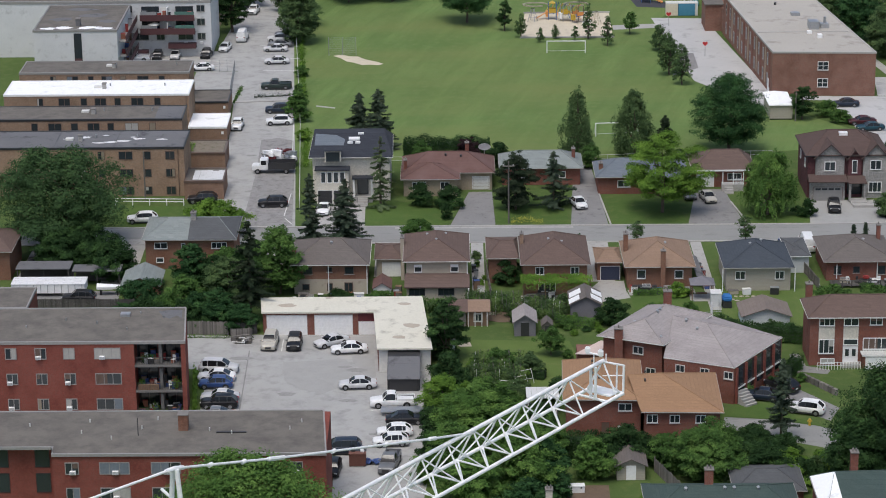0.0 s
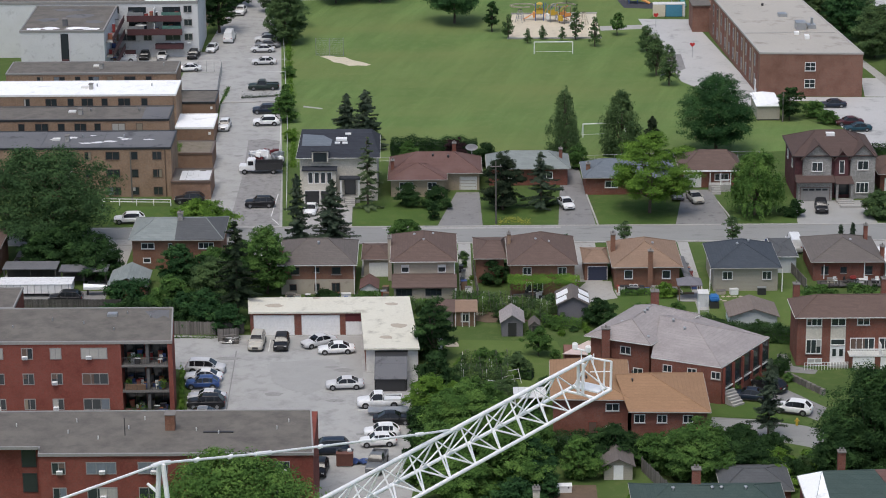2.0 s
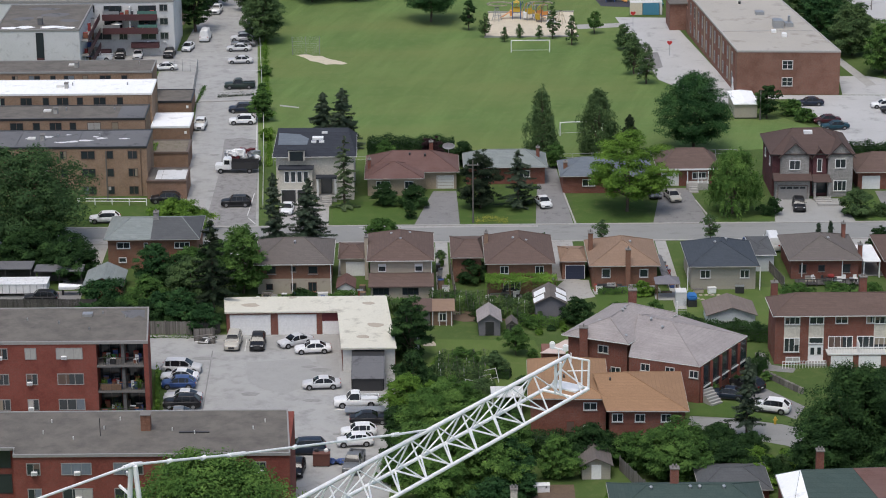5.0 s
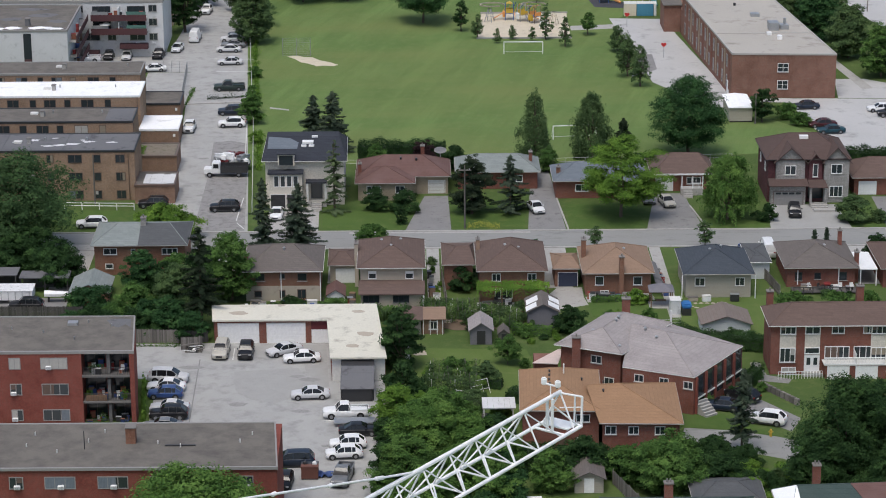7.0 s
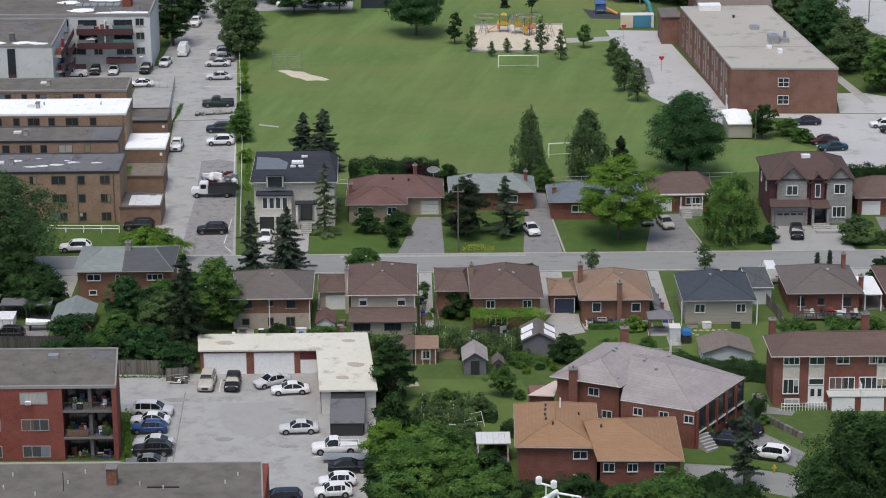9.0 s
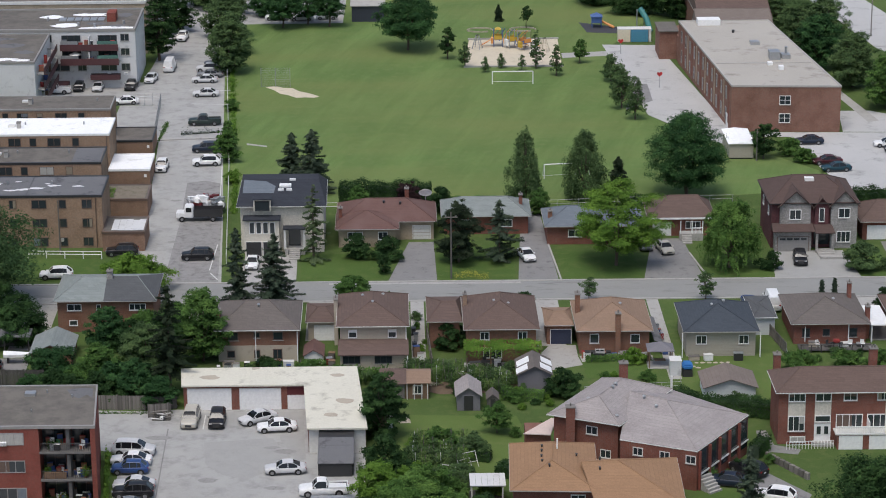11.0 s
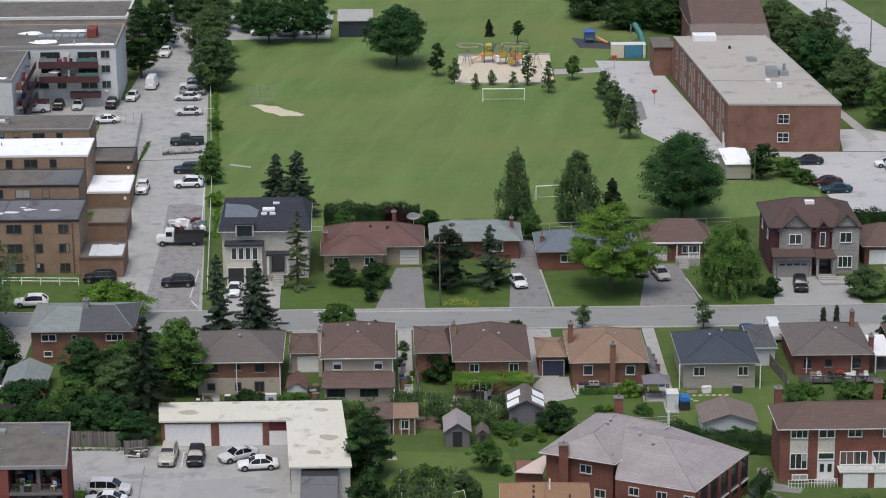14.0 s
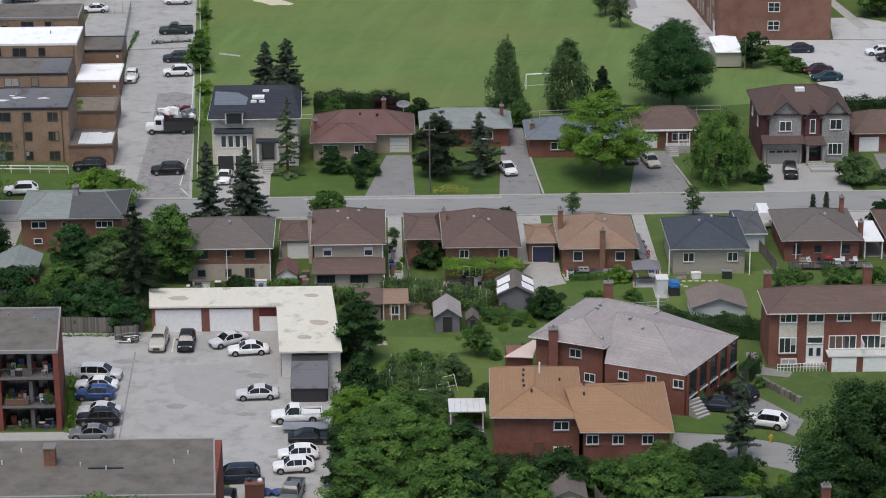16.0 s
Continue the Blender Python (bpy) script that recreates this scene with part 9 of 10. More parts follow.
# ---- clutter on the court and in the lane ----
lt = thing("lean_to", "dark panelled lean-to against a white wall", "lean-to")
for k, (y0, y1, z0, z1) in enumerate(((-41.35, -42.4, 3.0, 2.75), (-42.42, -43.6, 2.74, 2.45), (-43.62, -46.2, 2.44, 1.75))):
    bm = bmesh.new()
    v = [bm.verts.new((x, y, z + dz)) for dz in (0, 0.06) for x, y, z in ((-8.4, y0, z0), (-4.3, y0, z0), (-4.3, y1, z1), (-8.4, y1, z1))]
    for q in ((0, 1, 2, 3), (4, 5, 6, 7), (0, 1, 5, 4), (1, 2, 6, 5), (2, 3, 7, 6), (3, 0, 4, 7)):
        bm.faces.new([v[i] for i in q])
    part("roof_panel", bm, TAR_DARK if k else TRIM_DARK, lt)
part("wall", boxed((-8.2, -4.5, -46.1, -45.9, 0, 1.72)), TRIM_DARK, lt)
for x in (-8.3, -4.4):
    part("side_wall", boxed((x - 0.05, x + 0.05, -45.88, -41.4, 0, 1.7)), TRIM_DARK, lt)
bn = thing("dumpster", "rusty brown steel waste bin", "bin", (-11.3, -61.8, 0.012))
part("body", boxed((-0.95, 0.95, -0.8, 0.8, 0.1, 1.5)), plain("rusty_brown", (0.13, 0.05, 0.035), 0.7), bn)
part("lid", boxed((-1.0, 1.0, 0.0, 0.85, 1.501, 1.58)), TRIM_DARK, bn)
part("lid", boxed((-1.0, 1.0, -0.85, -0.01, 1.501, 1.62)), plain("rusty_lid", (0.16, 0.07, 0.05), 0.7), bn)
for x in (-0.8, 0.8):
    part("foot", boxed((x - 0.1, x + 0.1, -0.7, 0.7, 0, 0.1)), TRIM_DARK, bn)
for i in range(7):
    b = thing("rubbish_bag", "small pale rubbish bag by a bin", "bag", (-11.3 + rng.uniform(-0.6, 0.6) if i < 2 else -28 + rng.uniform(-0.9, 1.0), -61.9 + rng.uniform(-0.4, 0.2) if i < 2 else -34.0 + rng.uniform(-0.4, 0.5), 1.6 if i < 2 else 0.01), group="rubbish")
    bm = bmesh.new()
    bmesh.ops.create_icosphere(bm, subdivisions=2, radius=0.28)
    for v in bm.verts:
        v.co += Vector((rng.uniform(-0.04, 0.04), rng.uniform(-0.04, 0.04), 0.24 + rng.uniform(-0.03, 0.03)))
        v.co.z = max(0.0, v.co.z)
    part("sack", bm, FURNITURE[1] if i % 2 else TRIM_DARK, b)
tr = thing("trailer", "low flat grey trailer on the court", "trailer", (-6.4, -51.2, 0.012))
part("deck", boxed((-2.6, 2.2, -0.9, 0.9, 0.5, 0.62)), METAL_GREY, tr)
for x in (-0.4, 0.5):
    for y in (-0.85, 0.85):
        bm = bmesh.new()
        tube(bm, (x, y - 0.1, 0.3), (x, y + 0.1, 0.3), 0.3, n=12)
        part("wheel", bm, RUBBER, tr)
bm = bmesh.new()
tube(bm, (-2.6, 0, 0.55), (-3.8, 0, 0.45), 0.06)
part("drawbar", bm, METAL_GREY, tr)
# recovery truck with its load
tk = thing("recovery_truck", "white recovery truck with a black bed and scrap load", "truck", (-28.6, 20.2, 0.012), math.pi)
part("cab", finish((lambda bm: (bmesh.ops.bevel(bm, geom=bm.edges[:], offset=0.12, segments=2, affect="EDGES"), bm)[1])(boxed((0.9, 2.2, -1.0, 1.0, 0.6, 2.35))), paint("white", COL["white"])), None, tk)
part("bonnet", finish((lambda bm: (bmesh.ops.bevel(bm, geom=bm.edges[:], offset=0.12, segments=2, affect="EDGES"), bm)[1])(boxed((2.1, 3.5, -0.95, 0.95, 0.5, 1.4))), paint("white", COL["white"])), None, tk)
part("windscreen", boxed((2.18, 2.215, -0.85, 0.85, 1.5, 2.2)), GLASS_CAR, tk)
for y in (-1.012, 0.99):
    part("side_window", boxed((1.15, 2.0, y, y + 0.022, 1.5, 2.2)), GLASS_CAR, tk)
part("bed", boxed((-3.4, 0.85, -1.1, 1.1, 0.75, 1.0)), TRIM_DARK, tk)
for y in (-1.1, 1.04):
    part("bed_side", boxed((-3.4, 0.85, y, y + 0.06, 1.001, 1.9)), TRIM_DARK, tk)
for x in (2.6, -2.0):
    for y in (-0.95, 0.95):
        bm = bmesh.new()
        tube(bm, (x, y - 0.14, 0.42), (x, y + 0.14, 0.42), 0.42, n=14)
        wh = part("wheel", bm, RUBBER, tk)
        bm = bmesh.new()
        tube(bm, (x, y - 0.15, 0.42), (x, y + 0.15, 0.42), 0.22, n=10)
        part("rim", bm, ALLOY, wh)
for k in range(22):
    b = thing("scrap_bundle", ("crumpled white metal scrap", "crumpled dark red metal scrap", "grey crumpled metal scrap")[k % 3] + " on a truck bed", "scrap", (-28.0 + rng.uniform(-2.2, 2.2), 22.9 + rng.uniform(-0.45, 0.45), 1.1 / RISE if k < 13 else 1.75 / RISE), rng.uniform(0, 3), "scrap pile")
    bm = boxed((-0.8, 0.8, -0.4, 0.4, 0, rng.uniform(0.5, 1.1)))
    bmesh.ops.subdivide_edges(bm, edges=bm.edges[:], cuts=2)
    for v in bm.verts:
        v.co += Vector((rng.uniform(-0.14, 0.14), rng.uniform(-0.14, 0.14), rng.uniform(-0.1, 0.1) if v.co.z > 0.1 else 0))
    part("sheet", bm, (PAINT_WHITE, plain("dark_red_scrap", (0.16, 0.02, 0.025), 0.5), METAL_GREY)[k % 3], b)
fb = thing("flatbed_trailer", "dark flatbed trailer under crumpled scrap", "trailer", (-28.0, 22.9, 0.012))
part("deck", boxed((-3.0, 3.0, -1.15, 1.15, 0.85, 1.09)), TRIM_DARK, fb)
for x in (-2.0, 1.6):
    for y in (-1.0, 1.0):
        bm = bmesh.new()
        tube(bm, (x, y - 0.12, 0.42), (x, y + 0.12, 0.42), 0.43, n=14)
        part("wheel", bm, RUBBER, fb)
# vehicles and bins behind the apartment building
t = thing("box_trailer", "long dented white box trailer behind a fence", "trailer", group="trailers")
part("body", boxed((-61.0, -50.9, -21.2, -19.1, 0.6, 1.95)), PAINT_WHITE, t)
part("roof", boxed((-61.1, -50.8, -21.25, -19.05, 1.954, 2.04)), ROOF_SCUFF, t, "scuffed white sheet roof")
for k in range(11):
    part("rib", boxed((-60.8 + 0.95 * k, -60.72 + 0.95 * k, -21.23, -21.205, 0.6, 1.9)), METAL_GREY, t)
for x in (-60, -52):
    for yy in (-21.0, -19.3):
        bm = bmesh.new()
        tube(bm, (x, yy - 0.1, 0.4), (x, yy + 0.1, 0.4), 0.4, n=12)
        part("wheel", bm, RUBBER, t)
ct = thing("covered_boat", "small boat under a white cover behind a fence", "boat", group="trailers")
bm = bmesh.new()
hull = [[bm.verts.new((-49.3 + 3.5 * f, -20.6 + w * j, z + 0.25)) for j, z in ((-0.42, 0.75), (-0.45, 1.15), (0, 1.55 - 0.25 * f), (0.45, 1.15), (0.42, 0.75))] for f, w in ((0, 0.85), (0.3, 1.0), (0.65, 0.85), (0.9, 0.45), (1.0, 0.12))]
for p, q in zip(hull, hull[1:]):
    for j in range(4):
        bm.faces.new((p[j], q[j], q[j + 1], p[j + 1]))
bm.faces.new(hull[0]), bm.faces.new(hull[-1][::-1])
part("cover", bm, PAINT_WHITE, ct)
for x in (-48.9, -46.6):
    part("stand", boxed((x, x + 0.25, -20.75, -20.45, 0, 1.1)), TRIM_DARK, ct)
for x0, x1, y0, y1, z, lab in ((-61.2, -53.6, -17.8, -15.4, 2.5, "low shed with a dark tarred roof"), (-53.2, -46.4, -18.4, -16.3, 2.4, "low carport with a dark tarred roof")):
    sd = thing("lean_to", lab, "shed", group="sheds")
    part("roof", boxed((x0, x1, y0, y1, z, z + 0.14)), TAR_DARK, sd)
    part("back_wall", boxed((x0 + 0.1, x1 - 0.1, y1 - 0.15, y1 - 0.05, 0, z - 0.003)), WOOD_DARK, sd)
    for x in (x0 + 0.15, (x0 + x1) / 2, x1 - 0.3):
        part("post", boxed((x, x + 0.14, y0 + 0.1, y0 + 0.2, 0, z - 0.003)), WOOD_DARK, sd)
slab("garden_bed", [(11.0, -74.0), (17.0, -74.0), (17.2, -66.2), (11.4, -66.2)], 0.0, 0.03, SOIL, "bare brown soil yard behind a house", "soil")
tb = thing("garden_box", "white covered storage bench on bare soil", "bench", (13.3, -67.4, 0.03), 0.05)
part("body", boxed((-1.05, 1.05, -0.4, 0.4, 0, 0.75)), PAINT_WHITE, tb)
part("lid", boxed((-1.1, 1.1, -0.45, 0.45, 0.753, 0.86)), PAINT_WHITE, tb)
for x in (-0.5, 0.6):
    part("latch", boxed((x, x + 0.14, -0.475, -0.402, 0.55, 0.74)), TRIM_DARK, tb)
slab("driveway_willow", [(-66, -19.5), (-46.2, -19.5), (-46.2, -23.4), (-66, -23.4)], 0.0, 0.02, ASPHALT_DRIVE, "dark worn asphalt yard behind a fence", "yard")
slab("driveway_side", [(-49.6, -17.5), (-45.0, -17.5), (-45.0, -3.6), (-49.0, -3.6)], 0.0, 0.022, CONCRETE, "pale concrete driveway beside a brick house", "driveway")
slab("driveway_side", [(-61.6, -15.5), (-58.6, -15.5), (-58.2, -3.6), (-61.4, -3.6)], 0.0, 0.022, CONCRETE, "pale concrete driveway under a willow", "driveway")
for i, (x, y) in enumerate(((2.9, -14.6), (3.2, -16), (3.0, -18.4), (24.9, -21.0), (25.6, -21.0), (27.6, -21.1))):
    b = thing("wheelie_bin", ("dark wheeled bin beside a house", "grey wheeled bin beside a house")[i % 2], "bin", (x, y, 0.015), group="bins")
    bm = bmesh.new()
    v = [bm.verts.new(p) for p in ((-0.22, -0.25, 0.08), (0.22, -0.25, 0.08), (0.22, 0.25, 0.08), (-0.22, 0.25, 0.08), (-0.3, -0.36, 1.0), (0.3, -0.36, 1.0), (0.3, 0.36, 1.0), (-0.3, 0.36, 1.0))]
    for q in ((0, 1, 5, 4), (1, 2, 6, 5), (2, 3, 7, 6), (3, 0, 4, 7), (4, 5, 6, 7), (3, 2, 1, 0)):
        bm.faces.new([v[j] for j in q])
    part("body", bm, TRIM_DARK if i % 2 == 0 else METAL_GREY, b)
    part("lid", boxed((-0.33, 0.33, -0.4, 0.4, 1.001, 1.07)), TRIM_DARK, b)
    for sy in (-0.2, 0.2):
        bm = bmesh.new()
        tube(bm, (-0.2, sy - 0.04, 0.1), (-0.2, sy + 0.04, 0.1), 0.1, n=10)
        part("wheel", bm, RUBBER, b)
rw = thing("retaining_wall", "grey block retaining wall beside a driveway", "wall")
for k in range(9):
    part("block", boxed((-0.33, 0.33, -0.2, 0.2, 0, 0.8)), WOOD_GREY, rw, "", (43.2 + 0.44 * k, -43.4 - 0.5 * k, 0), radians(-58))
hy = thing("hydrant", "bright yellow fire hydrant on a lawn edge", "hydrant", (42.2, -54.2, 0.02))
bm = bmesh.new()
tube(bm, (0, 0, 0), (0, 0, 0.75), 0.16, 0.15, 10)
tube(bm, (0, 0, 0.75), (0, 0, 0.95), 0.18, 0.05, 10)
part("barrel", bm, YELLOW, hy)
for a, b in (((-0.28, 0, 0.55), (0.28, 0, 0.55)), ((0, -0.3, 0.5), (0, 0, 0.5))):
    bm = bmesh.new()
    tube(bm, a, b, 0.07, n=8)
    part("outlet", bm, YELLOW, hy)
pn = np.random.default_rng(31)
fl = np.stack([pn.uniform(8.8, 13.6, 500), pn.normal(1.6, 0.55, 500), pn.uniform(0.05, 0.35, 500)], 1)
fl[:, 1] += 0.5 * np.sin(fl[:, 0] * 1.3)
f = thing("flower_bed", "yellow flowers along a lawn edge", "flowers", (0, 0, 0.03))
tagged(part("flowers", leaf_mesh(fl, np.tile([0, 0, 1.0], (500, 1)), 0.09, plain("yellow_green_bloom", (0.34, 0.34, 0.04), 0.8), 32), None, f), kind="stuff")
for x0, y0, x1, y1 in ((23.5, 0.4, 22.6, 12), (44.0, 0.4, 42.6, 8)):
    d = Vector((x1 - x0, y1 - y0)).normalized()
    slab("edging", [(x0, y0), (x0 + 0.25, y0), (x1 + 0.25, y1), (x1, y1)], 0.0, 0.14, CONCRETE, "pale concrete driveway edging", "edging")
st = thing("porch", "white front porch with stairs and railings", "porch", (43.6, 12.2, 0))
part("landing", boxed((-1.6, 1.8, -0.6, 0.85, 0, 1.1)), CONCRETE, st)
for k in range(5):
    part("step", boxed((-1.3 - 0.0, 0.1, -0.9 - k * 0.3, -0.601 - k * 0.3, 0, 0.9 - k * 0.18)), CONCRETE, st)
for x in (-1.5, 0.15, 1.7):
    part("post", boxed((x - 0.07, x + 0.07, -0.55, -0.41, 1.1, 3.0)), PAINT_WHITE, st)
part("rail", boxed((0.2, 1.7, -0.55, -0.47, 1.9, 2.0)), PAINT_WHITE, st)
for k in range(8):
    part("baluster", boxed((0.25 + k * 0.19, 0.29 + k * 0.19, -0.53, -0.49, 1.1, 1.9)), PAINT_WHITE, st)
sd = thing("satellite_dish", "white satellite dish on a roof", "dish", (5.2, 19.0, 3.2))
bm = bmesh.new()
tube(bm, (0, 0, 0), (0, 0, 1.5), 0.06)
part("mast", bm, METAL_GREY, sd)
bm = bmesh.new()
hoops = [[bm.verts.new((rr * math.cos(k * math.pi / 8), -0.25 - 0.5 * (1 - rr) ** 2 * 0.4 - 0.55 * rr * math.sin(k * math.pi / 8) * 0.5 + o, 1.6 + 0.62 * rr * math.sin(k * math.pi / 8))) for k in range(16)] for rr, o in ((0.05, 0.12), (0.5, 0.06), (1.0, -0.1), (1.0, -0.04), (0.5, 0.12), (0.05, 0.18))]
for p, q in zip(hoops, hoops[1:]):
    for k in range(16):
        bm.faces.new((p[k], p[(k + 1) % 16], q[(k + 1) % 16], q[k]))
bm.faces.new(hoops[0][::-1]), bm.faces.new(hoops[-1])
part("dish", bm, PAINT_WHITE, sd)

# ---- back garden details ----
rq = random.Random(91)
for i, (x, y) in enumerate(((24.9, -21.0), (26.4, -21.1), (29.6, -21.0), (30.8, -21.1), (32.2, -21.2), (38.4, -21.5), (40.2, -21.6), (44.0, -21.6), (54.2, -18.9), (58.0, -18.9), (60.2, -19.0), (10.6, -22.6), (13.4, -22.8), (16.2, -22.7), (-20.6, -22.0), (-13.0, -22.2))):
    c = thing("garden_box", ("white plastic garden storage box", "dark covered garden grill", "pale stacked garden boards")[i % 3] + " behind a house", "garden box", (x, y, 0.02), rq.uniform(-0.2, 0.2), "garden clutter")
    w, h = rq.uniform(0.4, 0.75), rq.uniform(0.5, 1.0)
    bm = boxed((-w, w, -0.35, 0.35, 0, h))
    bmesh.ops.bevel(bm, geom=bm.edges[:], offset=0.06, segments=2, affect="EDGES")
    part("body", bm, (PAINT_WHITE, TRIM_DARK, STUCCO)[i % 3], c)
    part("lid", boxed((-w - 0.03, w + 0.03, -0.38, 0.38, h + 0.001, h + 0.06)), (PAINT_TRIM, METAL_GREY, WOOD_GREY)[i % 3], c)
BEAN = foliage("bean_leaves", (0.09, 0.15, 0.05), (0.16, 0.24, 0.075), (0.24, 0.33, 0.11))
BEAN_SPOTS = [(1.8 + (i % 12) * 1.3, -24.4 - (i // 12) * 1.5) for i in range(36)] + [(2.6 + (i % 6) * 1.1, -40.6 - (i // 6) * 1.7) for i in range(24)] + [(9.5 + (i % 5) * 1.2, -27.4 - (i // 5) * 1.2) for i in range(10)]
for i, (x, y) in enumerate(BEAN_SPOTS):
    x, y = x + rq.uniform(-0.35, 0.35), y + rq.uniform(-0.35, 0.35)
    if x > 9 and -25.2 < y < -20:
        continue
    t = thing("bean_plant", "tall climbing bean plant on a pale stake", "plant", (x, y, 0.03), rq.uniform(0, 3), "bean plants")
    h = rq.uniform(1.6, 2.5)
    bm = bmesh.new()
    tube(bm, (0, 0, -0.1), (rq.uniform(-0.25, 0.25), 0, h + 0.2), 0.035, n=5)
    part("stake", bm, PAINT_TRIM if i % 3 == 0 else WOOD_GREY, t)
    g = np.random.default_rng(900 + i)
    n = 260
    zz = g.uniform(0.1, h, n)
    pp = np.stack([g.normal(0, 0.3, n), g.normal(0, 0.3, n), zz], 1)
    part("leaves", leaf_mesh(pp, g.normal(0, 1, (n, 3)) + np.array([0, -0.3, 0.8]), 0.14, BEAN if i % 2 else LEAF_BLUE, 950 + i), None, t)
for x, y, w, d in ((4.6, -26.6, 1.2, 0.5), (7.4, -25.6, 0.9, 0.5), (12.0, -27.6, 1.4, 0.5), (11.4, -25.4, 0.7, 1.0), (1.4, -34.7, 1.0, 0.8)):
    slab("bare_patch", [(x + w * math.cos(0.7 * k) * rq.uniform(0.75, 1.2), y + d * math.sin(0.7 * k) * rq.uniform(0.75, 1.2)) for k in range(9)], 0.031, 0.036, STUCCO, "bare tan patch in a garden", "soil")
bd = thing("sign_board", "small white board leaning in a garden", "board", (-0.2, -36.6, 0), 0.3)
part("panel", boxed((-0.35, 0.35, -0.03, 0.03, 0.1, 1.9)), PAINT_WHITE, bd)
part("foot", boxed((-0.3, 0.3, -0.2, 0.2, 0, 0.1)), WOOD_GREY, bd)
slab("apron", [(-60, -66), (-31.5, -66), (-31.4, -51.2), (-32.4, -50.9), (-60, -50.9)], 0.0, 0.008, CONCRETE, "stained concrete yard between apartment buildings", "yard")
slab("grass_strip", [(-32.3, -51), (-31.5, -51), (-31.9, -42), (-33.2, -42)], 0.0, 0.03, GRASS_LAWN, "weedy strip along an apartment wall", "grass")
g = np.random.default_rng(55)
n = 1500
yy = g.uniform(-50.4, -42.4, n)
iv = thing("ivy", "bright climbing ivy on a brick end wall", "plant", (-32.2, -46.4, 0))
u = (yy + 46.4)
pp = np.stack([-0.05 - 0.125 * u + (-0.023 * u) + g.normal(0, 0.12, n), u * DEPTH, np.abs(g.normal(0, 1.5, n)) * (0.5 + 0.5 * np.sin(yy * 1.7))], 1)
pp[:, 2] = np.clip(np.abs(pp[:, 2]) * 0.6, 0.05, 2.2)
part("leaves", leaf_mesh(pp, np.tile([1.0, -0.2, 0.4], (n, 1)), 0.2, LEAF_LIME, 56), None, iv)
for x, y, h in ((37.0, -20.9, 3.6), (46.9, -20.9, 3.6)):
    t = thing("downpipe", "white downpipe at a house corner", "pipe", (x, y, 0))
    part("pipe", boxed((-0.06, 0.06, -0.06, 0.06, 0, h * RISE)), PAINT_WHITE, t)

# ---- small planting in the back gardens ----
rp = random.Random(404)
BEDS = [(0, 19, -29.5, -23.2, 26, 1.7), (-9.5, -1, -27.2, -24.4, 7, 1.4), (12, 19.5, -33.6, -29.2, 8, 1.6), (37, 50, -34.6, -32.2, 7, 2.2), (50.5, 64, -22.6, -20.2, 6, 1.4), (0.5, 11.5, -52.5, -39.5, 20, 2.6), (24.5, 33, -27.2, -25.6, 6, 1.6), (-22, -12.5, -24.8, -22.4, 6, 1.3), (13.5, 18, -40.5, -36, 4, 1.5), (36, 44, -45.5, -41.8, 5, 1.8), (-27, -23.2, -13, -6.4, 5, 2.0), (3.2, 4.6, -21, -7, 4, 1.4), (35, 45, -68, -62.6, 12, 3.2), (20, 33, -70.5, -66, 6, 2.6)]
for j, (x0, x1, y0, y1, count, top) in enumerate(BEDS):
    for i in range(count):
        x, y, h = rp.uniform(x0, x1), rp.uniform(y0, y1), rp.uniform(0.45, 1.0) * top
        m = rp.choice((LEAF_MID, LEAF_MID, LEAF_BLUE, LEAF_DARK, LEAF_LIME))
        words = {LEAF_MID: "fresh green", LEAF_BLUE: "grey-green", LEAF_DARK: "dark green", LEAF_LIME: "yellow-green"}[m]
        broad_tree(f"low {words} shrub in a back garden", x, y, h, h * rp.uniform(0.45, 0.8), m, 2000 + j * 40 + i, 0.02, leaf=0.125, name="shrub")

# ---- boards and scraps by the bin corner of the court ----
bp = thing("board_pile", "heap of weathered grey boards and frames", "boards", (-27.6, -33.9, 0.012))
rb = random.Random(12)
for k in range(9):
    bm = boxed((-rb.uniform(0.6, 1.2), rb.uniform(0.6, 1.2), -0.09, 0.09, 0, 0.04))
    bmesh.ops.rotate(bm, verts=bm.verts[:], cent=(0, 0, 0), matrix=Matrix.Rotation(rb.uniform(-0.15, 0.15), 3, "Y"))
    part("board", bm, WOOD_GREY if k % 3 else PAINT_TRIM, bp, "", (rb.uniform(-0.8, 0.8), rb.uniform(-0.5, 0.5), 0.2 + 0.09 * k), rb.uniform(-0.5, 0.5))
part("frame", boxed((-1.1, 1.1, -0.55, 0.55, 0, 0.2)), WOOD_GREY, bp)


# ---- lived-in details of balconies and yards ----
rc = random.Random(71)
CLUTTER = [TRIM_DARK, WOOD_BROWN, FURNITURE[0], FURNITURE[1], FURNITURE[3], METAL_GREY, WOOD_GREY, plain("terracotta", (0.3, 0.12, 0.07), 0.8)]
CLUTTER_WORDS = ["black", "brown wooden", "dark red", "white plastic", "blue", "grey metal", "grey wooden", "terracotta"]


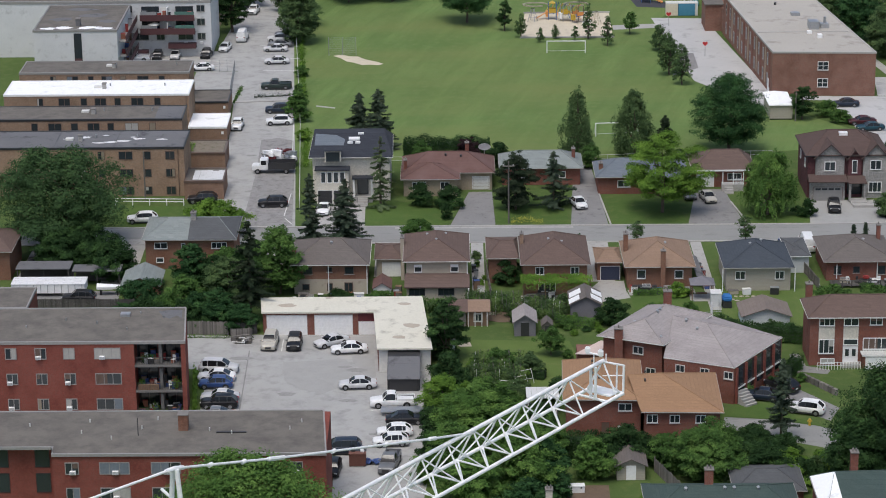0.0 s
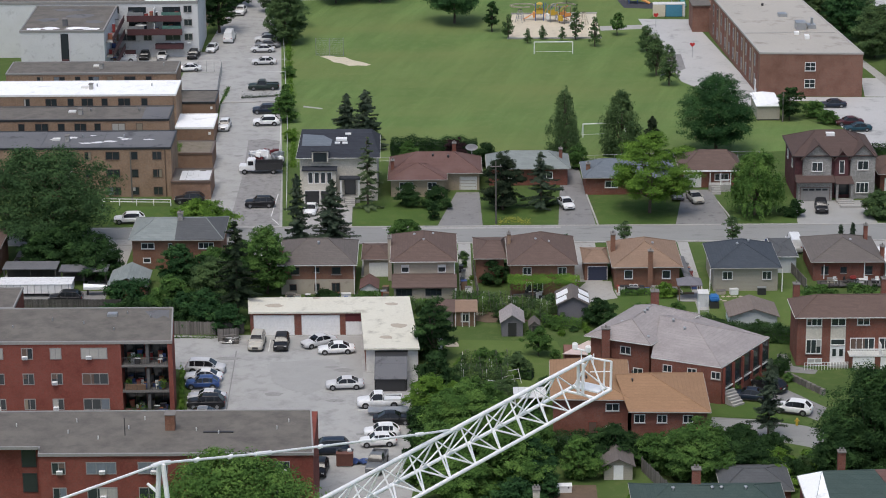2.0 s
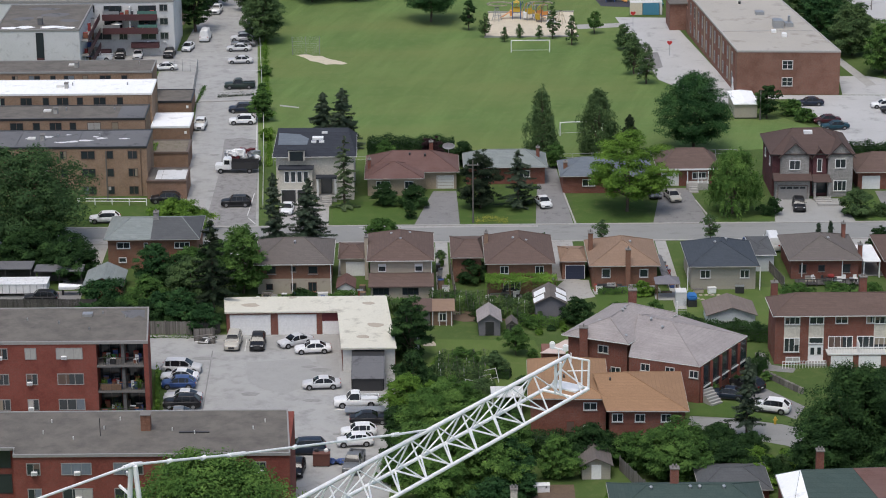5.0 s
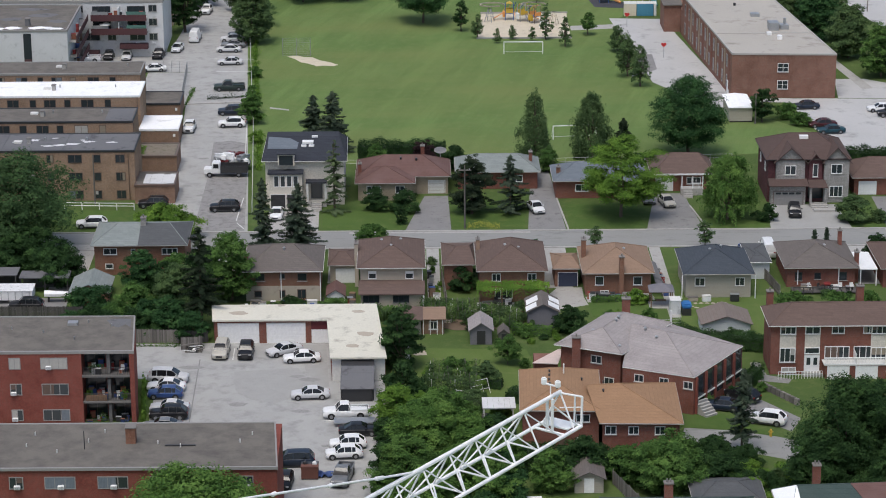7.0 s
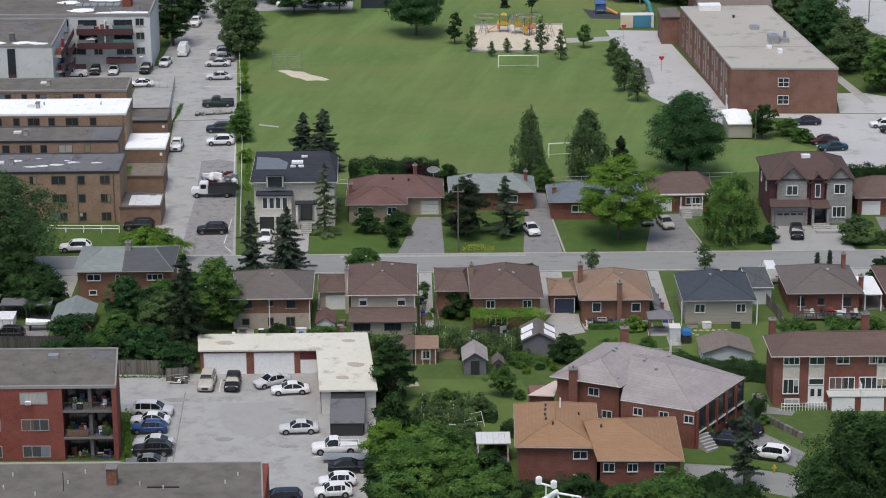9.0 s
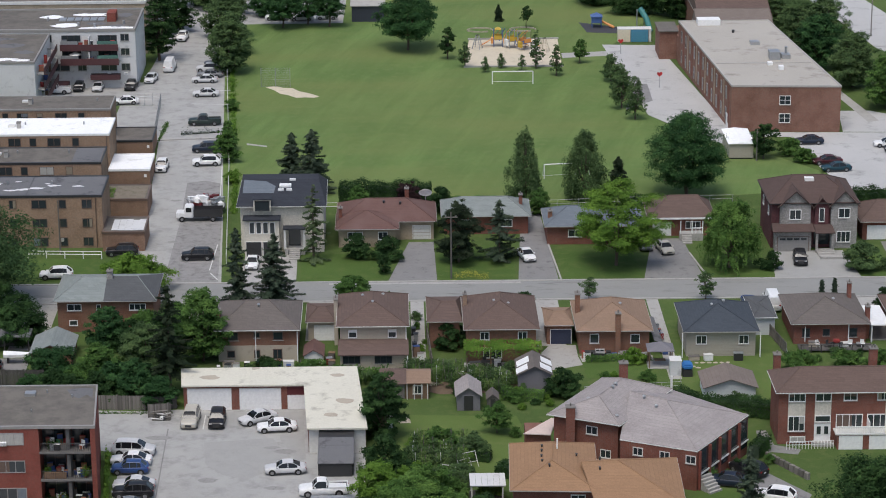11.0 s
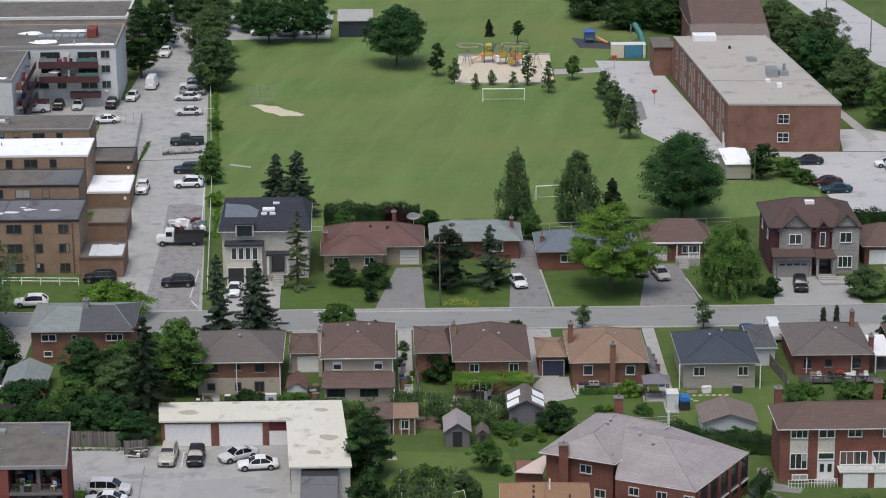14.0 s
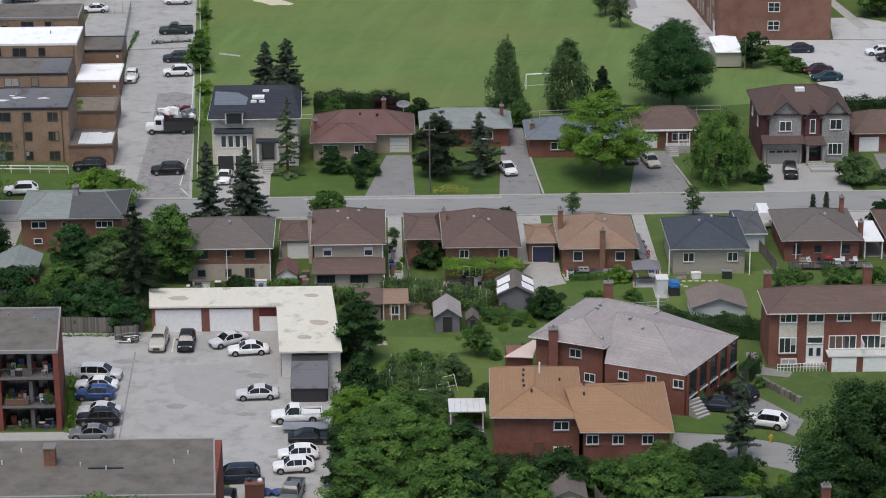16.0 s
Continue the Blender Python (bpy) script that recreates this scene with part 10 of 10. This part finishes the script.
def storage_box(x, y, z, w, d, h, where, group):
    """A box with a lid, two handles and feet."""
    k = rc.randrange(len(CLUTTER))
    t = thing("storage_box", f"{CLUTTER_WORDS[k]} storage box {where}", "box", (x, y, z), rc.uniform(-0.2, 0.2), group)
    bm = boxed((-w / 2, w / 2, -d / 2, d / 2, 0.04, h))
    bmesh.ops.bevel(bm, geom=bm.edges[:], offset=0.03, segments=1, affect="EDGES")
    part("body", bm, CLUTTER[k], t)
    part("lid", boxed((-w / 2 - 0.02, w / 2 + 0.02, -d / 2 - 0.02, d / 2 + 0.02, h + 0.001, h + 0.04)), CLUTTER[(k + 3) % len(CLUTTER)], t)
    for sx in (-1, 1):
        part("foot", boxed((sx * w * 0.4 - 0.04, sx * w * 0.4 + 0.04, -d * 0.4, d * 0.4, 0, 0.04)), TRIM_DARK, t)


def potted_plant(x, y, z, h, where, group, mat=None):
    t = thing("potted_plant", f"bushy green plant in a pot {where}", "plant", (x, y, z), 0, group)
    bm = bmesh.new()
    tube(bm, (0, 0, 0), (0, 0, 0.34), 0.14, 0.2, 9)
    part("pot", bm, CLUTTER[7] if rc.random() < 0.6 else TRIM_DARK, t)
    g = np.random.default_rng(rc.randrange(9999))
    n = 240
    pts = g.normal(0, 1, (n, 3)) * np.array([0.2, 0.2, 0.28]) * h
    pts[:, 2] = np.clip(pts[:, 2] + 0.34 + 0.45 * h, 0.3, None)
    part("leaves", leaf_mesh(pts, g.normal(0, 0.6, (n, 3)) + np.array([0, -0.3, 0.8]), 0.11, mat or rc.choice((LEAF_MID, LEAF_LIME, LEAF_DARK)), rc.randrange(9999)), None, t)


def garden_chair(x, y, z, turn, k, where, group):
    t = thing("garden_chair", f"{CLUTTER_WORDS[k]} garden chair {where}", "chair", (x, y, z), turn, group)
    m = CLUTTER[k]
    part("seat", boxed((-0.25, 0.25, -0.25, 0.25, 0.4, 0.45)), m, t)
    part("backrest", boxed((-0.25, 0.25, 0.21, 0.26, 0.451, 0.92)), m, t)
    for sx in (-0.22, 0.22):
        for sy in (-0.22, 0.22):
            part("leg", boxed((sx - 0.02, sx + 0.02, sy - 0.02, sy + 0.02, 0, 0.4)), m, t)
        part("armrest", boxed((sx - 0.03, sx + 0.03, -0.2, 0.2, 0.62, 0.66)), m, t)


def garden_table(x, y, z, w, d, mat, label):
    t = thing("garden_table", label, "table", (x, y, z), 0, "garden furniture")
    part("tabletop", boxed((-w / 2, w / 2, -d / 2, d / 2, 0.7, 0.75)), mat, t)
    for sx in (-1, 1):
        for sy in (-1, 1):
            part("leg", boxed((sx * w * 0.44 - 0.03, sx * w * 0.44 + 0.03, sy * d * 0.42 - 0.03, sy * d * 0.42 + 0.03, 0, 0.699)), mat, t)


for lv in (6.37, 2.87, -0.62):
    for k in range(9):
        x, y = rc.uniform(-38.4, -33.4), RY + rc.uniform(0.25, 1.3)
        if -36.0 < x < -35.2:
            continue
        if k % 3 == 0:
            potted_plant(x, y, lv, rc.uniform(0.7, 1.2), "on a brick balcony", "balcony clutter")
        else:
            storage_box(x, y, lv, rc.uniform(0.35, 0.8), rc.uniform(0.3, 0.45), rc.uniform(0.4, 1.2), "on a brick balcony", "balcony clutter")
    for k in range(4):
        storage_box(-37.9 + k * 1.25, RY + 1.35, lv, 0.6, 0.3, rc.uniform(0.9, 1.6), "at the back of a brick balcony", "balcony clutter")
for z in (6.4, 9.2):
    for k in range(9):
        x, y = rc.uniform(-58.4, -48.8), 73.4 + rc.uniform(0.0, 0.6)
        if k % 3 == 1:
            garden_chair(x, y, z - 1.09, rc.uniform(-0.6, 0.6), rc.choice((0, 3, 3, 4)), "on a balcony", "balcony clutter")
        else:
            storage_box(x, y, z - 1.09, rc.uniform(0.4, 0.9), 0.5, rc.uniform(0.9, 1.8), "on a balcony", "balcony clutter")
    for x0, x1, m in ((-58.7, -55.6, METAL_GREY), (-52.2, -48.5, plain("green_tinted_screen", (0.1, 0.2, 0.17), 0.25))):
        part("balcony_screen", boxed((x0, x1, 73.1, 73.14, z - 0.09, z + 0.55)), m, wa)
    part("balcony_divider", boxed((-53.75, -53.55, 73.1, 74.48, z - 1.1, z + 1.2)), RENDER_GREY, wa)
    part("balcony_blind", boxed((-55.0, -54.0, 74.35, 74.4, z - 1.0, z + 1.1)), PAINT_TRIM, wa, "pale hanging blind")
um = thing("parasol", "pale folded-out parasol on a balcony", "parasol", (-56.2, 73.7, 5.31), 0, "balcony clutter")
bm = bmesh.new()
tube(bm, (0, 0, 0), (0, 0, 1.9), 0.03)
part("pole", bm, METAL_GREY, um)
bm = bmesh.new()
tube(bm, (0, 0, 1.55), (0, 0, 2.0), 1.2, 0.05, 10)
part("canopy", bm, PAINT_TRIM, um)
for k in range(3):
    for q in range(3):
        storage_box(-60.1, 63.0 + q * 3.4 + rc.uniform(-0.5, 0.5), (2.22 + 2.9 * k) , rc.uniform(0.4, 0.9), 0.6, rc.uniform(0.8, 1.9), "on an end balcony", "balcony clutter")
for x, z in ((-61.4, 8.8), (-61.4, 5.9), (-47.4, 2.6), (-50.4, 2.6)):
    air_conditioner(wa, x, 74.5, z)

# blinds behind the upper panes of the two-storey house, white downpipes at the eaves' ends
for u in (1.6, 6.6):
    x, y, rz = wall_spot(w2, "S", u)
    part("blind", boxed((-0.46, 0.46, -0.045, -0.031, 0.72, 1.08)), PAINT_WHITE, h2, "white roller blind", (x, y, 3.6), rz)
for hh, x, y, z0, z1 in ((h1, -17.2, -20.85, 0, 4.55), (h1, -11.9, -20.85, 0, 4.55), (h2, 1.9, -21.45, 3.2, 5.3), (h2, 2.05, -24.0, 0, 2.5), (h6, 53.3, -17.85, 0.4, 2.6), (h6, 58.9, -17.85, 0, 3.0)):
    part("downpipe", boxed((x - 0.06, x + 0.06, y - 0.09, y - 0.005, z0, z1)), PAINT_WHITE, hh)

# patio under the vines
garden_table(12.6, -22.6, 0.02, 2.6, 0.9, TRIM_DARK, "long black table under a vine pergola")
garden_table(16.4, -22.9, 0.02, 1.2, 0.8, PAINT_TRIM, "pale table under a vine pergola")
for x, y, a in ((11.6, -23.2, 3.0), (12.6, -23.2, 3.2), (13.6, -23.2, 3.1), (11.8, -22.0, 0.1), (13.2, -22.0, -0.1), (17.6, -22.4, 1.4)):
    garden_chair(x, y, 0.02, a, 0, "at a table under vines", "garden furniture")
for k in range(7):
    potted_plant(9.6 + k * 1.35, -24.5 + rc.uniform(-0.2, 0.2), 0.02, rc.uniform(0.6, 1.2), "beside a vine pergola", "garden pots")
lw = thing("garden_wall", "low pale concrete garden wall with a coping", "wall", kind="")
for x0, x1, y in ((4.9, 9.0, -24.9), (9.3, 14.0, -25.3)):
    part("wall_panel", boxed((x0, x1, y, y + 0.12, 0, 0.62)), CONCRETE, lw)
    part("coping", boxed((x0 - 0.05, x1 + 0.05, y - 0.03, y + 0.15, 0.621, 0.7)), PAINT_TRIM, lw)

# the narrow strip between the tan-roofed bungalow and the walk
ls = thing("lean_to", "dark narrow lean-to roof along a bungalow", "lean-to")
bm = bmesh.new()
v = [bm.verts.new(q) for q in ((33.5, -20.2, 2.1), (34.6, -20.2, 1.75), (34.4, -13.6, 1.75), (33.4, -13.6, 2.1), (33.5, -20.2, 2.18), (34.6, -20.2, 1.83), (34.4, -13.6, 1.83), (33.4, -13.6, 2.18))]
for q in ((3, 2, 1, 0), (4, 5, 6, 7), (0, 1, 5, 4), (1, 2, 6, 5), (2, 3, 7, 6), (3, 0, 4, 7)):
    bm.faces.new([v[i] for i in q])
part("roof", bm, TAR_DARK, ls)
for yy in (-20.0, -17.0, -13.9):
    part("post", boxed((34.38, 34.48, yy - 0.05, yy + 0.05, 0, 1.78)), WOOD_DARK, ls)
for k in range(8):
    storage_box(34.9 + rc.uniform(-0.2, 0.2), -20.0 + k * 0.95, 0.015, rc.uniform(0.3, 0.7), 0.5, rc.uniform(0.3, 0.9), "along a side walk", "yard clutter")
for k in range(9):
    storage_box(24.6 + k * 0.95 + rc.uniform(-0.2, 0.2), -20.75, 0.02, rc.uniform(0.5, 0.9), 0.55, rc.uniform(0.5, 1.0), "against a bungalow's rear wall", "yard clutter")
# deck, chairs and a red parasol behind the brick bungalow
dk = thing("deck", "dark weathered timber deck behind a bungalow", "deck")
for k in range(14):
    part("plank", boxed((52.2 + k * 0.68, 52.85 + k * 0.68, -20.0, -18.3, 0.3, 0.36)), WOOD_DARK, dk)
for k in range(8):
    part("deck_post", boxed((52.3 + k * 1.3, 52.4 + k * 1.3, -20.0, -19.93, 0, 1.1)), WOOD_DARK, dk)
part("deck_rail", boxed((52.2, 61.6, -20.03, -19.96, 1.1, 1.2)), WOOD_DARK, dk)
for x, a, k in ((54.6, 0.4, 3), (58.8, -0.3, 3), (60.4, 0.2, 3), (56.0, 0.8, 0)):
    garden_chair(x, -19.2, 0.36 / RISE, a, k, "on a timber deck", "garden furniture")
pr = thing("grill", "dark red covered grill on a timber deck", "grill", (57.0, -19.4, 0.39))
part("hood", finish((lambda bm: (bmesh.ops.bevel(bm, geom=bm.edges[:], offset=0.12, segments=2, affect="EDGES"), bm)[1])(boxed((-0.45, 0.45, -0.3, 0.3, 0.7, 1.15))), FURNITURE[0]), None, pr)
part("shelf", boxed((-0.8, 0.8, -0.25, 0.25, 0.62, 0.68)), TRIM_DARK, pr)
for sx in (-0.4, 0.4):
    part("leg", boxed((sx - 0.04, sx + 0.04, -0.2, 0.2, 0, 0.62)), TRIM_DARK, pr)
for k in range(8):
    storage_box(-22.0 + k * 1.3 + rc.uniform(-0.3, 0.3), -22.4 + rc.uniform(-0.5, 0.4), 0.0, rc.uniform(0.4, 0.9), 0.6, rc.uniform(0.4, 1.1), "behind a brick house", "yard clutter")
for x, y in ((-7.6, -20.4), (-7.9, -21.6), (-7.5, -22.8), (3.2, -20.0), (3.7, -21.4)):
    storage_box(x, y, 0.0, 0.8, 0.7, rc.uniform(0.8, 1.5), "stacked beside a house", "yard clutter")
# fences between the gardens
board_fence(-11.6, -28.4, -11.4, -22.6, 1.5, WOOD_DARK, "dark weathered fence between gardens")
rail_fence([(23.6, -29.6), (35.6, -28.6)], 1.2, METAL_GREY, "chain-link fence at the end of gardens", 2, 2.4, 0.025)
rail_fence([(50.6, -34.0), (50.2, -21)], 1.2, METAL_GREY, "chain-link fence between gardens", 2, 2.4, 0.025)
# spiky broad-leaved plants before the sunroom
for k in range(13):
    t = thing("broad_plant", "tall arching broad-leaved garden plant", "plant", (-6.0 + k * 0.85 + rc.uniform(-0.3, 0.3), -25.8 + rc.uniform(-1.2, 0.6), 0.0), rc.uniform(0, 6), "arching plants")
    bm = bmesh.new()
    for q in range(16):
        a, ln, up = q * 0.39 * 2.4, rc.uniform(0.7, 1.3), rc.uniform(1.1, 2.0)
        d = Vector((math.cos(a), math.sin(a), 0))
        side = Vector((-d.y, d.x, 0)) * 0.09
        pts = [d * 0.05, d * ln * 0.4 + Vector((0, 0, up * 0.75)), d * ln * 0.8 + Vector((0, 0, up)), d * ln * 1.2 + Vector((0, 0, up * 0.75))]
        wd = (0.4, 1.0, 1.0, 0.1)
        ra = [bm.verts.new(p + side * g) for p, g in zip(pts, wd)]
        rb2 = [bm.verts.new(p - side * g) for p, g in zip(pts, wd)]
        for i in range(3):
            bm.faces.new((ra[i], ra[i + 1], rb2[i + 1], rb2[i]))
    part("leaves", bm, LEAF_MID if k % 3 else LEAF_BLUE, t)
for x, y, a in ((8.6, -46.0, 0.6), (9.2, -44.6, 0.5), (6.2, -47.2, -0.3)):
    t = thing("leaning_frame", "pale timber frame leaning in a vegetable garden", "frame", (x, y, 0), a, "garden stakes")
    for sx in (-0.8, 0.8):
        bm = bmesh.new()
        tube(bm, (sx, 0, 0), (sx, 0.9, 1.7), 0.04, n=5)
        part("stake", bm, PAINT_TRIM, t)
    for q in (0.35, 0.95):
        bm = bmesh.new()
        tube(bm, (-0.8, 0.9 * q, 1.7 * q), (0.8, 0.9 * q, 1.7 * q), 0.035, n=5)
        part("crossbar", bm, PAINT_TRIM, t)
for k, (x0, y0, x1, y1, h) in enumerate(((9.6, -43.0, 11.4, -43.4, 1.3), (2.4, -46.6, 7.6, -47.8, 1.2), (2.2, -42.2, 6.6, -42.8, 1.0), (11.8, -46.2, 14.2, -46.8, 1.5))):
    hedge(x0, y0, x1, y1, 1.2, h, LEAF_DARK if k % 3 == 0 else LEAF_BLUE, "clipped dark hedge in a garden" if k % 3 == 0 else "row of grey-green vegetable plants", 560 + k, "hedge" if k % 3 == 0 else "garden_row")
tp = thing("tarpaulin", "crumpled blue sheet beside a waste bin", "tarpaulin", (-9.7, -61.6, 0.012))
bm = bmesh.new()
bmesh.ops.create_grid(bm, x_segments=10, y_segments=5, size=0.5)
for v in bm.verts:
    v.co = Vector((v.co.x * 2.6, v.co.y * 1.4, 0.1 + 0.5 * rc.random() * (1 - abs(v.co.x) * 1.4)))
bmesh.ops.solidify(bm, geom=bm.faces[:], thickness=0.03)
part("sheet", bm, FURNITURE[3], tp)
